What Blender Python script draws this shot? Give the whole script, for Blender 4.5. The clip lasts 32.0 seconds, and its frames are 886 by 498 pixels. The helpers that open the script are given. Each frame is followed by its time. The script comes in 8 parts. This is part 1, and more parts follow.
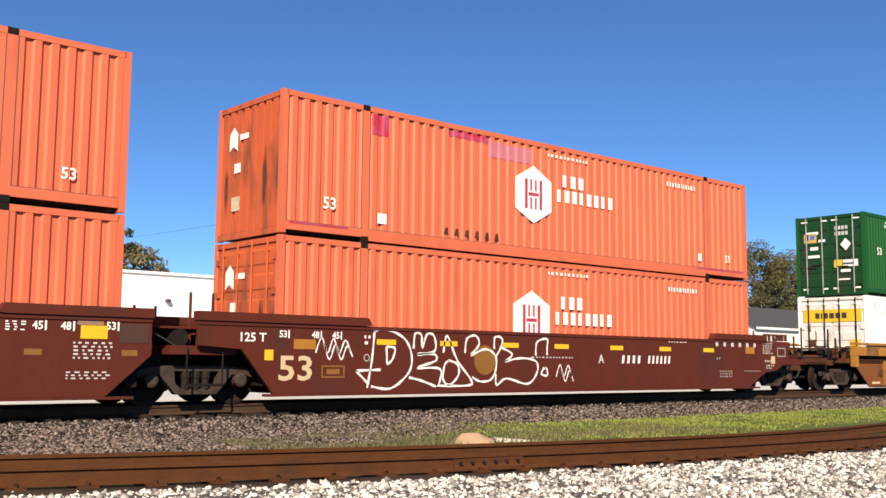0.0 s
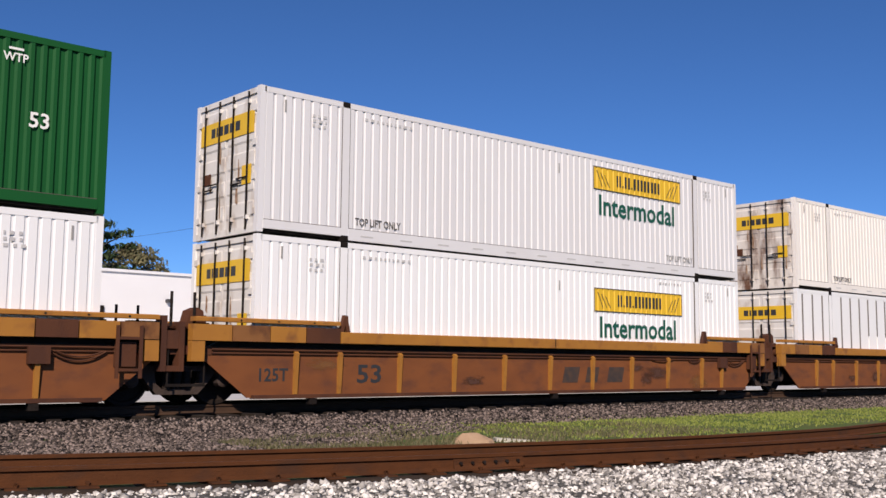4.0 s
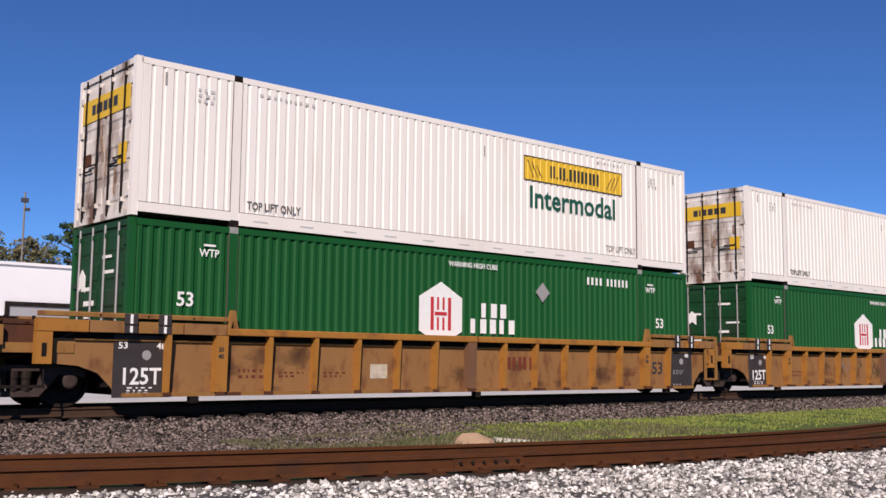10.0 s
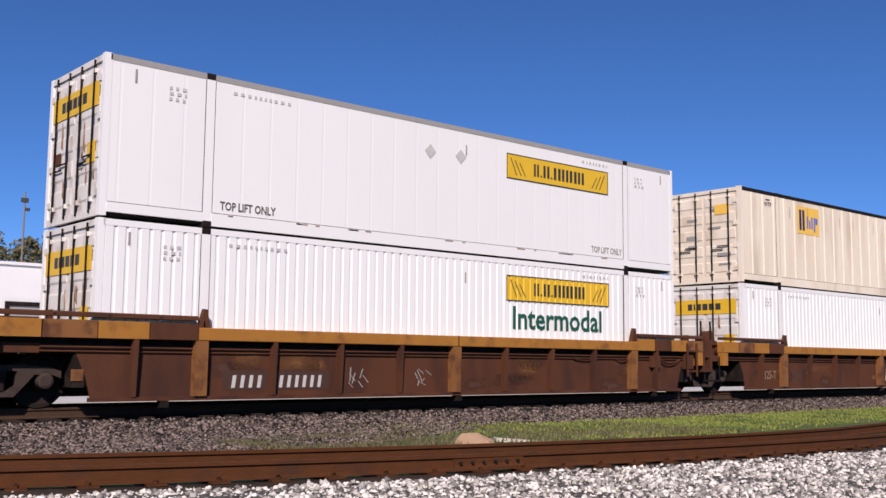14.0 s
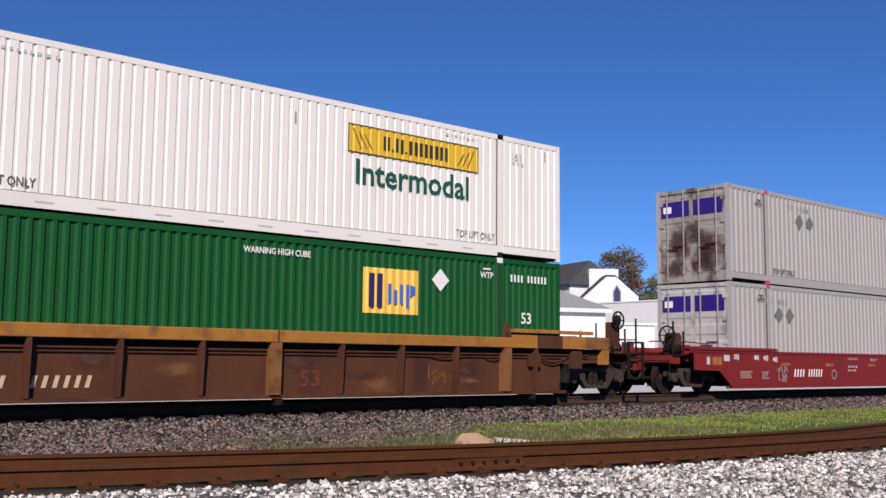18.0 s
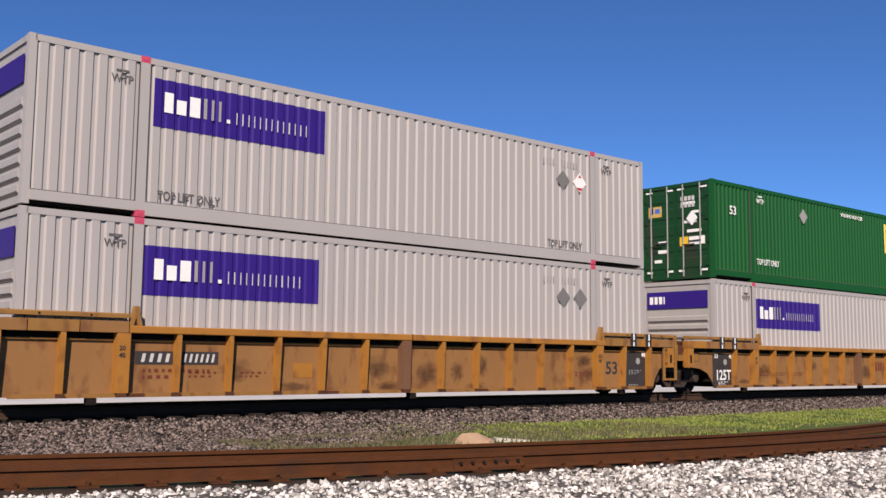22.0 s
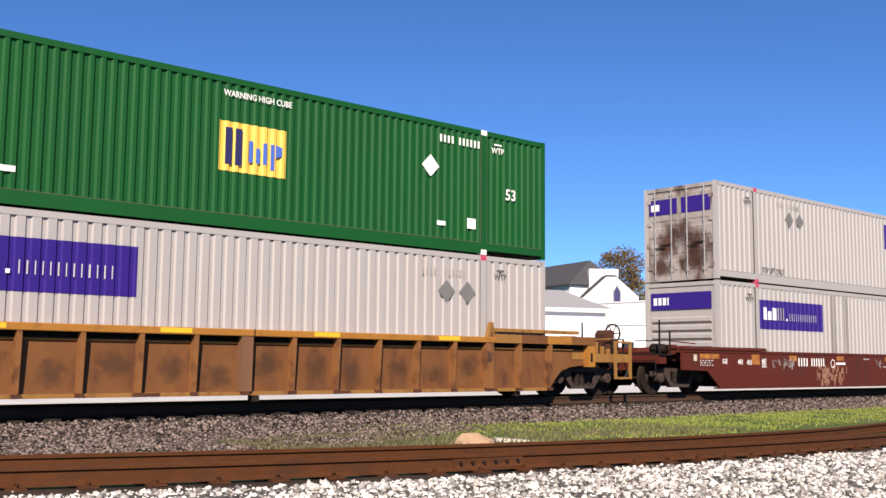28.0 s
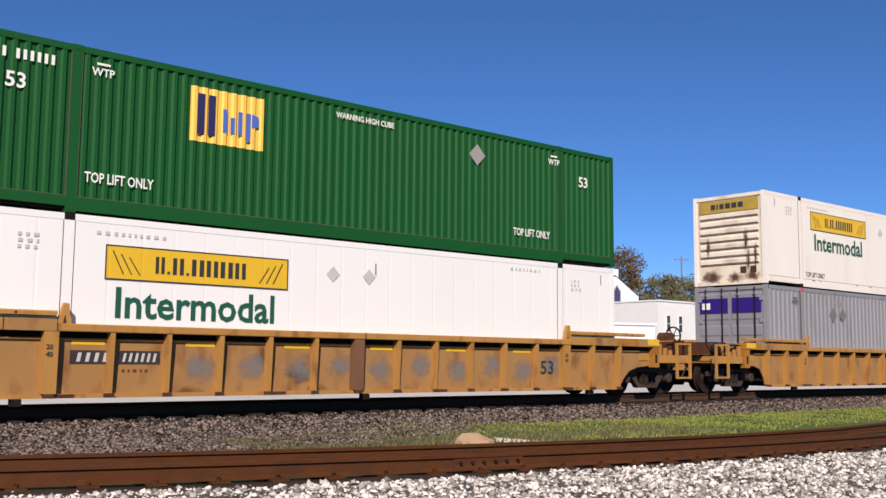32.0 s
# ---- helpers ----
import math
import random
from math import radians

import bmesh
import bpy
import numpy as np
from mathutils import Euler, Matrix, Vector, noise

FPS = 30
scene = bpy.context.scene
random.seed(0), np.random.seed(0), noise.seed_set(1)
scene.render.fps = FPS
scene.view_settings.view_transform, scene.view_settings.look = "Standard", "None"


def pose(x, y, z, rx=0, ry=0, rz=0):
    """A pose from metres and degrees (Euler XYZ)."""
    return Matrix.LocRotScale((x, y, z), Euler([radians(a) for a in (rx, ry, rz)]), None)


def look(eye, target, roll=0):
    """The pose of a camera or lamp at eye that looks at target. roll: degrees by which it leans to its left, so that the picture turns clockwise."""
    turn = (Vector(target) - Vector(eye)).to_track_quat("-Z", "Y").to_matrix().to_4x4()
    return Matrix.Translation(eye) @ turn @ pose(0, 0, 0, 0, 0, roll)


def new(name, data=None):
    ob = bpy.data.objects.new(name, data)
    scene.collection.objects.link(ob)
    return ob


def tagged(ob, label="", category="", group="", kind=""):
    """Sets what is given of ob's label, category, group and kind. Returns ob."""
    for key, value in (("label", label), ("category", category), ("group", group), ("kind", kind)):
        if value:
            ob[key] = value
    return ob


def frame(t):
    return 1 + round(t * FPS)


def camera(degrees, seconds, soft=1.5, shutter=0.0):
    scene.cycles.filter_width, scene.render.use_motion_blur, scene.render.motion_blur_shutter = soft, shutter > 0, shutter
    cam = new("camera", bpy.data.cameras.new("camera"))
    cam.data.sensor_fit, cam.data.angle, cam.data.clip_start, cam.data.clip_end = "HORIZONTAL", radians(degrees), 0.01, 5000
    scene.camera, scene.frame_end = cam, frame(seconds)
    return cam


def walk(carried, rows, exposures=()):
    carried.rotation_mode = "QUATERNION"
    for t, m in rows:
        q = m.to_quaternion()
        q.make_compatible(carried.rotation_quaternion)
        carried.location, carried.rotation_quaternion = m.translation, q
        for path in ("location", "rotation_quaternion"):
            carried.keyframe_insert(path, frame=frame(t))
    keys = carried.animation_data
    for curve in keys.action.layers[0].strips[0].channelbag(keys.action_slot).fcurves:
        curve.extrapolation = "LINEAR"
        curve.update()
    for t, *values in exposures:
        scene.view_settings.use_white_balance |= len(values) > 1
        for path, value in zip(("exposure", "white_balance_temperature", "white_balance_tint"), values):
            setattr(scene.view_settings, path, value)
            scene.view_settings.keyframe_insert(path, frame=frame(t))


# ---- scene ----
# camera on a tripod beside the line; x runs along the main track, y away from the camera, z up from the rail head
cam = camera(47.03, 32.0, soft=1.5)
EYE = pose(0, 0, 0.826, 96.34, 0, -40.83) @ pose(0, 0, 0, 0, 0, 0.53)
# the clip camera's own exposure, in stops
EXPOSURE = [(0.0, 0.67), (1.0, 0.67), (2.0, 0.62), (3.0, 0.19), (4.0, 0.08), (7.0, 0.02), (8.0, 0.02), (12.0, 0.11), (13.0, 0.07), (16.0, 0.12), (18.0, 0.04), (19.0, -0.03), (20.0, -0.10), (22.0, 0.28), (23.0, 0.26), (24.0, 0.42), (25.0, 0.59), (28.0, 0.68), (29.0, 0.74), (30.0, 0.52), (31.0, 0.26), (32.0, 0.22)]
# its white balance at the same times: kelvin and tint
WHITE = [(7480, 8), (7550, 8), (7600, 9), (6850, 12), (6600, 14), (6500, 17), (6500, 17), (6460, 18), (6460, 18), (6370, 17), (6280, 16), (6320, 16), (6350, 16), (6740, 15), (6720, 15), (6780, 14), (6860, 12), (6850, 13), (6920, 13), (6820, 13), (6780, 13), (6750, 13)]
walk(cam, [(0.0, EYE), (32.0, EYE)], exposures=[(t, e, *WHITE[k]) for k, (t, e) in enumerate(EXPOSURE)])

# ---- light ----
SUN_TO = Vector((-0.55, -0.60, 0.58)).normalized()
world = bpy.data.worlds.new("sky")
scene.world = world
world.use_nodes = True
wn = world.node_tree
sky = wn.nodes.new("ShaderNodeTexSky")
sky.sky_type, sky.sun_disc = "NISHITA", False
sky.sun_elevation = math.asin(SUN_TO.z)
sky.sun_rotation = math.atan2(SUN_TO.x, SUN_TO.y)
sky.altitude, sky.air_density, sky.dust_density, sky.ozone_density = 3000, 0.85, 0.0, 10.0
deep = wn.nodes.new("ShaderNodeHueSaturation")
deep.inputs["Saturation"].default_value = 1.045
wn.links.new(sky.outputs[0], deep.inputs["Color"])
wn.links.new(deep.outputs[0], wn.nodes["Background"].inputs[0])
wn.nodes["Background"].inputs[1].default_value = 0.105
sun = new("sun", bpy.data.lights.new("sun", "SUN"))
sun.data.energy, sun.data.angle, sun.data.color = 5.2, radians(0.53), (1.0, 0.89, 0.77)
sun.matrix_world = look(SUN_TO * 100, (0, 0, 0))

YC = 18.20            # centre of the main track
CL, CW, CH = 16.154, 2.591, 2.896   # 53 ft container
LIFT = 2.04           # lifting post, from the container's end
BASE = [0.42, 0.375, 0.36, 0.345, 0.345, 0.42, 0.41, 0.395, 0.345, 0.345, 0.345, 0.36, 0.41, 0.385, 0.41, 0.365, 0.365, 0.365, 0.38]   # floor of each well

# ---- materials ----
def mat(name, color, rough=0.6, metal=0.0, color2=None, scale=3.0, amount=0.5, bump=0.0, bscale=60.0, streak=1.0, dirt=None, dirt_amount=0.0, dirt_scale=1.2, place=None):
    """Principled surface: colour mottled towards color2, a second layer of dirt or rust in patches, fine relief."""
    color2 = color2 or tuple(c * 0.75 for c in color)
    m = bpy.data.materials.new(name)
    m.use_nodes = True
    nt = m.node_tree
    b = nt.nodes["Principled BSDF"]
    b.inputs["Roughness"].default_value, b.inputs["Metallic"].default_value = rough, metal
    if rough > 0.58:
        b.inputs["Specular IOR Level"].default_value = 0.22
    tc, oi = nt.nodes.new("ShaderNodeTexCoord"), nt.nodes.new("ShaderNodeObjectInfo")
    mul = nt.nodes.new("ShaderNodeMath")
    mul.operation = "MULTIPLY"
    mul.inputs[1].default_value = 37.0
    nt.links.new(oi.outputs["Random"], mul.inputs[0])
    mp = nt.nodes.new("ShaderNodeMapping")
    mp.inputs["Scale"].default_value = (1, 1, 1 / streak)
    nt.links.new(tc.outputs["Object"], mp.inputs[0])
    if place is None:
        nt.links.new(mul.outputs[0], mp.inputs["Location"])
    else:
        mp.inputs["Location"].default_value = (place, place * 1.7, place * 0.6)

    def noisy(sc, detail, lo, hi):
        n = nt.nodes.new("ShaderNodeTexNoise")
        n.inputs["Scale"].default_value, n.inputs["Detail"].default_value = sc, detail
        nt.links.new(mp.outputs[0], n.inputs["Vector"])
        r = nt.nodes.new("ShaderNodeMapRange")
        r.inputs["From Min"].default_value, r.inputs["From Max"].default_value = lo, hi
        nt.links.new(n.outputs["Fac"], r.inputs["Value"])
        return r

    def blend(fac, a, c):
        x = nt.nodes.new("ShaderNodeMix")
        x.data_type = "RGBA"
        nt.links.new(fac, x.inputs[0])
        if hasattr(a, "links"):
            nt.links.new(a, x.inputs[6])
        else:
            x.inputs[6].default_value = (*a, 1)
        x.inputs[7].default_value = (*c, 1)
        return x.outputs[2]

    def times(socket, k):
        q = nt.nodes.new("ShaderNodeMath")
        q.operation = "MULTIPLY"
        q.inputs[1].default_value = k
        nt.links.new(socket, q.inputs[0])
        return q.outputs[0]
    r1 = noisy(scale, 6, 0.35, 0.75)
    out = blend(times(r1.outputs[0], amount), color, color2)
    if dirt:
        r2 = noisy(dirt_scale, 9, 0.60 - 0.25 * dirt_amount, 0.78 - 0.2 * dirt_amount)
        out = blend(times(r2.outputs[0], min(1.0, 0.5 + dirt_amount)), out, dirt)
    nt.links.new(out, b.inputs["Base Color"])
    if bump:
        r3 = noisy(bscale, 4, 0.2, 0.8)
        bp = nt.nodes.new("ShaderNodeBump")
        bp.inputs["Strength"].default_value, bp.inputs["Distance"].default_value = bump, 0.02
        nt.links.new(r3.outputs[0], bp.inputs["Height"])
        nt.links.new(bp.outputs[0], b.inputs["Normal"])
    return m


RUST, GRIME = (0.13, 0.05, 0.025), (0.16, 0.13, 0.10)
M_ORANGE = mat("orange_paint", (0.5900, 0.1330, 0.062), 0.55, color2=(0.5050, 0.1020, 0.048), scale=1.5, streak=4, dirt=(0.4032, 0.0805, 0.03), dirt_amount=0.15)
M_ORANGE_END = mat("orange_paint_worn", (0.5016, 0.1, 0.0361), 0.6, color2=(0.352, 0.085, 0.0399), scale=2.5, streak=3, dirt=(0.1408, 0.05, 0.0285), dirt_amount=0.45, dirt_scale=2.0, place=3.1)
M_GREEN = mat("green_paint", (0.0038, 0.0772, 0.0160), 0.6, color2=(0.0053, 0.0616, 0.0144), scale=1.5, streak=4)
# worn green, also darkened in colour for the oblique light on the ends
M_GREEN_END = mat("green_paint_worn_shaded", (0.0037, 0.0461, 0.0127), 0.6, color2=(0.0122, 0.0346, 0.0173), scale=2.5, streak=3, dirt=(0.0306, 0.0259, 0.0202), dirt_amount=0.25, dirt_scale=2.0, place=5.2)
M_WHITE = mat("white_paint", (0.7811, 0.735, 0.6798), 0.5, color2=(0.7062, 0.651, 0.5871), scale=1.2, streak=5, dirt=(0.5885, 0.525, 0.4532), dirt_amount=0.08)
M_WHITE_PLAIN = mat("white_smooth_paint", (0.78, 0.775, 0.77), 0.45, color2=(0.73, 0.725, 0.72), scale=0.8, streak=3)
M_WHITE_END = mat("white_paint_worn", (0.68, 0.66, 0.63), 0.55, color2=(0.52, 0.47, 0.42), scale=2.0, streak=2, dirt=(0.26, 0.17, 0.11), dirt_amount=0.20, dirt_scale=2.6, place=8.4)
M_WHITE_RUST = mat("white_paint_rusted", (0.70, 0.67, 0.63), 0.6, color2=(0.45, 0.36, 0.29), scale=1.6, streak=3, dirt=(0.13, 0.065, 0.04), dirt_amount=0.58, dirt_scale=2.6, place=2.2)
M_CREAM = mat("cream_paint_stained", (0.77, 0.69, 0.58), 0.6, color2=(0.65, 0.555, 0.435), scale=1.4, streak=5, amount=0.8, dirt=(0.42, 0.31, 0.21), dirt_amount=0.18)
M_GREY = mat("grey_container_paint", (0.3657, 0.3412, 0.3255), 0.5, color2=(0.3277, 0.3027, 0.2902), scale=1.2, streak=5)
M_GREY_BLUE = mat("blue_grey_container_paint", (0.235, 0.235, 0.26), 0.55, color2=(0.19, 0.19, 0.21), scale=1.4, streak=4, dirt=(0.13, 0.12, 0.12), dirt_amount=0.12, place=1.3)
M_GREY_END = mat("grey_paint_worn", (0.47, 0.45, 0.43), 0.55, color2=(0.34, 0.31, 0.28), scale=2.0, streak=2, dirt=(0.13, 0.09, 0.07), dirt_amount=0.35, dirt_scale=1.8, place=6.3)
M_GREY_RIB = mat("grey_ribbed_end_paint", (0.3515, 0.329, 0.3116), 0.55, color2=(0.285, 0.2632, 0.2465), scale=2.0, streak=3, dirt=(0.152, 0.1222, 0.1023), dirt_amount=0.10, place=4.4)
M_GREY_RUST = mat("grey_paint_rusted", (0.33, 0.30, 0.28), 0.6, color2=(0.20, 0.16, 0.135), scale=1.8, streak=2, dirt=(0.085, 0.05, 0.036), dirt_amount=0.55, dirt_scale=2.2, place=9.7)
M_YELLOW = mat("logo_yellow", (0.70, 0.43, 0.02), 0.5, amount=0.25)
M_LOGO_GOLD = mat("logo_gold", (0.82, 0.50, 0.08), 0.5, amount=0.2)
M_LOGO_END = mat("worn_logo_gold", (0.58, 0.38, 0.10), 0.6, color2=(0.36, 0.26, 0.09), scale=5, amount=0.8)
M_PURPLE = mat("logo_purple", (0.0272, 0.0102, 0.17), 0.6, amount=0.2)
M_NAVY = mat("logo_navy", (0.02, 0.02, 0.09), 0.5, amount=0.1)
M_BLUE = mat("logo_blue", (0.06, 0.14, 0.50), 0.5, amount=0.1)
M_TEXT_GREEN = mat("letter_green", (0.008, 0.085, 0.052), 0.5, amount=0.1)
M_BLACK = mat("letter_black", (0.03, 0.03, 0.03), 0.5, amount=0.1)
M_TEXT_WHITE = mat("letter_white", (0.78, 0.77, 0.74), 0.6, amount=0.3, scale=8)
M_TEXT_GREY = mat("letter_grey", (0.30, 0.29, 0.28), 0.6, amount=0.3, scale=8)
M_PLACARD = mat("grey_placard", (0.165, 0.16, 0.155), 0.6, amount=0.3, scale=8)
M_RED = mat("letter_red", (0.50, 0.03, 0.04), 0.5, amount=0.1)
M_PINK = mat("casting_pink", (0.50, 0.06, 0.11), 0.5, amount=0.2)
M_LETTER_RUST = mat("letter_brown", (0.15, 0.035, 0.02), 0.7, amount=0.4, scale=8)
M_SPRAY = mat("sprayed_white", (0.72, 0.70, 0.68), 0.7, amount=0.3, scale=9)
M_OCHRE = mat("faded_ochre", (0.22, 0.10, 0.025), 0.7, amount=0.6, scale=6)
M_STENCIL = mat("stencil_tan", (0.55, 0.42, 0.26), 0.6, amount=0.4, scale=8)
M_FADED_TAN = mat("faded_tan_stencil", (0.24, 0.15, 0.09), 0.7, amount=0.6, scale=8)
M_SCRAPE = mat("scraped_paint", (0.30, 0.17, 0.11), 0.8, color2=(0.13, 0.04, 0.025), scale=5, amount=1.0)
M_FADED_BLACK = mat("faded_black", (0.045, 0.035, 0.032), 0.7, color2=(0.09, 0.05, 0.03), scale=6, amount=0.9)
M_PLATE = mat("dull_brown_plate", (0.055, 0.03, 0.024), 0.75, color2=(0.08, 0.035, 0.02), scale=5, amount=0.8)
M_MOSS = mat("dark_green_spray", (0.03, 0.06, 0.03), 0.7, color2=(0.08, 0.07, 0.03), scale=6, amount=0.8)
M_BLUE_FADE = mat("faded_blue_spray", (0.17, 0.17, 0.19), 0.7, color2=(0.34, 0.15, 0.045), scale=4, amount=1.0)
M_MAUVE = mat("mauve_patch", (0.50, 0.16, 0.20), 0.6)
M_LABEL = mat("cream_label", (0.55, 0.48, 0.36), 0.7, color2=(0.35, 0.28, 0.2), scale=9, amount=0.8)
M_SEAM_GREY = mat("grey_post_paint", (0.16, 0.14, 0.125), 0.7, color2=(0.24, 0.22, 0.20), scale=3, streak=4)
# dark colour for post seams and for painted shadow gaps
M_SEAM_SHADE = mat("dark_seam_and_shade", (0.09, 0.075, 0.065), 0.9)
M_STREAK = mat("rust_streak", (0.20, 0.11, 0.06), 0.8, color2=(0.42, 0.32, 0.24), scale=9, amount=0.9)
M_TEXT_DARK = mat("letter_dark_grey", (0.085, 0.08, 0.078), 0.6, color2=(0.16, 0.15, 0.145), scale=8, amount=0.7)
M_WHITE_GREY = mat("greyed_white_paint", (0.66, 0.65, 0.655), 0.5, color2=(0.60, 0.585, 0.58), scale=1.2, streak=5)
M_TEXT_PALE = mat("letter_faded", (0.50, 0.49, 0.48), 0.6, amount=0.4, scale=8)
M_CREAM_JOINT = mat("cream_joint", (0.72, 0.64, 0.52), 0.6)
M_STAIN = mat("grey_stain", (0.19, 0.175, 0.17), 0.7, color2=(0.29, 0.275, 0.265), scale=2, streak=6, amount=1.0)
M_TARP = mat("red_patch_paint", (0.42, 0.025, 0.05), 0.6, color2=(0.35, 0.10, 0.22), scale=3, amount=0.8)
M_CAR_YELLOW = mat("car_yellow_paint", (0.266, 0.134, 0.0372), 0.65, color2=(0.2, 0.0926, 0.0279), scale=2.2, streak=3, dirt=(0.133, 0.0514, 0.0232), dirt_amount=0.28, dirt_scale=5.0, bump=0.15)
M_CAR_BRIGHT = mat("car_fresh_yellow_paint", (0.40, 0.205, 0.055), 0.65, color2=(0.31, 0.15, 0.042), scale=2.2, streak=3, dirt=(0.19, 0.075, 0.03), dirt_amount=0.28, dirt_scale=4.0, bump=0.15)
M_CAR_BRIGHT_PANEL = mat("car_pale_yellow_panel", (0.33, 0.18, 0.066), 0.7, color2=(0.26, 0.125, 0.045), scale=1.8, streak=2, dirt=(0.17, 0.066, 0.03), dirt_amount=0.30, dirt_scale=3.0, bump=0.2)
M_CAR_PANEL = mat("car_yellow_panel", (0.262, 0.131, 0.047), 0.7, color2=(0.195, 0.091, 0.032), scale=1.8, streak=2, dirt=(0.113, 0.0412, 0.0194), dirt_amount=0.30, dirt_scale=4.0, bump=0.2)
M_CAR_CHORD = mat("car_chord_paint", (0.347, 0.152, 0.0274), 0.6, color2=(0.266, 0.108, 0.0242), scale=2.5, dirt=(0.153, 0.06, 0.0242), dirt_amount=0.26, dirt_scale=3.0, bump=0.1)
M_CAR_RUST = mat("car_rusted_yellow", (0.0899, 0.033, 0.0154), 0.75, color2=(0.0522, 0.0192, 0.0112), scale=1.6, streak=3, dirt=(0.0522, 0.021, 0.014), dirt_amount=0.45, dirt_scale=1.6, bump=0.25)
M_CAR_BROWN = mat("car_brown_paint", (0.0898, 0.0164, 0.0091), 0.7, color2=(0.0677, 0.0133, 0.0075), scale=1.4, streak=3, dirt=(0.0442, 0.0196, 0.0149), dirt_amount=0.2, bump=0.1)
M_CAR_RED = mat("car_red_paint", (0.200, 0.0175, 0.0175), 0.62, color2=(0.160, 0.0160, 0.0150), scale=1.4, streak=3, dirt=(0.0902, 0.0246, 0.0164), dirt_amount=0.15, bump=0.1)
M_CAR_MID = mat("dull_brown_post_paint", (0.17, 0.085, 0.045), 0.75, color2=(0.11, 0.05, 0.028), scale=3, streak=3, bump=0.2)
M_CAR_AMBER = mat("car_amber_panel", (0.1932, 0.0661, 0.0217), 0.75, color2=(0.1159, 0.0388, 0.0166), scale=1.6, streak=0.5, dirt=(0.1104, 0.0420, 0.0228), dirt_amount=0.35, dirt_scale=1.8, bump=0.25)
M_CAR_STAIN = mat("car_stained_panel", (0.17, 0.07055, 0.0238), 0.75, color2=(0.1062, 0.0408, 0.01785), scale=2.0, streak=2, dirt=(0.085, 0.0357, 0.0187), dirt_amount=0.4, dirt_scale=3.0, bump=0.25)
M_OLD_POST = mat("car_old_post", (0.2175, 0.09375, 0.0315), 0.7, color2=(0.1425, 0.05625, 0.021), scale=3, dirt=(0.0675, 0.02625, 0.015), dirt_amount=0.35, dirt_scale=3, bump=0.2)
M_FADED_ORANGE = mat("faded_orange_panel", (0.40, 0.16, 0.035), 0.7, color2=(0.16, 0.05, 0.025), scale=6, amount=1.0)
M_WHEEL_ORANGE = mat("orange_brake_wheel_paint", (0.75, 0.16, 0.03), 0.5)
M_BLACK_PANEL = mat("black_panel", (0.035, 0.03, 0.03), 0.6, color2=(0.06, 0.05, 0.045), scale=3)
# shade under the cars is put into this near-black steel and into M_WHEEL
M_STEEL = mat("shade_dark_steel", (0.0080, 0.0052, 0.0042), 0.85, 0.0, color2=(0.0160, 0.0100, 0.0071), scale=7, dirt=(0.0280, 0.0200, 0.0158), dirt_amount=0.3, dirt_scale=4, bump=0.3)
# lighter copy for castings that catch the sun, light put into the colour
M_FRAME = mat("lit_casting_steel", (0.045, 0.031, 0.026), 0.8, color2=(0.075, 0.05, 0.038), scale=6, dirt=(0.025, 0.018, 0.015), dirt_amount=0.3, dirt_scale=5, bump=0.3)
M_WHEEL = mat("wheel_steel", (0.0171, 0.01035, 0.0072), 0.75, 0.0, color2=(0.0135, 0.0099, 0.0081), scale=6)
M_ROD = mat("galvanised_rod", (0.42, 0.41, 0.39), 0.45, 0.5, color2=(0.35, 0.30, 0.26), scale=9)
M_RAIL = mat("rusty_rail", (0.0797, 0.0263, 0.0072), 0.85, 0.0, color2=(0.0417, 0.0140, 0.0043), scale=5, streak=0.6, dirt=(0.0463, 0.0198, 0.0101), dirt_amount=0.3, dirt_scale=3, bump=0.3, bscale=40)
M_RAIL_MAIN = mat("dark_rail", (0.0595, 0.0321, 0.0190), 0.85, color2=(0.0357, 0.0202, 0.0131), scale=5, bump=0.2)
M_TIE = mat("old_timber_tie", (0.0315, 0.0231, 0.0182), 0.9, color2=(0.0154, 0.0119, 0.0098), scale=8, streak=0.3, bump=0.6, bscale=30)
# bed coloured near black for the shade under the cars and between stones
M_BALLAST = mat("shade_dark_ballast_bed", (0.0134, 0.0106, 0.0095), 0.95, color2=(0.0056, 0.0045, 0.0039), scale=12, amount=1.0, bump=1.0, bscale=25)
M_GRAVEL = mat("gravel_dirt", (0.0491, 0.0381, 0.0258), 0.95, color2=(0.0252, 0.0214, 0.0123), scale=8, amount=1.0, bump=0.9, bscale=25, dirt=(0.0819, 0.0833, 0.0308), dirt_amount=0.15, dirt_scale=1.5)
M_LIME = mat("white_limestone_bed", (0.112, 0.106, 0.098), 0.95, color2=(0.028, 0.0258, 0.0235), scale=14, amount=1.0, bump=1.0, bscale=22)
M_SOIL = mat("field_grass_ground", (0.0536, 0.0908, 0.0156), 0.95, color2=(0.0858, 0.0944, 0.0351), scale=0.7, amount=0.8, bump=0.6, bscale=14, dirt=(0.136, 0.116, 0.078), dirt_amount=0.12, dirt_scale=0.5)
M_ROAD = mat("pale_concrete_lot", (0.53, 0.52, 0.51), 0.9, color2=(0.35, 0.35, 0.35), scale=0.6, bump=0.2)
M_BUILDING_WHITE = mat("white_wall", (0.72, 0.72, 0.725), 0.8, color2=(0.65, 0.65, 0.655), scale=0.6, bump=0.05)
M_SHINGLE_DARK = mat("dark_shingle", (0.0946, 0.09288, 0.0903), 0.9, color2=(0.0645, 0.0602, 0.0602), scale=4, bump=0.4, bscale=20)
M_SHINGLE = mat("grey_shingle", (0.3096, 0.3053, 0.3053), 0.9, color2=(0.2494, 0.2451, 0.2451), scale=4, bump=0.4, bscale=20)
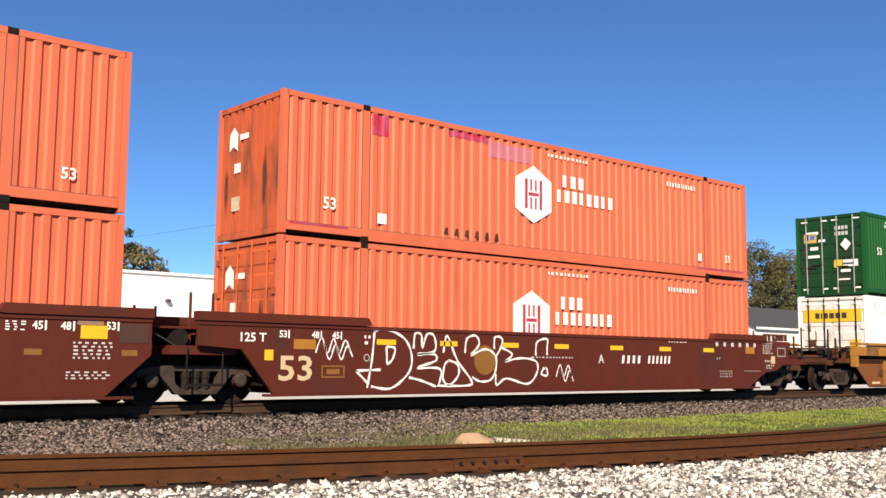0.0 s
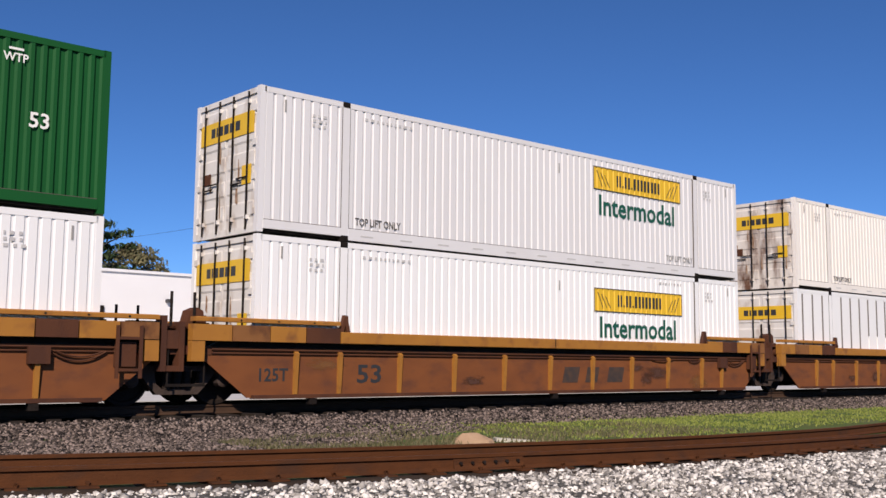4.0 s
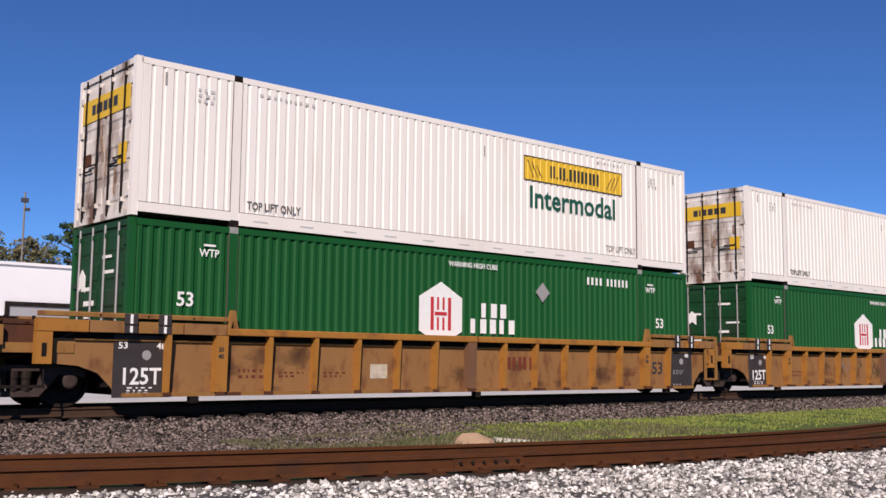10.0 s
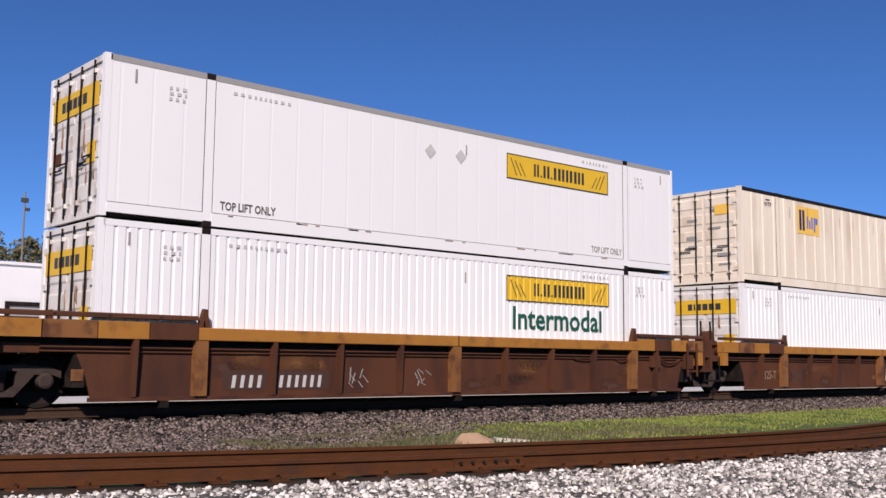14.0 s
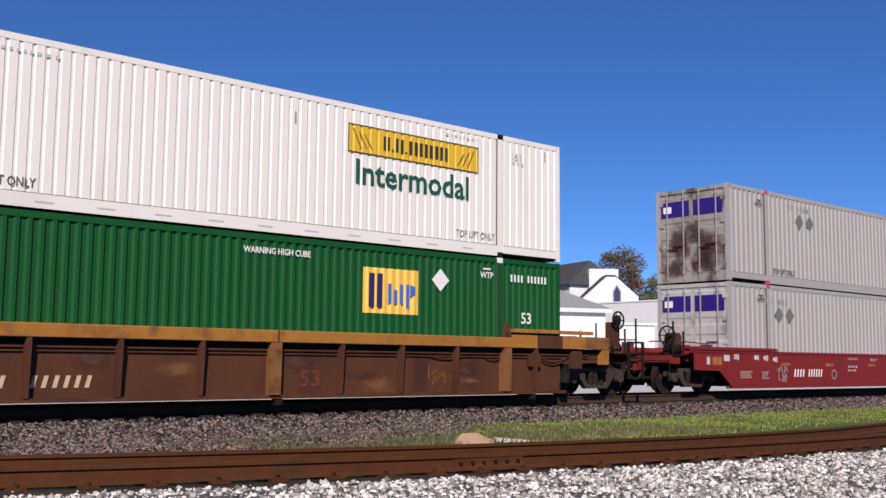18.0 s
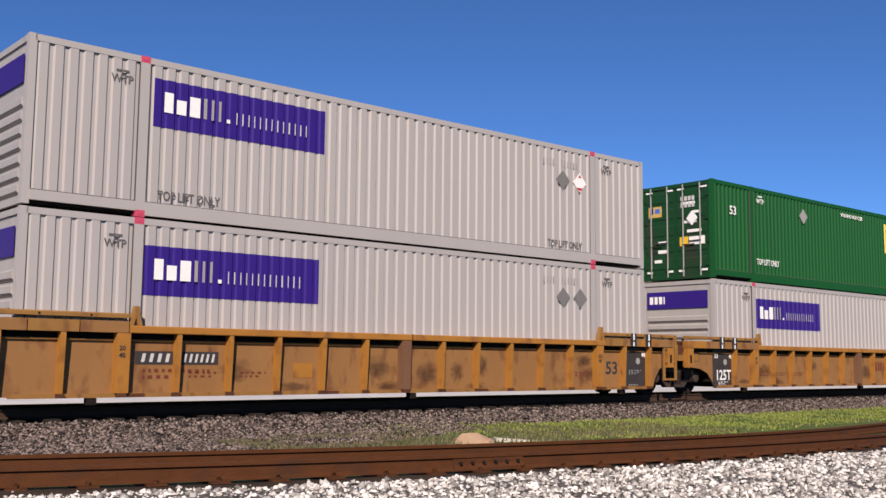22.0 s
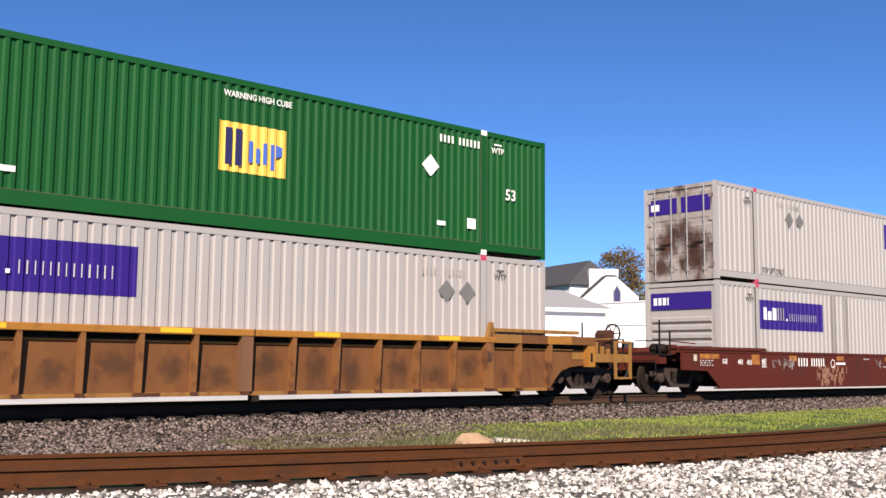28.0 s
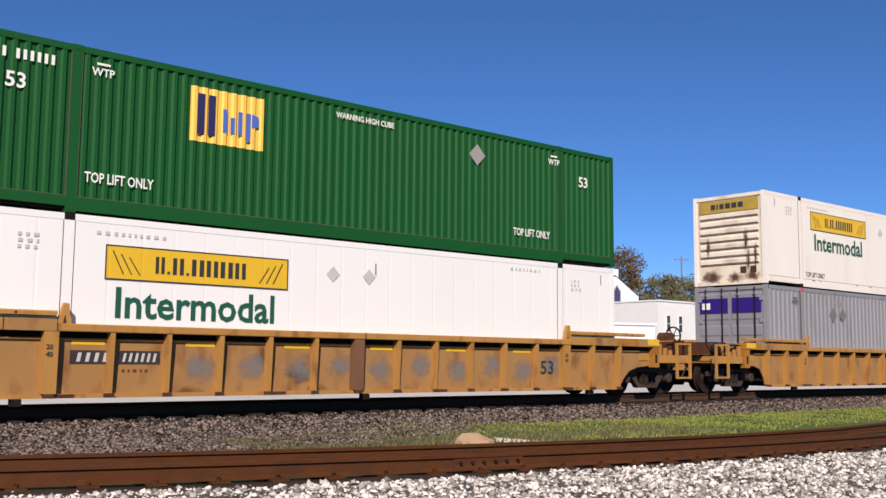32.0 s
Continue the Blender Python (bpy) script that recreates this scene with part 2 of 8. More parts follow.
M_SLATE = mat("dark_slate", (0.0645, 0.0645, 0.0688), 0.85, color2=(0.043, 0.043, 0.0473), scale=4, bump=0.4, bscale=20)
M_BRICK = mat("red_brick", (0.2408, 0.0473, 0.0344), 0.85, color2=(0.172, 0.0387, 0.0301), scale=5, bump=0.3, bscale=40)
M_GLASS = mat("window_glass", (0.03, 0.035, 0.045), 0.08, amount=0.1)
M_WOOD_POLE = mat("wood_pole", (0.43, 0.3096, 0.2408), 0.85, color2=(0.344, 0.2322, 0.172), scale=6, streak=8, bump=0.3)
M_OLD_POLE = mat("weathered_pole", (0.22, 0.19, 0.16), 0.85, color2=(0.15, 0.13, 0.11), scale=6, streak=8)
M_DOOR_GREY = mat("grey_door", (0.3096, 0.3096, 0.3182), 0.6, color2=(0.2666, 0.2666, 0.2752), scale=2)
M_WIRE = mat("wire_black", (0.03, 0.03, 0.03), 0.6)


def soft_mat(name, color, strength=0.8):
    """Faded spray or stain with a ragged soft edge: thins out from the middle of its own disc."""
    m = bpy.data.materials.new(name)
    m.use_nodes = True
    nt = m.node_tree
    b = nt.nodes["Principled BSDF"]
    b.inputs["Base Color"].default_value, b.inputs["Roughness"].default_value = (*color, 1), 0.75
    tc, n, r = (nt.nodes.new("ShaderNode" + k) for k in ("TexCoord", "TexNoise", "MapRange"))
    ln, ad = nt.nodes.new("ShaderNodeVectorMath"), nt.nodes.new("ShaderNodeMath")
    ln.operation, ad.operation = "LENGTH", "MULTIPLY_ADD"
    n.inputs["Scale"].default_value, n.inputs["Detail"].default_value = 2.2, 5
    oi, mv = nt.nodes.new("ShaderNodeObjectInfo"), nt.nodes.new("ShaderNodeVectorMath")
    nt.links.new(tc.outputs["Object"], mv.inputs[0])
    nt.links.new(oi.outputs["Location"], mv.inputs[1])
    nt.links.new(mv.outputs[0], n.inputs["Vector"])
    nt.links.new(tc.outputs["Object"], ln.inputs[0])
    nt.links.new(n.outputs["Fac"], ad.inputs[0])
    ad.inputs[1].default_value = 1.3
    nt.links.new(ln.outputs["Value"], ad.inputs[2])
    r.inputs["From Min"].default_value, r.inputs["From Max"].default_value = 1.45, 0.85
    r.inputs["To Max"].default_value = strength
    nt.links.new(ad.outputs[0], r.inputs["Value"])
    nt.links.new(r.outputs[0], b.inputs["Alpha"])
    return m


M_SOFT_BLUE = soft_mat("faded_blue_haze_paint", (0.20, 0.20, 0.21), 0.6)
M_SOFT_BROWN = soft_mat("brown_grime", (0.085, 0.038, 0.018), 0.5)
M_SOFT_RUST = soft_mat("brown_rust_bloom", (0.075, 0.03, 0.016), 0.9)
M_SOFT_CREAM = soft_mat("brown_streaked_grime", (0.43, 0.325, 0.225), 0.32)
M_SOFT_OCHRE = soft_mat("worn_yellow_paint", (0.20, 0.085, 0.025), 0.7)
M_BOARD_DULL = mat("dull_olive_yellow", (0.42, 0.29, 0.05), 0.7, color2=(0.27, 0.19, 0.06), scale=3, amount=0.7, place=2.0)
M_BARK = mat("bark", (0.10, 0.075, 0.055), 0.95, color2=(0.06, 0.045, 0.035), scale=8, streak=4, bump=0.6)


def leaf_mat(name, a, b, skew=1.0):
    m = bpy.data.materials.new(name)
    m.use_nodes = True
    nt = m.node_tree
    bs = nt.nodes["Principled BSDF"]
    bs.inputs["Roughness"].default_value = 0.85
    bs.inputs["Specular IOR Level"].default_value = 0.2
    g = nt.nodes.new("ShaderNodeNewGeometry")
    x = nt.nodes.new("ShaderNodeMix")
    x.data_type = "RGBA"
    x.inputs[6].default_value, x.inputs[7].default_value = (*a, 1), (*b, 1)
    p = nt.nodes.new("ShaderNodeMath")
    p.operation = "POWER"
    p.inputs[1].default_value = skew
    nt.links.new(g.outputs["Random Per Island"], p.inputs[0])
    nt.links.new(p.outputs[0], x.inputs[0])
    nt.links.new(x.outputs[2], bs.inputs["Base Color"])
    return m


M_LEAF_DARK = leaf_mat("leaf_dark_green", (0.04675, 0.0527, 0.0204), (0.136, 0.1232, 0.051))
M_LEAF_OLIVE = leaf_mat("leaf_olive", (0.08925, 0.09095, 0.0442), (0.2125, 0.1827, 0.09775))
M_LEAF_RUST = leaf_mat("leaf_autumn", (0.068, 0.06375, 0.0272), (0.204, 0.119, 0.05525))
M_NEEDLE = leaf_mat("needle_green", (0.0187, 0.03825, 0.0153), (0.0595, 0.085, 0.02975))
M_GRASS = leaf_mat("grass_blades", (0.125, 0.170, 0.0231), (0.275, 0.295, 0.080))
M_DRY_GRASS = leaf_mat("dry_grass_blades", (0.06, 0.06375, 0.02625), (0.1575, 0.135, 0.075))
# near-black low end deepens the shaded gaps among the grey stones
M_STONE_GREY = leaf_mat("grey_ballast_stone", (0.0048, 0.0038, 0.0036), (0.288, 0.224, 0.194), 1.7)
M_STONE_WHITE = leaf_mat("white_ballast_stone", (0.07, 0.062, 0.056), (0.80, 0.757, 0.70), 0.95)
M_TRACK_DIRT = mat("brown_track_dirt", (0.0525, 0.0336, 0.021), 0.95, color2=(0.028, 0.0196, 0.014), scale=9, amount=1.0, bump=0.8, bscale=30)


# ---- mesh helpers ----
class Mesh:
    """Collects plain solids into one mesh."""

    def __init__(self):
        self.v, self.f = [], []

    def add(self, verts, faces):
        n = len(self.v)
        self.v += [tuple(p) for p in verts]
        self.f += [tuple(n + i for i in q) for q in faces]
        return self

    def box(self, x0, x1, y0, y1, z0, z1):
        return self.add([(x, y, z) for x in (x0, x1) for y in (y0, y1) for z in (z0, z1)],
                        [(0, 1, 3, 2), (4, 6, 7, 5), (0, 4, 5, 1), (2, 3, 7, 6), (0, 2, 6, 4), (1, 5, 7, 3)])

    def prism_y(self, pts, y0, y1):
        """Outline of (x, z), extruded from y0 to y1."""
        n = len(pts)
        return self.add([(x, y0, z) for x, z in pts] + [(x, y1, z) for x, z in pts],
                        [tuple(range(n)), tuple(range(2 * n - 1, n - 1, -1))] + [(i, i + n, (i + 1) % n + n, (i + 1) % n) for i in range(n)])

    def prism_x(self, pts, x0, x1):
        """Outline of (y, z), extruded from x0 to x1."""
        n = len(pts)
        return self.add([(x0, y, z) for y, z in pts] + [(x1, y, z) for y, z in pts],
                        [tuple(range(n)), tuple(range(2 * n - 1, n - 1, -1))] + [(i, (i + 1) % n, (i + 1) % n + n, i + n) for i in range(n)])

    def tube(self, a, b, r0, r1=None, n=10):
        """A round bar from a to b."""
        a, b = Vector(a), Vector(b)
        r1 = r0 if r1 is None else r1
        q = (b - a).to_track_quat("Z", "Y")
        ring = [q @ Vector((math.cos(2 * math.pi * i / n), math.sin(2 * math.pi * i / n), 0)) for i in range(n)]
        return self.add([a + r0 * w for w in ring] + [b + r1 * w for w in ring],
                        [tuple(range(n - 1, -1, -1)), tuple(range(n, 2 * n))] + [(i, (i + 1) % n, (i + 1) % n + n, i + n) for i in range(n)])

    def lathe_y(self, profile, cx, cz, n=24):
        """Profile of (y, radius), turned about the line x = cx, z = cz along y."""
        k = len(profile)
        verts = [(cx + r * math.cos(2 * math.pi * i / n), y, cz + r * math.sin(2 * math.pi * i / n)) for i in range(n) for y, r in profile]
        faces = [(i * k + j, i * k + j + 1, (i + 1) % n * k + j + 1, (i + 1) % n * k + j) for i in range(n) for j in range(k - 1)]
        return self.add(verts, faces)

    def data(self, name, material, smooth=False):
        me = bpy.data.meshes.new(name)
        me.from_pydata(self.v, [], self.f)
        me.materials.append(material)
        bm = bmesh.new()
        bm.from_mesh(me)
        bmesh.ops.recalc_face_normals(bm, faces=bm.faces)
        bm.to_mesh(me)
        bm.free()
        if smooth:
            me.polygons.foreach_set("use_smooth", [True] * len(me.polygons))
        return me


STORE = {}


def part(name, mesh, material, parent, label="", key=None, at=None):
    """Links a mesh as one part under its thing; alike parts share their mesh by key."""
    if isinstance(mesh, Mesh):
        me = mesh.data(name, material)
    else:
        k = (key, material.name)
        if k not in STORE:
            STORE[k] = mesh().data(name, material)
        me = STORE[k]
    ob = new(name, me)
    ob.parent = parent
    if at is not None:
        ob.matrix_basis = at
    return tagged(ob, label)


def thing(name, label, category, group="", kind=""):
    return tagged(new(name), label, category, group, kind)


def solo(name, mesh, material, label, category, kind="", group="", smooth=False):
    return tagged(new(name, mesh.data(name, material, smooth)), label, category, group, kind)


WORDS = {}


def word(text, size, material, parent, at, label="", name="lettering", width=0.0):
    """A line of letters standing in the xz plane, facing -y, with its lower left corner at the pose."""
    k = (text, round(size, 3), material.name, width)
    if k not in WORDS:
        cu = bpy.data.curves.new("letters", "FONT")
        cu.body, cu.size, cu.extrude, cu.resolution_u, cu.offset = text, size, 0.0015, 2, 0.018 * size
        tmp = bpy.data.objects.new("letters", cu)
        me = bpy.data.meshes.new_from_object(tmp)
        me.transform(pose(0, 0, 0, 90, 0, 0))
        if width:
            me.transform(Matrix.Diagonal((width / max(v.co.x for v in me.vertices), 1, 1, 1)))
        me.materials.clear()
        me.materials.append(material)
        me.polygons.foreach_set("material_index", [0] * len(me.polygons))
        bpy.data.objects.remove(tmp)
        WORDS[k] = me
    ob = new(name, WORDS[k])
    ob.parent, ob.matrix_basis = parent, at
    return tagged(ob, label)


def bars(x, z, widths, height, gap, y, material, parent, name="marking", label="", thick=0.004, slant=0.0):
    """A row of plain upright bars in place of lettering, on the plane y."""
    m, c = Mesh(), x
    for w in widths:
        if w > 0:
            q = Mesh() if height > 0.21 else m
            for a, b in ((0.0, 0.34), (0.66, 1.0)) if w > 0.16 else ((0.1, 0.72),):
                q.prism_y([(c + a * w, z), (c + b * w, z), (c + b * w + slant, z + height), (c + a * w + slant, z + height)], y - thick, y)
            if q is not m:
                part(name.rstrip("s"), q, material, parent, label)
        c += abs(w) + gap
    if m.v:
        tagged(part(name, m, material, parent, label), kind="stuff")


# ---- ground ----
def near_line(x):
    """Centre line of the nearer track: y, slope and height at x."""
    c = min(max(x, 1.0), 18.0)
    u = c - 8.0
    y, s, z = 8.97 - 0.1431 * u + 0.013 * u * u, -0.1431 + 0.026 * u, -0.176 - 0.0112 * u
    if x < c:
        d = c - x
        y, s = y - s * 12.0 * (1 - math.exp(-d / 12.0)), s * math.exp(-d / 12.0)
    elif x > c:
        d = x - c
        y, s = y + s * 20.0 * (1 - math.exp(-d / 20.0)), s * math.exp(-d / 20.0)
    return y, s, z


def ground_height(x, y):
    """Lie of the land: main ballast bank, a shallow ditch, the nearer bed, the lot behind."""
    ny, _, nz = near_line(x)
    bed = nz - 0.20
    d = y - ny
    ditch = -0.37 - 0.03 * min(1.0, max(0.0, (x - 8) / 8))
    if d < 1.5:
        z = bed - 0.02 * max(0.0, -d - 1.6)
        z = max(z, bed - 0.35)
    else:
        t = min(1.0, (d - 1.5) / 0.8)
        z = bed + (ditch - bed) * t * t * (3 - 2 * t)
    e = abs(y - YC)
    if e < 4.0:
        t = min(1.0, max(0.0, (3.4 - e) / 1.5))
        z = max(z, ditch + (-0.32 - ditch) * t)
    if y > YC + 2:
        z = max(z, min(-0.35, z + 0.1 * (y - YC - 2)))
    return z


def build_ground():
    xs = [-1500, -600, -250, -120, -60, -30] + [x * 1.0 for x in range(-20, 60)] + [62, 66, 72, 80, 100, 130, 180, 260, 400, 700, 1500, 2500]
    ys = [-1500, -500, -150, -60, -20, -8, -3] + [y * 0.4 for y in range(0, 62)] + [26, 28, 32, 40, 60, 100, 160, 260, 400, 800, 2500]
    m = Mesh()
    for x in xs:
        for y in ys:
            m.v.append((x, y, ground_height(x, y) + (0.02 * noise.noise((x * 0.7, y * 0.7, 0)) if abs(x) < 60 and y < 25 else 0)))
    n = len(ys)
    for i in range(len(xs) - 1):
        for j in range(n - 1):
            m.f.append((i * n + j, (i + 1) * n + j, (i + 1) * n + j + 1, i * n + j + 1))
    return solo("ground", m, M_SOIL, "rough green grass and soil beside the tracks", "ground", "structure", smooth=True)


build_ground()


def strip(name, x0, x1, step, cross, material, label, category, follow=None):
    """A long bed: cross is a list of (offset, height) swept along x; follow(x) gives y and z of its middle line."""
    m, k = Mesh(), len(cross)
    n = int((x1 - x0) / step)
    for i in range(n + 1):
        x = x0 + (x1 - x0) * i / n
        y, z = follow(x)
        for o, h in cross:
            m.v.append((x, y + o, z + h + 0.015 * noise.noise((x * 1.3, (y + o) * 1.3, 5))))
    for i in range(n):
        for j in range(k - 1):
            m.f.append((i * k + j, (i + 1) * k + j, (i + 1) * k + j + 1, i * k + j + 1))
    return solo(name, m, material, label, category, "structure", smooth=True)


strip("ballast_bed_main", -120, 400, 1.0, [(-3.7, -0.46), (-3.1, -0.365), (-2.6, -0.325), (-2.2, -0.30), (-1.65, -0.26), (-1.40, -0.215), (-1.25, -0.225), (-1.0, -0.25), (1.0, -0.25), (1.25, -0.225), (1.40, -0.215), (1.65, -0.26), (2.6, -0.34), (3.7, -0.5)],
      M_BALLAST, "stone ballast bank under the main track, coloured dark for shade", "ballast", lambda x: (YC, 0.0))
strip("ballast_bed_near", -40, 60, 0.5, [(-9.0, -0.38), (-6.0, -0.28), (-3.2, -0.215), (-1.6, -0.19), (-0.78, -0.19), (-0.70, -0.25)],
      M_LIME, "white limestone ballast under the nearer track", "ballast", lambda x: (near_line(x)[0], near_line(x)[2]))
# past the close rail the dark dirt is painted in for shadow beside it
strip("track_bed_near", -40, 60, 0.5, [(-1.45, -0.212), (-1.15, -0.180), (-0.84, -0.182), (-0.74, -0.235), (0, -0.215), (0.9, -0.215), (1.5, -0.24), (2.1, -0.36)],
      M_TRACK_DIRT, "brown dirt bed of the nearer track, its outer edge standing for shade", "track bed", lambda x: (near_line(x)[0], near_line(x)[2]))
m = Mesh()
m.box(-200, 600, 26.3, 47.0, -0.7, -0.30)
solo("road", m, M_ROAD, "pale concrete road and lot behind the railway", "road", "structure")

gp = Mesh()
GX = [-40 + 0.4 * k for k in range(141)]
for x in GX:
    a, b = near_line(x)[0] + 1.9 + max(0.0, (x - 7.0) * 0.50) + 0.3 * noise.noise((x, 3, 0)), YC - 2.9
    for k in range(6):
        y = a + (max(a + 0.02, b) - a) * k / 5
        gp.v.append((x, y, ground_height(x, y) + 0.014 * (1 - abs(k - 2.5) / 2.4) - 0.004))
gp.f = [(6 * i + j, 6 * i + 6 + j, 6 * i + 7 + j, 6 * i + 1 + j) for i in range(140) for j in range(5)]
solo("gravel_patch", gp, M_GRAVEL, "brown-grey gravel and dirt between the tracks", "gravel", "structure", smooth=True)

RAIL_SECTION = [(-0.07, -0.172), (0.07, -0.172), (0.07, -0.160), (0.012, -0.138), (0.010, -0.045), (0.036, -0.036), (0.036, -0.004), (0.030, 0.0), (-0.030, 0.0), (-0.036, -0.004), (-0.036, -0.036), (-0.010, -0.045), (-0.012, -0.138), (-0.07, -0.160)]


def rail(name, x0, x1, step, place, label, material=None):
    m, k = Mesh(), len(RAIL_SECTION)
    n = int((x1 - x0) / step)
    for i in range(n + 1):
        x, y, z, s = place(x0 + (x1 - x0) * i / n)
        c = 1 / math.hypot(1, s)
        for o, h in RAIL_SECTION:
            m.v.append((x - o * s * c, y + o * c, z + h))
    for i in range(n):
        for j in range(k):
            m.f.append((i * k + j, i * k + (j + 1) % k, (i + 1) * k + (j + 1) % k, (i + 1) * k + j))
    m.f += [tuple(range(k)), tuple(n * k + j for j in range(k))]
    return solo(name, m, material or M_RAIL, label, "rail", "structure")


def near_rail_at(side):
    def place(x):
        y, s, z = near_line(x)
        c = 1 / math.hypot(1, s)
        return x - side * 0.7525 * s * c, y + side * 0.7525 * c, z - side * 0.013, s
    return place


for side, nm in ((1, "rail_near_track_far"), (-1, "rail_near_track_close")):
    r = rail(nm, -40, 60, 0.5, near_rail_at(side), "rust-brown steel rail of the nearer track")
    # fish-plates with bolts at the joint
    jx = 7.9
    x, y, z, s = near_rail_at(side)(jx)
    turn = pose(x, y, z, 0, 0, math.degrees(math.atan(s)))
    if side < 0:
        fp = Mesh().prism_x([(-0.036, -0.048), (-0.020, -0.044), (-0.020, -0.136), (-0.048, -0.150), (-0.034, -0.10)], -0.46, 0.46)
        part("fish_plate", fp, M_RAIL, r, "rusted joint bar", at=turn)
        for i in range(6):
            b = Mesh().tube((-0.38 + i * 0.152, -0.062, -0.088), (-0.38 + i * 0.152, -0.03, -0.088), 0.019, n=6)
            part("bolt", b, M_STEEL, r, at=turn)
    # foot plates and spikes
    for i in range(36):
        x, y, z, s = near_rail_at(side)(-4.0 + i * 0.56)
        p = Mesh().box(-0.09, 0.09, -0.17, 0.17, -0.19, -0.1735).box(-0.012, 0.012, -0.09, -0.072, -0.175, -0.135).box(-0.02, 0.02, -0.09, -0.06, -0.150, -0.135)
        part("tie_plate", (lambda p=p: p), M_RAIL, r, key="tie_plate", at=pose(x, y, z, 0, 0, math.degrees(math.atan(s))))
for side in (1, -1):
    rail("rail_main_track", -120, 400, 40.0, lambda x, side=side: (x, YC + side * 0.7525, 0.0, 0.0), "dark brown steel rail with a worn top on the main track", M_RAIL_MAIN)


def ties():
    rng = random.Random(4)
    def tie():
        m = Mesh()
        m.box(-0.11, 0.11, -1.3, 1.3, -0.16, 0)
        return m
    th = thing("near_ties", "weathered dark timber ties under the nearer track", "railway ties", kind="structure")
    for i in range(36):
        x = -4.0 + i * 0.56
        y, s, z = near_line(x)
        part("tie", tie, M_TIE, th, key="tie", at=pose(x, y, z - 0.19 + rng.uniform(-0.008, 0.008), 0, 0, math.degrees(math.atan(s)) + rng.uniform(-2, 2)))
    th = thing("main_ties", "weathered dark timber ties under the main track", "railway ties", kind="structure")
    for i in range(70):
        part("tie", tie, M_TIE, th, key="tie", at=pose(-2 + i * 0.55, YC, -0.174 + rng.uniform(-0.008, 0.008), 0, 0, rng.uniform(-1.5, 1.5)))


ties()


def stones(name, n, region, size, material, label, seed):
    """Loose broken stones as one sheet of stuff; region(rng) gives x, y, z."""
    rng = np.random.default_rng(seed)
    base = np.array([(-1, 0, -.2), (0, -1, -.2), (1, 0, -.2), (0, 1, -.2), (.5, .45, .7), (-.5, .4, .65), (-.35, -.5, .75), (.45, -.45, .6), (0, 0, -.8)])
    tri = np.array([(0, 1, 6), (1, 7, 6), (1, 2, 7), (2, 4, 7), (2, 3, 4), (3, 5, 4), (3, 0, 5), (0, 6, 5), (4, 5, 6), (4, 6, 7), (1, 0, 8), (2, 1, 8), (3, 2, 8), (0, 3, 8)])
    pts = region(rng, n)
    n = len(pts)
    v = base[None] + rng.normal(0, 0.22, (n, 9, 3))
    v *= (size[0] + (size[1] - size[0]) * rng.random((n, 1, 1)) ** 2.2) * rng.uniform(0.7, 1.25, (n, 1, 3))
    a = rng.random(n) * 6.283
    c, s = np.cos(a)[:, None], np.sin(a)[:, None]
    x, y = v[..., 0] * c - v[..., 1] * s, v[..., 0] * s + v[..., 1] * c
    tilt = rng.normal(0, 0.5, (n, 1))
    z = v[..., 2] * np.cos(tilt) + x * np.sin(tilt)
    x = x * np.cos(tilt) - v[..., 2] * np.sin(tilt)
    v = np.stack([x, y, z], -1) + pts[:, None, :]
    f = (tri[None] + 9 * np.arange(n)[:, None, None]).reshape(-1, 3)
    me = bpy.data.meshes.new(name)
    me.vertices.add(n * 9)
    me.vertices.foreach_set("co", v.ravel())
    me.loops.add(len(f) * 3)
    me.loops.foreach_set("vertex_index", f.ravel())
    me.polygons.add(len(f))
    me.polygons.foreach_set("loop_start", np.arange(len(f)) * 3)
    me.update(calc_edges=True)
    me.materials.append(material)
    return tagged(new(name, me), label, "ballast stones", kind="stuff")


NEAR_Y = np.array([near_line(x)[0] for x in np.arange(-10, 40, 0.1)])
NEAR_Z = np.array([near_line(x)[2] for x in np.arange(-10, 40, 0.1)])


def near_region(lo, hi, x0, x1, dz):
    def region(rng, n):
        x = x0 + (x1 - x0) * rng.random(n)
        i = ((x + 10) * 10).astype(int)
        o = lo + (hi - lo) * rng.random(n)
        h = np.interp(o, [-9, -6, -3.2, -1.6, 0, 1.3, 1.9], [-0.38, -0.28, -0.215, -0.19, -0.19, -0.19, -0.30])
        lump = np.array([0.030 * noise.noise((a * 2.3, b * 2.3, 2)) + 0.022 * noise.noise((a * 7, b * 7, 9)) for a, b in zip(x, o)])
        edge = np.array([-1.06 - 0.035 * max(0.0, 9.0 - a) + 0.10 * noise.noise((a * 1.1, 0, 4)) + 0.06 * noise.noise((a * 4.0, 0, 7)) for a in x])
        keep = (o < edge) | ((rng.random(n) < 0.04) & (o < -0.95))
        return np.stack([x, NEAR_Y[i] + o, NEAR_Z[i] + h + dz + lump + rng.normal(0, 0.010, n)], -1)[keep]
    return region


def main_region(rng, n):
    x = 3 + 65 * rng.random(n) ** 1.6
    o = np.minimum(-1.38, -3.5 + 2.1 * rng.random(n) + rng.normal(0, 0.12, n))
    h = np.interp(o, [-3.7, -3.1, -2.6, -2.2, -1.65, -1.40], [-0.41, -0.375, -0.335, -0.31, -0.27, -0.225])
    return np.stack([x, YC + o, h + rng.normal(0, 0.012, n)], -1)


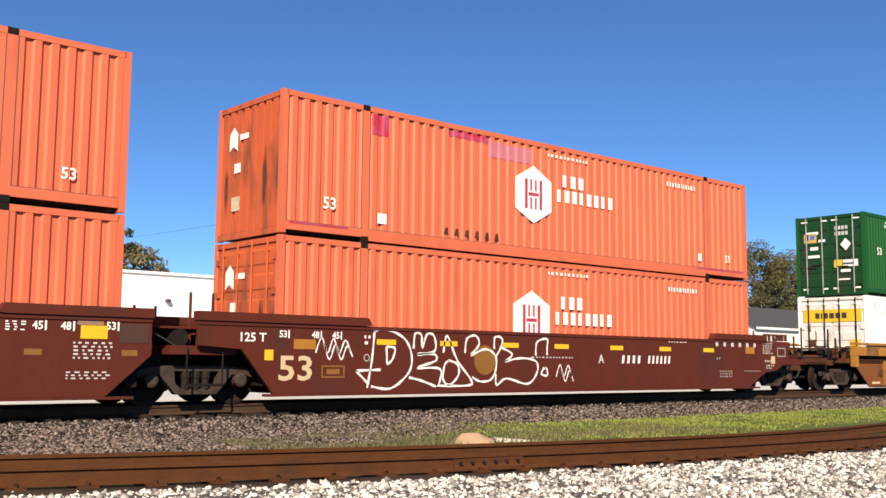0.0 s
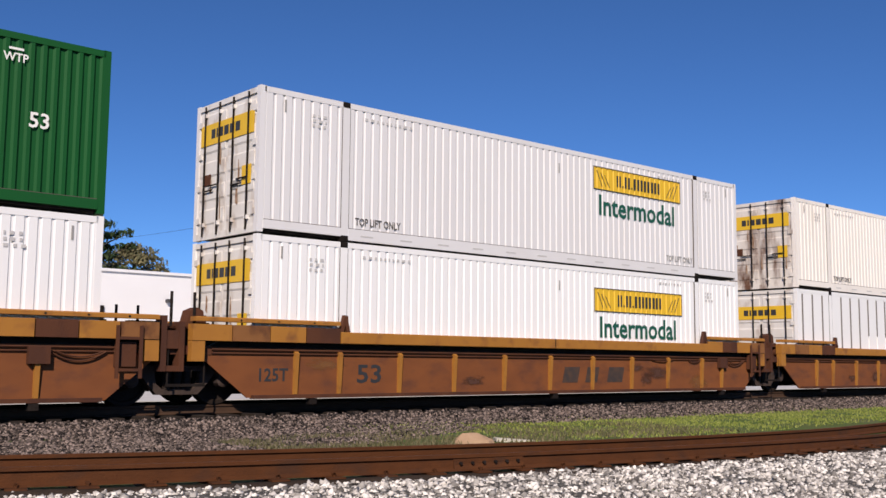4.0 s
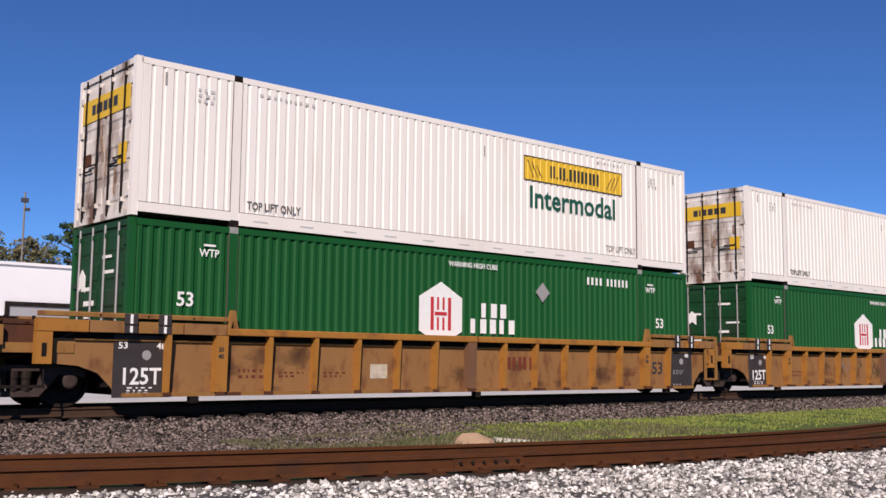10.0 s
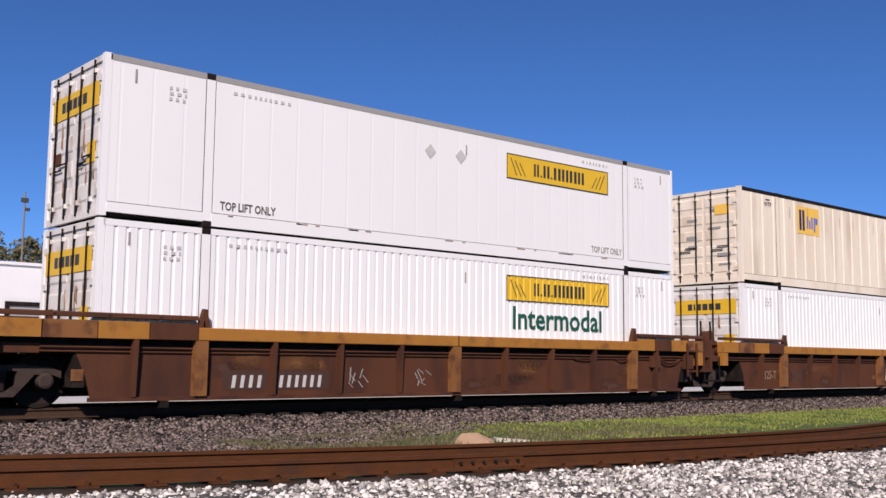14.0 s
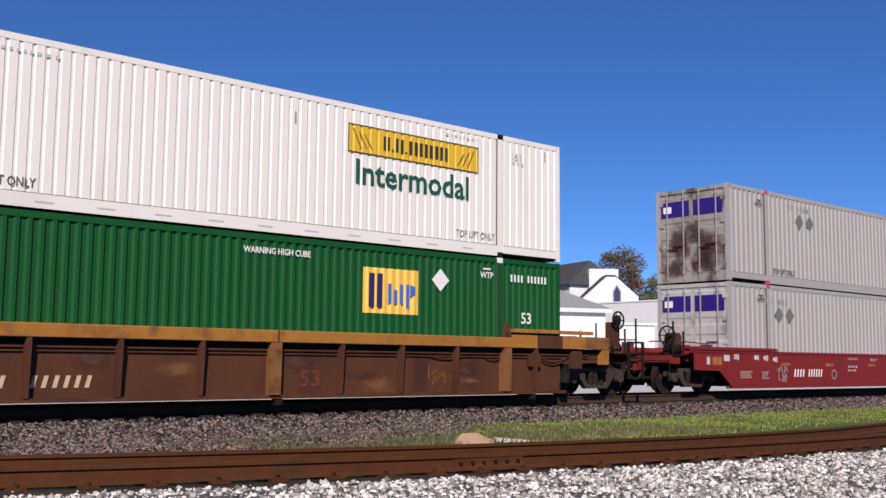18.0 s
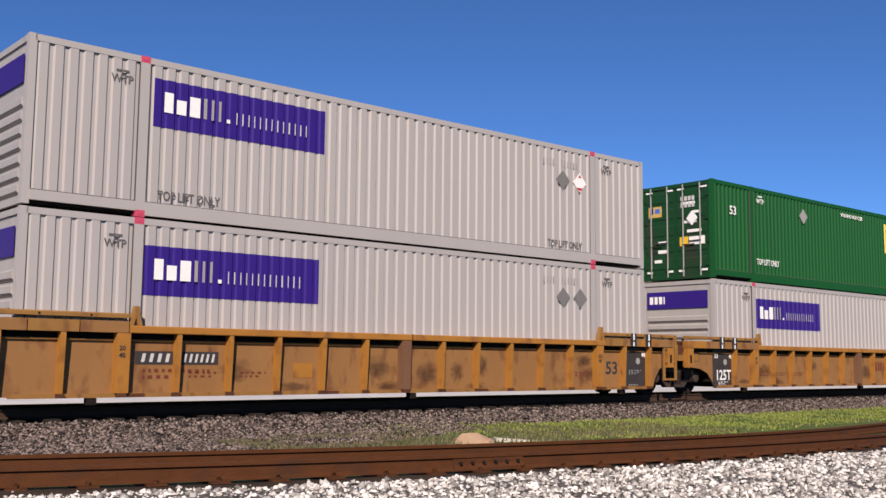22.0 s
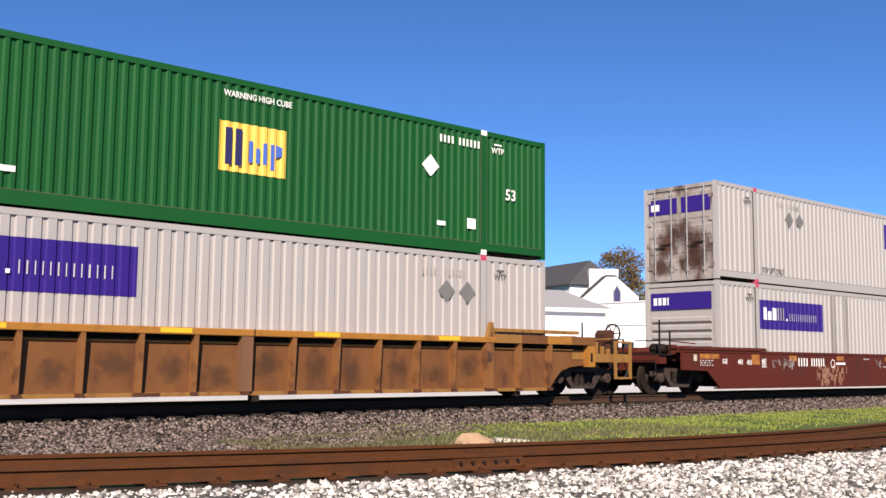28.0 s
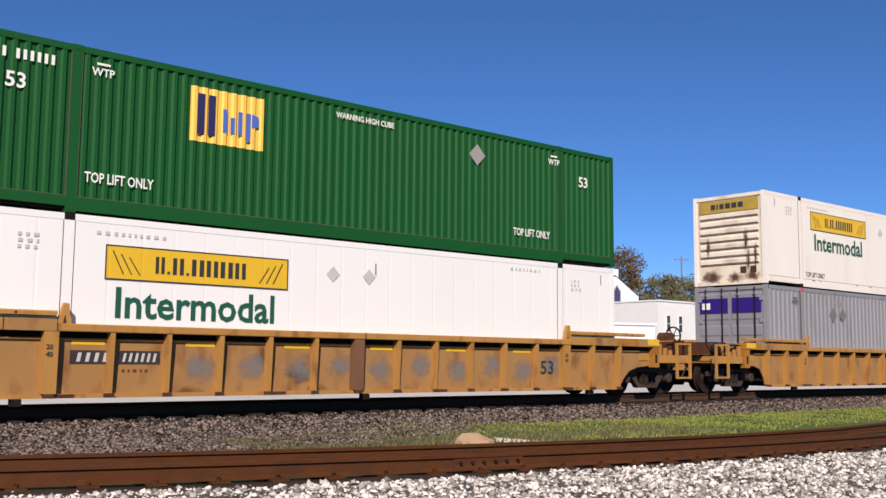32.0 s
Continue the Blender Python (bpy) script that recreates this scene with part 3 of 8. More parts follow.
def gravel_region(rng, n):
    x = 2 + 11 * rng.random(n)
    i = ((x + 10) * 10).astype(int)
    lo = NEAR_Y[i] + 2.0 + np.maximum(0, (x - 7.0) * 0.55)
    y = lo + (YC - 3.2 - lo) * rng.random(n) ** 0.8
    z = np.array([ground_height(a, b) for a, b in zip(x, y)])
    keep = (lo < YC - 3.2) & (rng.random(n) < np.clip(1.3 - (x - 4) / 10, 0.2, 1))
    return np.stack([x, y, z + 0.005], -1)[keep]


stones("white_ballast", 75000, near_region(-6.5, -1.02, 0.5, 18.0, -0.012), (0.010, 0.042), M_STONE_WHITE, "loose broken white limestone ballast beside the nearer rail", 3)
stones("grey_gravel", 34000, gravel_region, (0.011, 0.034), M_STONE_GREY, "loose grey gravel spread between the tracks", 5)
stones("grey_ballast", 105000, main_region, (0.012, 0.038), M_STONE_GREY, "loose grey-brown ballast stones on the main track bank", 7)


def grass(name, n, region, height, material, label, seed):
    rng = np.random.default_rng(seed)
    p = region(rng, n)
    n = len(p)
    a = rng.random(n) * 6.283
    h = height * rng.uniform(0.4, 1.2, n)
    w = 0.008 + 0.010 * rng.random(n)
    lean = rng.normal(0, 0.35, (n, 2)) * h[:, None]
    d = np.stack([np.cos(a) * w, np.sin(a) * w, np.zeros(n)], -1)
    top = p + np.concatenate([lean, h[:, None]], 1)
    v = np.stack([p - d, p + d, top], 1).reshape(-1, 3)
    me = bpy.data.meshes.new(name)
    me.from_pydata(v.tolist(), [], np.arange(3 * n).reshape(-1, 3).tolist())
    me.materials.append(material)
    return tagged(new(name, me), label, "grass", kind="stuff")


def grass_region(x0, x1, lo, hi, clump, fade=0.1):
    def region(rng, n):
        x = x0 + (x1 - x0) * rng.random(n) ** 1.3
        i = np.clip(((x + 10) * 10).astype(int), 0, len(NEAR_Y) - 1)
        y = NEAR_Y[i] + 1.7 + lo + (hi - lo) * rng.random(n)
        z = np.array([ground_height(a, b) for a, b in zip(x, y)])
        keep = rng.random(n) < np.array([0.5 + clump * noise.noise((a * 0.9, b * 0.9, 1)) for a, b in zip(x, y)]) * np.clip((x - x0) / fade, 0.0, 1.0)
        return np.stack([x, y, z], -1)[keep]
    return region


grass("verge_grass", 120000, grass_region(10.2, 75, 0.3, 5.2, 0.6, 4.5), 0.042, M_GRASS, "short bright green grass in the ditch between the tracks", 11)
grass("dry_grass", 11000, grass_region(7.2, 17, 0.4, 3.4, 1.6), 0.08, M_DRY_GRASS, "thin dry straw-coloured grass at the foot of the bank", 13)
m = Mesh()
rv = []
for i in range(8):
    a = 2 * math.pi * i / 8 + 0.3 * math.sin(5 * i)
    rv.append((0.35 * math.cos(a) * (1 + 0.10 * math.sin(3 * i)), 0.24 * math.sin(a)))
m.v = [(x, y, 0) for x, y in rv] + [(x * 0.82 + 0.02 * math.sin(4 * i), y * 0.8, 0.10 + 0.025 * math.sin(2.3 * i)) for i, (x, y) in enumerate(rv)] + [(x * 0.35 - 0.07, y * 0.35, 0.19 + 0.015 * math.cos(3 * i)) for i, (x, y) in enumerate(rv)]
for k in (0, 8):
    for i in range(8):
        j = (i + 1) % 8
        m.f += [(k + i, k + j, k + j + 8), (k + i, k + j + 8, k + i + 8)]
m.f += [(16, 16 + i, 17 + i) for i in range(1, 7)]
rock = solo("rock", m, mat("tan_stone", (0.40, 0.27, 0.17), 0.9, color2=(0.30, 0.19, 0.12), scale=9, bump=0.6), "tan sandstone boulder lying in the ditch", "rock")
rock.matrix_basis = pose(10.5, 11.4, -0.42, 0, 0, -35) @ Matrix.Diagonal((1.0, 0.95, 0.95, 1))
m = Mesh().box(-0.35, 0.35, -0.12, 0.12, 0, 0.05)
solo("concrete_slab", m, mat("pale_slab", (0.5, 0.47, 0.40), 0.9, bump=0.4), "pale broken concrete slab lying by the boulder", "slab").matrix_basis = pose(11.35, 11.35, -0.40, 0, 4, -30)

# ---- containers ----
def wave(pitch, depth, flat, slope):
    """Depth of a trapezoid corrugation at x; flat and slope are the shares of the pitch that stand out and that each flank takes."""
    def f(x):
        u = (x / pitch) % 1.0
        if u < flat / 2 or u > 1 - flat / 2:
            return 0.0
        if u < flat / 2 + slope:
            return depth * (u - flat / 2) / slope
        if u > 1 - flat / 2 - slope:
            return depth * (1 - flat / 2 - u) / slope
        return depth
    return f


def corrugated(x0, x1, z0, z1, y, out, pitch, depth, flat, slope):
    """Sheet between x0 and x1 on the plane y, facing along out (+1 or -1 in y)."""
    stops = sorted({round(x, 4) for k in range(int(x0 / pitch) - 1, int(x1 / pitch) + 2)
                    for x in ((k + flat / 2) * pitch, (k + flat / 2 + slope) * pitch, (k + 1 - flat / 2 - slope) * pitch, (k + 1 - flat / 2) * pitch) if x0 < x < x1} | {x0, x1})
    f = wave(pitch, depth, flat, slope)
    m = Mesh()
    for x in stops:
        for z in (z0, z1):
            m.v.append((x, y - out * f(x), z))
    m.f = [(2 * i, 2 * i + 2, 2 * i + 3, 2 * i + 1) for i in range(len(stops) - 1)]
    return m


STYLE = {  # pitch, depth, share that stands out, share of each flank
    "deep": (0.285, 0.042, 0.40, 0.15), "ridge": (0.203, 0.036, 0.30, 0.19), "groove": (0.217, 0.020, 0.64, 0.10), "fine": (0.255, 0.034, 0.54, 0.12),
    "smooth": (0.610, 0.0022, 0.90, 0.03), "posts": (0.610, 0.030, 0.90, 0.02)}


def logo_yellow_sign(c, style, x, z, lettered=True):
    """Yellow name board with dark blocks in place of the letters, and the green word below."""
    p = STYLE[style]
    y = -CW / 2
    w, h = 3.66, 0.60
    part("name_board", lambda: corrugated(x, x + w, z, z + h, y - 0.004, -1, *p), M_YELLOW, c, "yellow name board", key=("board", style, x, z, w))
    yb = y - 0.006
    fr = Mesh()
    for a, b, d, e in ((x, x + w, z, z + 0.022), (x, x + w, z + h - 0.022, z + h), (x, x + 0.022, z + 0.022, z + h - 0.022), (x + w - 0.022, x + w, z + 0.022, z + h - 0.022)):
        fr.box(a, b, yb - 0.004, yb, d, e)
    for sx in (0, 1):
        for k in range(3):
            a = x + (0.12 + 0.15 * k if sx == 0 else w - 0.12 - 0.15 * k) * 1.0
            q = 0.20 if sx == 0 else -0.20
            fr.prism_y([(a, z + h - 0.10 - 0.05 * k), (a + q, z + 0.10), (a + q * 1.12, z + 0.10), (a + q * 0.12, z + h - 0.10 - 0.05 * k)], yb - 0.004, yb)
    part("board_border", fr, M_BLACK, c)
    o = x + 0.92
    for k, w2 in enumerate((0.17, 0.05, 0.21, 0.05, 0.24, 0.23, 0.25, 0.22)):
        if w2 < 0.1:
            m = Mesh().box(o, o + w2, yb - 0.004, yb, z + 0.15, z + 0.20)
        else:
            m = Mesh().box(o, o + 0.36 * w2, yb - 0.004, yb, z + 0.15, z + 0.45).box(o + 0.64 * w2, o + w2, yb - 0.004, yb, z + 0.15, z + 0.45)
        part("name_block", m, M_BLACK, c)
        o += w2 + 0.055
    if lettered:
        word("Intermodal", 0.74, M_TEXT_GREEN, c, pose(x + 0.17, y - 0.006, z - 0.64), "dark green lettering", width=3.2)


def logo_gold_square(c, style, x, z, side=1.5, tall=0.95):
    p = STYLE[style]
    y = -CW / 2
    part("gold_panel", lambda: corrugated(x, x + side, z, z + tall, y - 0.004, -1, *p), M_LOGO_GOLD, c, "gold square panel", key=("gold", style, x, z, side))
    y -= 0.006
    q, r = side / 1.05, tall / 1.05

    def bit(name, material, *pts):
        part(name, Mesh().prism_y([(x + a * q, z + b * r) for a, b in pts], y - 0.004, y), material, c)
    bit("dark_logo_block", M_NAVY, (0.09, 0.14), (0.19, 0.14), (0.19, 0.92), (0.09, 0.92))
    bit("dark_logo_bar", M_NAVY, (0.24, 0.14), (0.34, 0.14), (0.34, 0.92), (0.24, 0.92))
    for a, top in ((0.45, 0.70), (0.56, 0.56), (0.67, 0.70)):
        bit("blue_logo_block", M_BLUE, (a, 0.24), (a + 0.06, 0.24), (a + 0.06, top), (a, top))
    bit("blue_logo_block", M_BLUE, (0.79, 0.14), (0.85, 0.14), (0.85, 0.70), (0.79, 0.70))
    bit("blue_logo_block", M_BLUE, (0.87, 0.42), (0.97, 0.46), (0.97, 0.66), (0.87, 0.70))


def logo_hexagon(c, x, z, inner=None, words=((1.65, 1.00, 0.36, 0.88), (1.45, 0.62, 0.36, 2.20))):
    """White hexagon with an inner mark, and two rows of blocks beside it: offset, height above its foot, size and length."""
    y = -CW / 2 - 0.003
    w, h = 1.24, 1.40
    pts = [(x, z + 0.32), (x + w / 2, z), (x + w, z + 0.32), (x + w, z + h - 0.34), (x + w / 2, z + h), (x, z + h - 0.34)]
    part("white_hexagon", Mesh().prism_y(pts, y - 0.004, y), M_TEXT_WHITE, c, "white hexagon emblem")
    y2 = y - 0.006
    for a, b, d, e in ((0.32, 0.41, 0.34, 1.06), (0.82, 0.91, 0.34, 1.06), (0.44, 0.79, 0.66, 0.74), (0.50, 0.56, 0.78, 1.06), (0.66, 0.72, 0.78, 1.06), (0.50, 0.56, 0.34, 0.62), (0.66, 0.72, 0.34, 0.62)):
        part("emblem_mark", Mesh().box(x + a, x + b, y2 - 0.003, y2, z + d, z + e), inner or M_RED, c)
    for o, up, tall, long in words:
        n = max(3, round(long / 0.29))
        for k in range(n):
            step = long / n
            a = x + o + k * step
            m = Mesh().box(a, a + (0.62 if k % 3 else 0.45) * step, y - 0.004, y, z + up, z + up + tall * 0.85)
            part("name_block", m, M_TEXT_WHITE, c)


def logo_purple_panel(c, style, x, z, w=3.55, h=0.86):
    p = STYLE[style]
    y = -CW / 2
    part("purple_panel", lambda: corrugated(x, x + w, z, z + h, y - 0.004, -1, *p), M_PURPLE, c, "purple name panel", key=("purple", style, x, z, w))
    y -= 0.006
    for o, w2, up in ((0.20, 0.20, 1.0), (0.44, 0.22, 0.72), (0.70, 0.24, 1.0)):
        m = Mesh().box(x + o, x + o + 0.86 * w2, y - 0.004, y, z + 0.32 * h, z + (0.32 + 0.42 * up) * h)
        part("name_block", m, M_TEXT_WHITE, c)
    for o, w2 in ((0.98, 0.13), (1.14, 0.10), (1.29, 0.10)):
        part("name_block", Mesh().box(x + o, x + o + w2 * 0.5, y - 0.004, y, z + 0.32 * h, z + 0.76 * h), M_TEXT_GREY, c)
    part("name_dot", Mesh().box(x + 1.46, x + 1.53, y - 0.004, y, z + 0.32 * h, z + 0.40 * h), M_TEXT_WHITE, c)
    bars(x + 1.66, z + 0.32 * h, [0.03, 0.04, 0.03, 0.03, 0.03, 0.04, 0.03, 0.04, 0.03, 0.05, 0.03, 0.04, 0.03], 0.26 * h, 0.095, y, M_TEXT_PALE, c, "name_block")


def diamond(c, x, z, r, material, label="", dark=None):
    y = -CW / 2 - 0.004
    d = part("placard", Mesh().prism_y([(x, z - r), (x + r, z), (x, z + r), (x - r, z)], y - 0.004, y), material, c, label)
    if dark:
        part("placard_stripe", Mesh().prism_y([(x - 0.45 * r, z - 0.5 * r), (x + 0.45 * r, z - 0.5 * r), (x, z - 0.9 * r)], y - 0.007, y - 0.005).prism_y([(x - 0.25 * r, z + 0.5 * r), (x + 0.25 * r, z + 0.5 * r), (x, z + 0.85 * r)], y - 0.007, y - 0.005), dark, c)
    return d


def pick_mark(c, x, z, material):
    """The three small capitals by a lifting post, under a short bar."""
    word("WTP", 0.20, material, c, pose(x, -CW / 2 - 0.003, z), width=0.40)
    part("notice", Mesh().box(x + 0.08, x + 0.32, -CW / 2 - 0.006, -CW / 2 - 0.003, z + 0.19, z + 0.23), material, c)


def small_marks(c, x, z, material, rows=2, w=0.55, h=0.07):
    """Rows of tiny bars: unreadable notices."""
    rng = random.Random(int(x * 100 + z * 10))
    y = -CW / 2 - 0.002
    for r in range(rows):
        bars(x, z - r * h * 1.7, [rng.uniform(0.05, 0.14) for _ in range(int(w / 0.13))], h, 0.035, y, material, c, "notice")


def container(label, side, end, style, group, ends="doors", castings=None, rail_mat=None, roofline=None, rib_base=0.22):
    """A 53 ft box: origin at the bottom of its leading end, in the middle of its width; x runs to its tail."""
    c = thing("container", label, "container", group)
    p = STYLE[style]
    rail_mat = rail_mat or side
    h2 = CW / 2
    zb, zt = 0.20, CH - 0.12
    for sgn in (-1, 1):
        for i, (a, b) in enumerate(((0.13, LIFT - 0.09), (LIFT + 0.09, CL - LIFT - 0.09), (CL - LIFT + 0.09, CL - 0.13))):
            part("side_panel", lambda: corrugated(a, b, zb, zt, sgn * h2 - sgn * 0.006, sgn, *p), side, c, key=("side", style, i, sgn))
        part("bottom_rail", lambda: Mesh().box(LIFT + 0.09, CL - LIFT - 0.09, min(sgn * (h2 + 0.008), sgn * (h2 - 0.06)), max(sgn * (h2 + 0.008), sgn * (h2 - 0.06)), 0.03, 0.27), rail_mat, c, key=("brail", sgn))
        # seam above the rail, drawn dark as its shadow gap
        part("sill_seam", lambda: Mesh().box(0.14, CL - 0.14, min(sgn * (h2 + 0.002), sgn * (h2 - 0.03)), max(sgn * (h2 + 0.002), sgn * (h2 - 0.03)), 0.271, 0.283), M_SEAM_SHADE, c, key=("sillseam", sgn))
        for k, (a, b) in enumerate(((0.13, LIFT - 0.09), (CL - LIFT + 0.09, CL - 0.13))):
            part("end_rail", lambda: Mesh().box(a, b, min(sgn * (h2 + 0.008), sgn * (h2 - 0.06)), max(sgn * (h2 + 0.008), sgn * (h2 - 0.06)), 0.10, 0.27), rail_mat, c, key=("erail", k, sgn))
        part("top_rail", lambda: Mesh().box(0.10, CL - 0.10, min(sgn * h2, sgn * (h2 - 0.06)), max(sgn * h2, sgn * (h2 - 0.06)), zt, CH - 0.008), roofline or rail_mat, c, key=("trail", sgn))
        for k, x in enumerate((LIFT, CL - LIFT)):
            part("lift_post", lambda: Mesh().box(x - 0.09, x + 0.09, min(sgn * (h2 + 0.003), sgn * (h2 - 0.10)), max(sgn * (h2 + 0.003), sgn * (h2 - 0.10)), 0.11, CH - 0.12), side, c, key=("post", k, sgn))
            for z in (0.0, CH - 0.118):
                part("lift_casting", lambda: Mesh().box(x - 0.09, x + 0.09, min(sgn * (h2 + 0.005), sgn * (h2 - 0.16)), max(sgn * (h2 + 0.005), sgn * (h2 - 0.16)), z, z + 0.118).box(x - 0.045, x + 0.045, min(sgn * (h2 + 0.012), sgn * h2), max(sgn * (h2 + 0.012), sgn * h2), z + 0.035, z + 0.085),
                     castings or M_STEEL, c, key=("cast", k, sgn, z))
        if sgn < 0:
            for k, x in enumerate((LIFT, CL - LIFT)):
                part("post_seam", lambda: Mesh().box(x - 0.104, x - 0.0905, -h2 - 0.0015, -h2 + 0.03, 0.13, CH - 0.13).box(x + 0.0905, x + 0.102, -h2 - 0.0015, -h2 + 0.03, 0.13, CH - 0.13), M_SEAM_SHADE, c, key=("postseam", k))
        for x in (0.0, CL - 0.13):
            part("corner_post", lambda: Mesh().box(x, x + 0.13, min(sgn * h2, sgn * (h2 - 0.13)), max(sgn * h2, sgn * (h2 - 0.13)), 0.03, CH), side, c, key=("corner", x, sgn))
    part("roof", lambda: corrugated(0.06, CL - 0.06, -h2 + 0.05, h2 - 0.05, 0, 1, 0.4, 0.02, 0.6, 0.08), side, c, key=("roof", side.name), at=pose(0, 0, CH - 0.016, 90, 0, 0))
    part("base", lambda: Mesh().box(0.05, CL - 0.05, -h2 + 0.07, h2 - 0.07, 0.06, 0.16), M_STEEL, c, key="base")
    part("sill_end", lambda: Mesh().box(-0.002, 0.06, -h2 + 0.13, h2 - 0.13, 0.03, 0.16), end, c, key="sill")
    part("header_end", lambda: Mesh().box(-0.002, 0.06, -h2 + 0.13, h2 - 0.13, CH - 0.13, CH - 0.02), end, c, key="header")
    part("tail_panel", lambda: Mesh().box(CL - 0.05, CL - 0.01, -h2 + 0.13, h2 - 0.13, 0.05, CH - 0.02), end, c, key="tail")
    if ends == "doors":
        for sgn in (-1, 1):
            y0, y1 = (-h2 + 0.14, -0.006) if sgn < 0 else (0.006, h2 - 0.14)
            dm = Mesh().box(0.03, 0.07, y0, y1, 0.165, CH - 0.135)
            d = part("door", (lambda dm=dm: dm), end, c, key=("door", sgn))
            for k in range(5):
                z = 0.33 + k * 0.50
                part("door_rib", (lambda z=z: Mesh().prism_y([(0.0296, z), (0.012, z + 0.04), (0.012, z + 0.30), (0.0296, z + 0.34)], y0 + 0.06, y1 - 0.06)), end, d, key=("doorrib", sgn, k))
            for q in (0.24, 0.76):
                y = y0 + (y1 - y0) * q
                part("lock_rod", (lambda y=y: Mesh().tube((-0.015, y, 0.10), (-0.015, y, CH - 0.06), 0.022, n=8)), M_ROD if end in (M_GREEN_END, M_GREY_END, M_GREY_RUST) else M_ORANGE_END if end is M_ORANGE_END else M_STEEL, d, key=("rod", y))
                for zz in (0.30, 2.60):
                    part("rod_bracket", (lambda y=y, zz=zz: Mesh().box(-0.03, 0.03, y - 0.05, y + 0.05, zz, zz + 0.08)), end, d, key=("brk", y, zz))
                part("handle", (lambda y=y, q=q: Mesh().box(-0.035, -0.02, y - 0.02, y + 0.40, 1.12, 1.15) if q < 0.5 else Mesh().box(-0.035, -0.02, y - 0.40, y + 0.02, 1.02, 1.05)), M_STEEL, d, key=("hand", y))
            for k in range(4):
                part("hinge", (lambda k=k: Mesh().tube((0.02, sgn * (h2 - 0.10), 0.35 + 0.68 * k), (0.02, sgn * (h2 - 0.10), 0.53 + 0.68 * k), 0.025, n=6).box(-0.005, 0.03, min(sgn * (h2 - 0.26), sgn * (h2 - 0.10)), max(sgn * (h2 - 0.26), sgn * (h2 - 0.10)), 0.38 + 0.68 * k, 0.50 + 0.68 * k)), end, d, key=("hinge", sgn, k))
    elif ends == "ribs":
        em = Mesh().box(0.03, 0.07, -h2 + 0.13, h2 - 0.13, 0.16, CH - 0.13)
        part("end_panel", (lambda em=em: em), end, c, key="ribend")
        for k in range(7):
            z = rib_base + k * 0.245
            # dark seam painting the shadow gap beneath each rib
            part("rib_seam", (lambda z=z: Mesh().box(0.022, 0.0296, -h2 + 0.24, h2 - 0.24, z - 0.036, z - 0.004)), M_SEAM_SHADE, c, key=("ribseam", k, rib_base))
            part("rib", (lambda z=z: Mesh().prism_y([(0.03, z), (-0.0, z + 0.03), (-0.0, z + 0.14), (0.03, z + 0.17)], -h2 + 0.25, h2 - 0.25)), end, c, key=("rib", k, rib_base))
    else:
        em = Mesh().box(0.05, 0.07, -h2 + 0.13, h2 - 0.13, 0.16, CH - 0.13)
        part("end_panel", (lambda em=em: em), end, c, key="corrend")
        for k in range(8):
            y = -h2 + 0.20 + k * 0.285
            part("end_rib", (lambda y=y: Mesh().prism_x([(y, 0.17), (y + 0.19, 0.17), (y + 0.19, CH - 0.14), (y, CH - 0.14)], 0.012, 0.049)), end, c, key=("endrib", k))
    return c


def end_board(c, material, z, h, y0=-CW / 2 + 0.22, y1=CW / 2 - 0.22, blocks=M_BLACK, widths=(0.16, 0.06, 0.16, 0.18, 0.18, 0.18)):
    """A board across the leading end, with plain blocks in place of the letters."""
    part("end_board", Mesh().box(-0.004, 0.008, y0, y1, z, z + h), material, c, "name board on the end")
    y = y1 - 0.45 if blocks is M_BLACK else y1 - 0.10
    for w in widths:
        part("name_block", Mesh().box(-0.008, -0.005, y - w, y, z + 0.28 * h, z + 0.72 * h), blocks, c)
        y -= w + 0.05


def end_notices(c, material, seed):
    rng = random.Random(seed)
    for k in range(7):
        y, z = rng.choice((-0.75, 0.35)) + rng.uniform(-0.2, 0.2), 0.55 + 0.28 * k
        part("notice", Mesh().box(0.000, 0.008, y, y + rng.uniform(0.25, 0.5), z, z + rng.uniform(0.05, 0.12)), material, c)


PATTERN_Y = -CW / 2 - 0.003


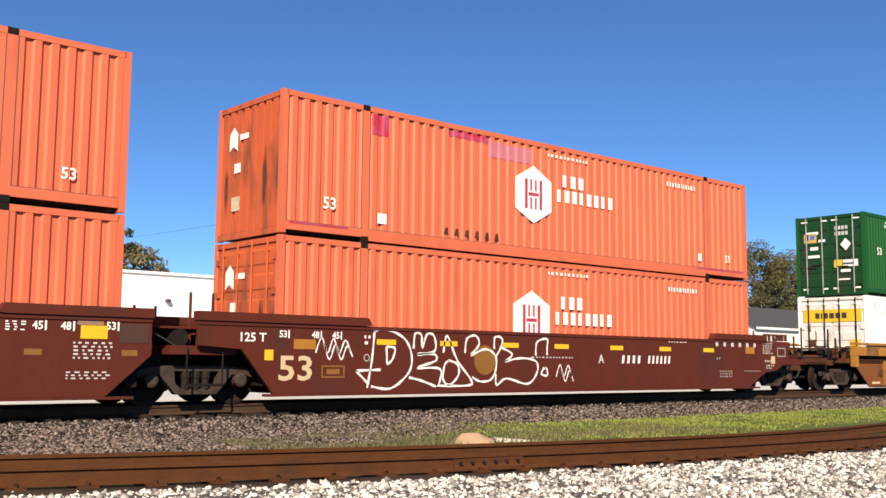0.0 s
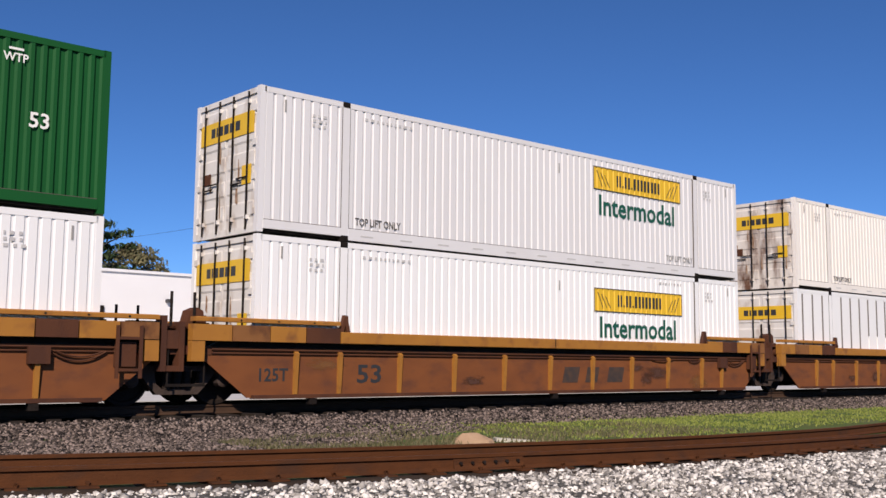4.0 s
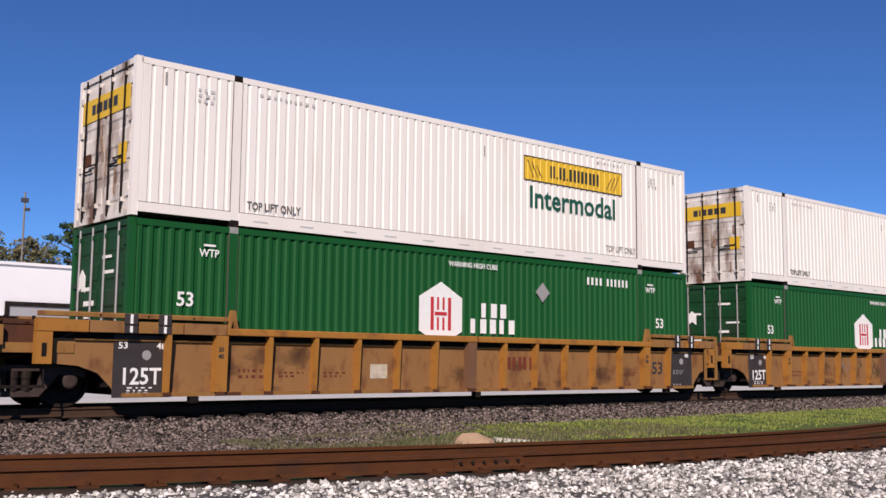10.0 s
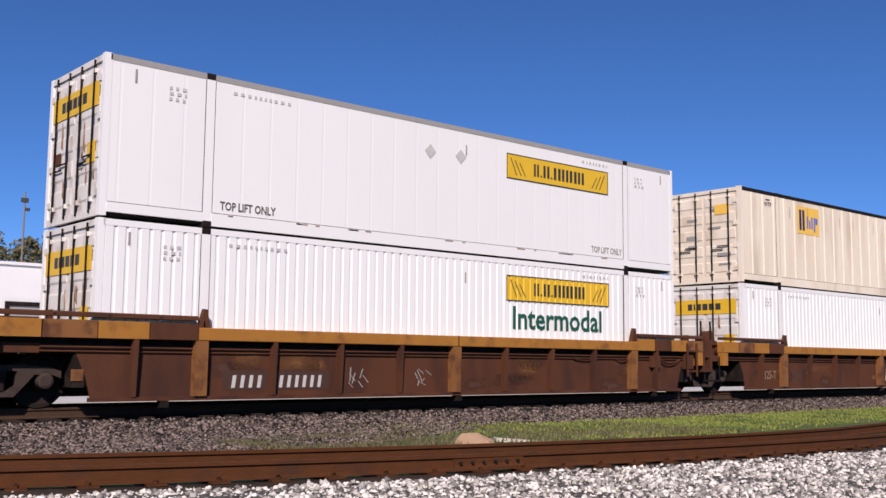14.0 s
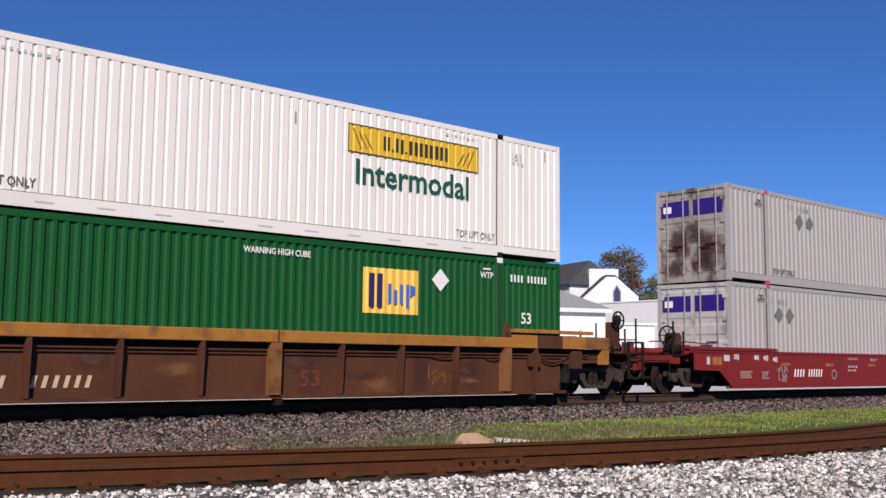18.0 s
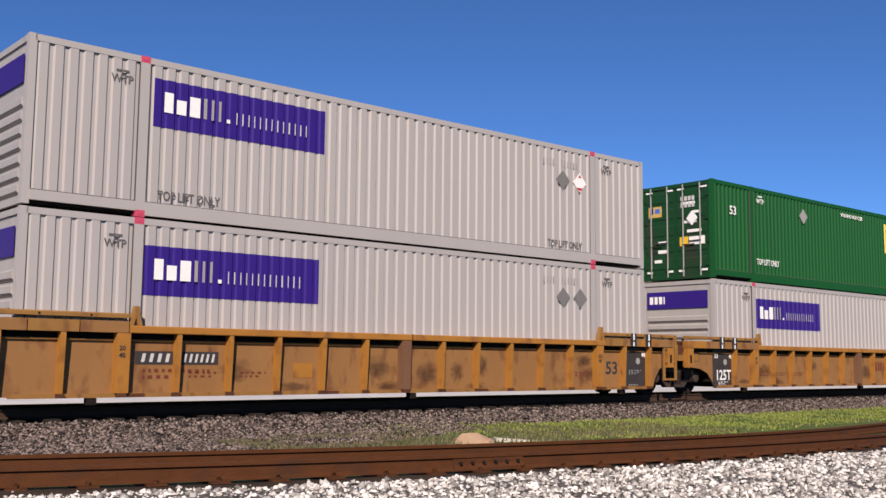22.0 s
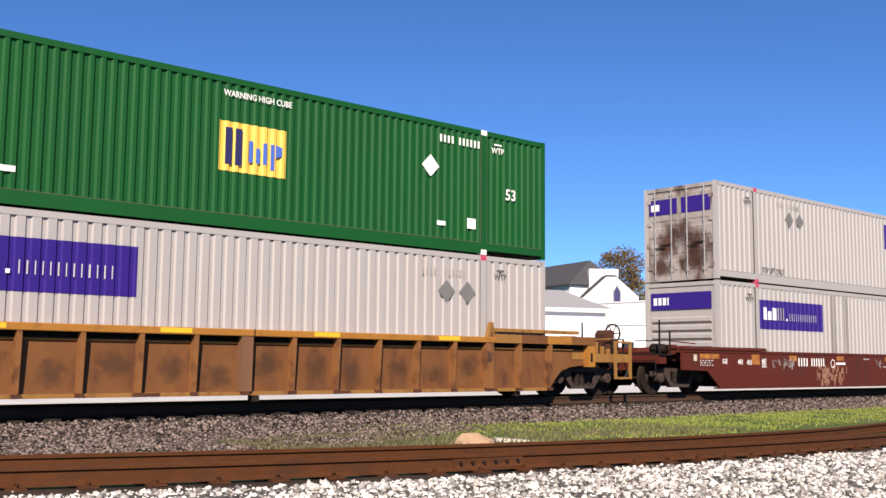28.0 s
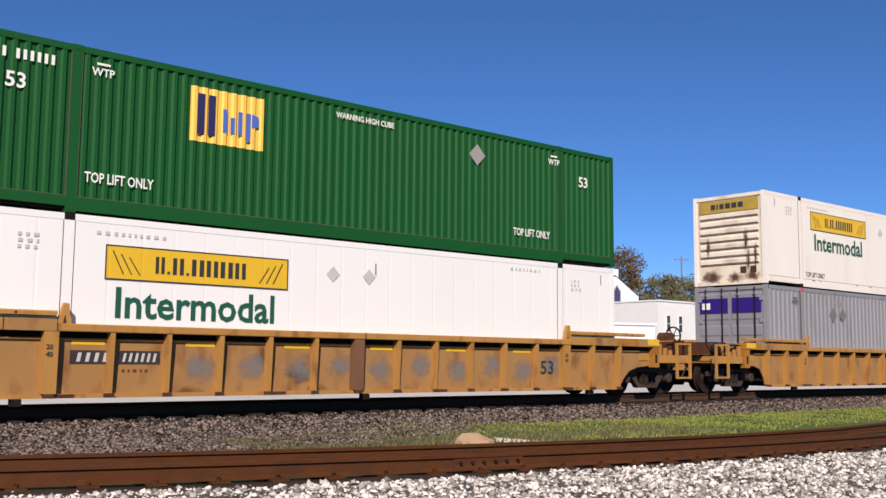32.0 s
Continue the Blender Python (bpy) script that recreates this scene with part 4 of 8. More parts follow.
def hub_orange(upper, ends="doors"):
    c = container("orange corrugated steel container with a white hexagon emblem", M_ORANGE, M_ORANGE_END, "deep", "orange containers on the brown cars", ends)
    logo_hexagon(c, 6.43 if upper else 6.36, 0.875 if upper else 0.76, inner=M_TARP)
    p = STYLE["deep"]
    if upper:
        for x0, x1, z0, z1, m in ((2.2, 2.62, 2.30, 2.75, M_TARP), (4.35, 5.6, 2.60, 2.76, M_TARP), (5.6, 7.0, 2.30, 2.66, M_MAUVE)):
            part("red_patch", lambda: corrugated(x0, x1, z0, z1, -CW / 2 - 0.001, -1, *p), m, c, "dark red painted patch", key=("tarp", x0))
        for x0, x1 in ((0.2, 1.6), (13.6, 15.9)):
            part("red_smear", Mesh().box(x0, x1, -CW / 2 - 0.013, -CW / 2 - 0.009, 0.225, 0.265), M_TARP, c, "red paint smear")
        for k in range(6):
            part("rust_spot", Mesh().prism_y([(4.2 + 0.31 * k, 0.36), (4.34 + 0.31 * k, 0.36), (4.32 + 0.31 * k, 0.52), (4.24 + 0.31 * k, 0.50)], PATTERN_Y - 0.003, PATTERN_Y), M_CAR_RUST, c)
    word("53", 0.34, M_TEXT_WHITE, c, pose(0.98, PATTERN_Y, 0.60))
    word("53", 0.28, M_TEXT_WHITE, c, pose(15.0, PATTERN_Y, 0.50))
    part("notice", Mesh().box(2.36, 2.60, PATTERN_Y - 0.003, PATTERN_Y, 0.42, 0.64), M_TEXT_WHITE, c)
    part("notice", Mesh().box(13.7, 13.86, PATTERN_Y - 0.003, PATTERN_Y, 0.45, 0.66), M_TEXT_WHITE, c)
    small_marks(c, 7.55, 2.58, M_TEXT_WHITE, 1, 1.5, 0.07)
    small_marks(c, 12.3, 2.42, M_TEXT_WHITE, 1, 1.5, 0.12)
    m = Mesh().prism_x([(0.62, 2.00), (0.46, 1.90), (0.46, 2.26), (0.62, 2.40), (0.78, 2.26), (0.78, 1.90)], -0.006, 0.008)
    part("white_hexagon", m, M_TEXT_WHITE, c)
    part("end_mark", Mesh().box(-0.004, 0.008, 0.02, 0.36, 2.10, 2.22), M_TEXT_WHITE, c)
    part("end_mark", Mesh().box(-0.004, 0.008, 0.32, 0.56, 1.42, 1.62), M_TEXT_WHITE, c)
    part("end_mark", Mesh().box(-0.004, 0.008, 0.32, 0.64, 0.62, 0.92), M_LABEL, c, "worn cream label")
    for y, z, ry, rz in ((-0.65, 1.2, 0.14, 0.85), (0.90, 1.1, 0.10, 0.65)):
        stain(c, y, z, ry, rz, 0.001, M_SOFT_RUST, "rust_streak", "rust streak down the end", True)
    return c


def emp_green(kind, seed, ends="doors"):
    """kind a: emblem amidships; b: emblem towards the tail, marks low; c: towards the tail, marks high; d: towards the leading end."""
    c = container("green corrugated steel container with a gold square emblem", M_GREEN, M_GREEN_END, "ridge", "green containers", ends, castings=M_GREEN if kind in "cd" else M_TEXT_WHITE)
    x, z = {"a": (7.33, 1.09), "b": (10.22, 1.48), "c": (10.50, 1.52), "d": (4.17, 1.56)}[kind]
    logo_gold_square(c, "ridge", x, z, 1.48 if kind in "ab" else 1.53, 0.95 if kind in "ab" else 1.03)
    x, z = {"a": (12.5, 1.86), "b": (12.3, 2.27), "c": (5.0, 2.27), "d": (11.33, 2.29)}[kind]
    diamond(c, x, z, 0.25, M_TEXT_WHITE if kind in "ab" else M_TEXT_GREY, "white diamond placard" if kind in "ab" else "faded grey diamond placard")
    z53 = {"a": 1.45, "b": 1.40, "c": 1.94, "d": 1.97}[kind]
    word("53", 0.36, M_TEXT_WHITE, c, pose(0.86, PATTERN_Y, z53))
    word("53", 0.36, M_TEXT_WHITE, c, pose(14.8, PATTERN_Y, z53 - (0.1 if kind == "a" else 0)))
    word("WARNING HIGH CUBE", 0.17, M_TEXT_WHITE, c, pose(7.4, PATTERN_Y, 2.52), width=1.5)
    if kind in "cd":
        word("TOP LIFT ONLY", 0.25, M_TEXT_WHITE, c, pose(2.25, PATTERN_Y, 0.55), width=1.25)
        word("TOP LIFT ONLY", 0.25, M_TEXT_WHITE, c, pose(12.5, PATTERN_Y, 0.55), width=1.25)
    else:
        for xx, w in ((2.33, 0.26), (3.40, 0.28), (12.7, 0.25), (13.6, 0.26)):
            part("notice", Mesh().box(xx, xx + w, PATTERN_Y - 0.003, PATTERN_Y, 0.56, 0.66 if w in (0.25, 0.28) else 0.80), M_TEXT_WHITE, c)
    xn, zn = {"a": (12.76, 2.44), "b": (14.45, 2.36), "c": (14.3, 2.5), "d": (0.45, 2.45)}[kind]
    bars(xn, zn, [0.09] * 4 + [-0.08] + [0.09] * 6, 0.17, 0.025, PATTERN_Y, M_TEXT_WHITE, c, "marking")
    pick_mark(c, {"a": 1.45, "b": 2.3, "c": 2.3, "d": 2.3}[kind], 2.42, M_TEXT_WHITE)
    pick_mark(c, {"a": 14.35, "b": 13.5, "c": 13.45, "d": 13.7}[kind], 2.40, M_TEXT_WHITE)
    part("end_emblem", Mesh().box(0.0 if ends == "doors" else -0.004, 0.012, 0.50, 0.98, 1.94, 2.26), M_LOGO_END, c, "worn gold square on the end")
    part("dark_logo_block", Mesh().box(-0.006, -0.001, 0.80, 0.92, 2.04, 2.24), M_NAVY, c)
    part("blue_logo_block", Mesh().box(-0.006, -0.001, 0.56, 0.74, 2.06, 2.20), M_BLUE, c)
    end_notices(c, M_TEXT_WHITE, seed)
    for z in (2.34, 2.14):
        for k in range(4):
            part("end_number", Mesh().box(-0.004, 0.008, -0.20 - 0.13 * k - 0.09, -0.20 - 0.13 * k, z, z + 0.13), M_TEXT_PALE, c)
    if ends == "doors":
        for y in (-1.0, -0.2, 0.2, 0.95):
            part("white_tab", Mesh().box(-0.004, 0.008, y - 0.12, y + 0.12, CH - 0.22, CH - 0.17), M_TEXT_WHITE, c)
            part("white_tab", Mesh().box(-0.004, 0.008, y - 0.10, y + 0.10, 0.24, 0.30), M_TEXT_WHITE, c)
    part("end_placard", Mesh().prism_x([(-0.62, 1.58), (-0.42, 1.80), (-0.62, 2.02), (-0.82, 1.80)], -0.045, -0.04), M_TEXT_WHITE, c, "white diamond placard")
    part("end_label", Mesh().box(-0.004, 0.008, -0.45, -0.15, 1.00, 1.27), M_YELLOW, c, "yellow label")
    part("end_label", Mesh().box(-0.004, 0.008, -1.02, -0.48, 1.02, 1.26), M_TEXT_WHITE, c)
    return c


def hub_green(seed):
    c = container("green corrugated steel container with a white hexagon emblem", M_GREEN, M_GREEN_END, "ridge", "green containers", "doors", castings=M_TEXT_GREY)
    logo_hexagon(c, 6.56 if seed == 10 else 6.27, 0.77 if seed == 10 else 0.79, words=((1.83, 0.66, 0.38, 0.90), (1.50, 0.30, 0.38, 1.50)) if seed == 10 else ((1.74, 0.59, 0.38, 0.88), (1.40, 0.30, 0.36, 2.25)))
    word("53", 0.36, M_TEXT_WHITE, c, pose(0.92, PATTERN_Y, 1.38))
    word("53", 0.36, M_TEXT_WHITE, c, pose(14.75, PATTERN_Y, 1.38))
    word("WARNING HIGH CUBE", 0.16, M_TEXT_WHITE, c, pose(7.4, PATTERN_Y, 2.54), width=1.5)
    bars(12.0, 2.38, [0.12] * 4 + [-0.08] + [0.11] * 6, 0.19, 0.04, PATTERN_Y, M_TEXT_WHITE, c, "marking")
    diamond(c, 10.4, 2.1, 0.24, M_TEXT_GREY, "grey diamond placard")
    pick_mark(c, 1.35, 2.30, M_TEXT_WHITE)
    pick_mark(c, 14.35, 2.30, M_TEXT_WHITE)
    end_notices(c, M_TEXT_WHITE, seed)
    m = Mesh().prism_x([(0.75, 1.75), (0.60, 1.65), (0.60, 1.95), (0.75, 2.08), (0.90, 1.95), (0.90, 1.65)], -0.006, 0.008)
    part("white_hexagon", m, M_TEXT_WHITE, c)
    return c


def hunt_white(style, seed, front_half=False, ends="doors", lettered=True, bright=False, sign_z=1.90):
    side = M_WHITE_GREY if seed == 3 else M_WHITE_PLAIN if (bright or style == "smooth") and seed != 37 else M_WHITE
    c = container("white steel container with a yellow name board and green lettering", side, M_WHITE_RUST if seed in (5, 7, 9, 11) else M_CREAM if seed == 37 else M_WHITE_END, style, "white containers", ends, roofline=M_TEXT_GREY if style == "smooth" and not front_half else None, rib_base=0.68)
    logo_yellow_sign(c, style, 2.68 if front_half else 9.75, sign_z, lettered)
    word("TOP LIFT ONLY", 0.22, M_TEXT_DARK, c, pose(2.3, PATTERN_Y, 0.36), "grey lettering", width=1.2)
    word("TOP LIFT ONLY", 0.22, M_TEXT_GREY, c, pose(12.75, PATTERN_Y, 0.38), "grey lettering", width=1.2)
    small_marks(c, 1.2, 2.45, M_TEXT_PALE, 3, 0.4, 0.06)
    small_marks(c, 14.5, 2.45, M_TEXT_PALE, 3, 0.4, 0.06)
    small_marks(c, 2.5, 2.58, M_TEXT_PALE, 1, 1.3, 0.06)
    small_marks(c, 12.4, 2.62, M_TEXT_PALE, 1, 1.1, 0.06)
    for x, z in ((8.45, 2.25), (0.55, 2.45), (15.6, 2.45)):
        part("dark_mark", Mesh().box(x, x + 0.04, PATTERN_Y - 0.003, PATTERN_Y, z, z + 0.24), M_TEXT_GREY, c)
    if style == "smooth":
        for x in (7.4, 8.3):
            diamond(c, x, 2.2, 0.16, M_TEXT_PALE, "grey placard holder")
    if ends == "doors":
        end_board(c, M_YELLOW, 2.0, 0.44)
        part("end_label", Mesh().box(-0.004, 0.008, -1.0, -0.66, 1.0, 1.38), M_YELLOW, c, "yellow notice")
        part("end_patch", Mesh().box(-0.002, 0.008, 0.62, 0.86, 1.15, 1.38), M_CAR_RUST, c, "rusted patch")
        part("end_patch", Mesh().box(-0.002, 0.008, -0.5, -0.30, 0.95, 1.13), M_TEXT_GREY, c)
        rng = random.Random(seed)
        for k in range(6):
            y, z, w = rng.uniform(-1.0, 0.9), rng.uniform(0.3, 1.7), rng.uniform(0.03, 0.09)
            part("rust_streak", Mesh().prism_x([(y, z), (y + w, z + 0.05), (y + w * 0.8, z + rng.uniform(0.3, 0.6)), (y + w * 0.2, z + 0.3)], 0.0, 0.009), M_STREAK, c, "rust streak")
    else:
        if seed == 37:
            end_board(c, M_BOARD_DULL, 2.34, 0.38)
            for y, z, ry, rz in ((-0.62, 1.35, 0.12, 0.55), (-0.70, 0.80, 0.10, 0.5), (0.75, 1.25, 0.10, 0.40), (-0.85, 0.30, 0.35, 0.28), (-0.2, 0.24, 0.4, 0.22), (0.6, 0.3, 0.5, 0.3), (-0.95, 0.9, 0.08, 0.6)):
                stain(c, y, z, ry, rz, -0.004, M_SOFT_RUST, "rust_bloom", "brown rust running down the end", True)
            for y in (-0.50, -0.85):
                part("end_patch", Mesh().box(0.012, 0.028, y - 0.10, y + 0.10, 0.38, 0.58), M_PLATE, c, "dark square plate")
        else:
            end_board(c, M_YELLOW, 2.40, 0.26, -0.62, 0.62, widths=(0.10, 0.04, 0.10, 0.12))
    if style == "smooth":
        rng = random.Random(seed)
        for k in range(15):
            x = rng.uniform(2.3, 13.7)
            part("scuff", Mesh().box(x, x + rng.uniform(0.04, 0.30), -CW / 2 - 0.012, -CW / 2 - 0.009, 0.235, 0.262), M_STREAK, c, "small rusty scuff on the bottom rail")
    if style == "groove" and not bright:
        for k in range(11):
            part("lower_slot", (lambda k=k: Mesh().box(LIFT + 0.4 + k * 1.05, LIFT + 0.72 + k * 1.05, -CW / 2 - 0.012, -CW / 2 - 0.009, 0.12, 0.15)), M_TEXT_PALE, c, key=("slot", k))
    return c


def hunt_posts():
    """Plate-sided white box with dark joints between its panels."""
    c = container("white plate-sided container with dark vertical seams", M_WHITE_PLAIN, M_WHITE_END, "posts", "white containers", "doors")
    for k in range(26):
        x = 0.30 + k * 0.61
        if abs(x - LIFT) > 0.12 and abs(x - CL + LIFT) > 0.12:
            part("seam", (lambda x=x: Mesh().box(x - 0.036, x + 0.036, -CW / 2 - 0.006, -CW / 2 + 0.02, 1.5 if 6 < k < 12 else 0.22, CH - 0.16)), M_SEAM_GREY, c, key=("seam", k))
    bars(11.9, 2.28, [0.10] * 4 + [-0.10] + [0.09] * 6, 0.17, 0.03, PATTERN_Y - 0.004, M_BLACK, c, "marking")
    end_board(c, M_YELLOW, 1.95, 0.42)
    return c


def cream_box(seed):
    c = container("stained cream plate-sided container with a gold square emblem", M_CREAM, M_CREAM, "smooth", "cream containers", "doors", roofline=M_STEEL)
    logo_gold_square(c, "smooth", 3.2, 1.75, 1.33, 0.88)
    rng = random.Random(seed)
    for k in range(24):
        x = 0.60 + k * 0.607
        if abs(x - LIFT) > 0.12 and abs(x - CL + LIFT) > 0.12:
            z1 = 1.74 if 3.1 < x < 4.6 else CH - 0.13
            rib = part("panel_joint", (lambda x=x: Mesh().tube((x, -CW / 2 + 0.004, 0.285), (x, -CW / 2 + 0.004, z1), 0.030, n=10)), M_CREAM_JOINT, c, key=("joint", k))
            # thin dark line along the +x side of the round rib
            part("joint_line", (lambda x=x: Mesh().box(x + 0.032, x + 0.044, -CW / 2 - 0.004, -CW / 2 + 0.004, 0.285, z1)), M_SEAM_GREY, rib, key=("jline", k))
    for k in range(14):
        stain(c, rng.uniform(0.3, 15.8), 2.35, rng.uniform(0.04, 0.08), rng.uniform(0.3, 0.48), -CW / 2 - 0.0045, M_SOFT_CREAM, label="brown streak down the cream side")
    pick_mark(c, 14.45, 2.42, M_TEXT_DARK)
    pick_mark(c, 1.30, 2.42, M_TEXT_DARK)
    bars(11.07, 2.38, [0.09] * 4 + [-0.2] + [0.09] * 3 + [-0.1] + [0.09] * 3, 0.15, 0.03, PATTERN_Y - 0.006, M_BLACK, c, "marking")
    word("53", 0.26, M_TEXT_WHITE, c, pose(15.35, PATTERN_Y - 0.006, 0.40))
    part("end_patch", Mesh().box(-0.006, 0.008, -0.9, -0.4, 2.1, 2.4), M_LOGO_GOLD, c)
    end_notices(c, M_TEXT_GREY, seed)
    return c


def parcel_grey(front_half, seed, ends="doors", stains=False, logo=True, low_marks=False):
    c = container("light grey corrugated container with a purple name panel" if logo else "dull blue-grey corrugated container", M_GREY if logo else M_GREY_BLUE, M_GREY_RIB if ends == "ribs" else M_GREY_RUST if seed in (19, 32) else M_GREY_BLUE if seed == 38 else M_GREY_END, "fine", "grey containers", ends, castings=M_PINK)
    if logo:
        logo_purple_panel(c, "fine", (2.22 if seed == 21 else 2.15) if front_half else 10.3, {21: 1.66, 19: 1.68, 32: 1.68}.get(seed, 1.54), 3.68 if front_half else 3.62, 0.88)
    word("TOP LIFT ONLY", 0.24, M_TEXT_DARK, c, pose(2.35, PATTERN_Y, 0.34), "grey lettering", width=1.25)
    word("TOP LIFT ONLY", 0.24, M_TEXT_DARK, c, pose(12.45, PATTERN_Y, 0.34), "grey lettering", width=1.25)
    x, z = (13.0, 2.02) if front_half else (2.6, 2.0) if low_marks else (3.95, 2.1)
    bars(x - 0.7, z + 0.34, [0.06] * 4 + [-0.15] + [0.06] * 6, 0.15, 0.05, PATTERN_Y, M_TEXT_GREY, c, "marking")
    diamond(c, x, z, 0.25, M_PLACARD, "grey diamond placard")
    if seed == 21:
        diamond(c, x + 0.62, z, 0.25, M_TEXT_WHITE, "white and red diamond placard", dark=M_RED)
    else:
        diamond(c, x + 0.62, z, 0.25, M_PLACARD, "grey diamond placard")
    pick_mark(c, 1.42, 2.34, M_TEXT_DARK)
    pick_mark(c, 14.45, 2.36, M_TEXT_DARK)
    if stains:
        for x in (6.35, 7.2):
            part("dark_stain", (lambda x=x: corrugated(x, x + 0.35, 0.22, 2.74, -CW / 2 - 0.001, -1, *STYLE["fine"])), M_STAIN, c, "dark vertical stain", key=("stain", x))
    if ends == "doors":
        for y0, y1 in ((0.08, 1.10), (-1.10, -0.08)):
            part("end_board", Mesh().box(-0.004, 0.008, y0, y1, 2.05, 2.52), M_PURPLE, c, "purple name panel")
        part("name_block", Mesh().box(-0.008, -0.005, 0.72, 1.02, 2.18, 2.38), M_TEXT_WHITE, c)
        if seed in (19, 32):
            for yq, z, ry, rz in ((-0.55, 1.05, 0.62, 0.75), (0.45, 1.15, 0.6, 0.8), (-0.4, 0.55, 0.6, 0.42), (0.6, 0.5, 0.5, 0.40), (-0.1, 1.5, 0.5, 0.5)):
                stain(c, yq, z, ry, rz, 0.0105, M_SOFT_RUST, "rust_bloom", "brown rust over the lower doors", True)
    else:
        end_board(c, M_PURPLE, 2.08, 0.50, blocks=M_TEXT_WHITE, widths=(0.13, 0.11, 0.12, 0.04))
    return c

# ---- well cars ----
R_WHEEL = 0.457
TRUCK_OUT = 1.58      # truck centre, beyond the container's end
WHEELS = []


def truck(car, x):
    """A two-axle truck under the car at x."""
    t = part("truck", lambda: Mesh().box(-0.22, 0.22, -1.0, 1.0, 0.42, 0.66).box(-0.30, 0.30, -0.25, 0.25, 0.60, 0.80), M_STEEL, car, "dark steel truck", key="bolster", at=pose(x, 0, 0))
    for sgn in (-1, 1):
        def frame_mesh():
            m = Mesh()
            y0, y1 = sgn * 0.94, sgn * 1.09
            m.prism_y([(-1.16, 0.62), (-1.16, 0.50), (-1.0, 0.56), (-0.72, 0.56), (-0.62, 0.44), (-0.40, 0.20), (0.40, 0.20), (0.62, 0.44), (0.72, 0.56), (1.0, 0.56), (1.16, 0.50), (1.16, 0.62),
                       (0.95, 0.68), (0.60, 0.72), (0.45, 0.66), (0.42, 0.40), (0.30, 0.30), (-0.30, 0.30), (-0.42, 0.40), (-0.45, 0.66), (-0.60, 0.72), (-0.95, 0.68)], min(y0, y1), max(y0, y1))
            m.prism_y([(-0.60, 0.72), (0.60, 0.72), (0.45, 0.62), (-0.45, 0.62)], min(y0, y1), max(y0, y1))
            return m
        part("side_frame", frame_mesh, M_FRAME, t, key=("sideframe", sgn))
        for k in range(3):
            part("spring", (lambda k=k: Mesh().tube((-0.2 + 0.2 * k, sgn * 1.04, 0.30), (-0.2 + 0.2 * k, sgn * 1.04, 0.50), 0.075, n=10).tube((-0.2 + 0.2 * k, sgn * 1.04, 0.50), (-0.2 + 0.2 * k, sgn * 1.04, 0.62), 0.09, n=10)), M_WHEEL, t, key=("spring", sgn, k))
        for s2 in (-1, 1):
            part("bearing_cap", (lambda s2=s2: Mesh().lathe_y([(sgn * 0.92, 0.13), (sgn * 1.14, 0.13), (sgn * 1.16, 0.09), (sgn * 1.16, 0.0)], s2 * 0.89, R_WHEEL, 14)), M_FRAME, t, key=("cap", sgn, s2))
    for s2 in (-1, 1):
        part("brake_beam", lambda: Mesh().box(s2 * 0.42 - 0.04, s2 * 0.42 + 0.04, -0.75, 0.75, 0.30, 0.40), M_STEEL, t, key=("beam", s2))
    for s2 in (-1, 1):
        def wheel_mesh():
            m = Mesh()
            for sgn in (-1, 1):
                g = sgn * 0.7175
                m.lathe_y([(g - sgn * 0.030, 0.10), (g - sgn * 0.030, 0.37), (g - sgn * 0.045, 0.40), (g - sgn * 0.045, R_WHEEL + 0.024), (g - sgn * 0.015, R_WHEEL + 0.024), (g, R_WHEEL), (g + sgn * 0.095, R_WHEEL - 0.004), (g + sgn * 0.095, 0.39), (g + sgn * 0.05, 0.36), (g + sgn * 0.02, 0.20), (g + sgn * 0.07, 0.14), (g + sgn * 0.07, 0.0)], 0, 0, 28)
                for k in range(4):
                    a = k * math.pi / 2
                    m.tube((0.27 * math.cos(a), g + sgn * 0.03, 0.27 * math.sin(a)), (0.27 * math.cos(a), g + sgn * 0.055, 0.27 * math.sin(a)), 0.035, n=6)
            m.tube((0, -0.70, 0), (0, 0.70, 0), 0.085, n=12)
            return m
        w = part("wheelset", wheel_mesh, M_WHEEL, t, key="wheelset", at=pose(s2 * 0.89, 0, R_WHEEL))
        WHEELS.append((w, s2 * 0.89))
    return t


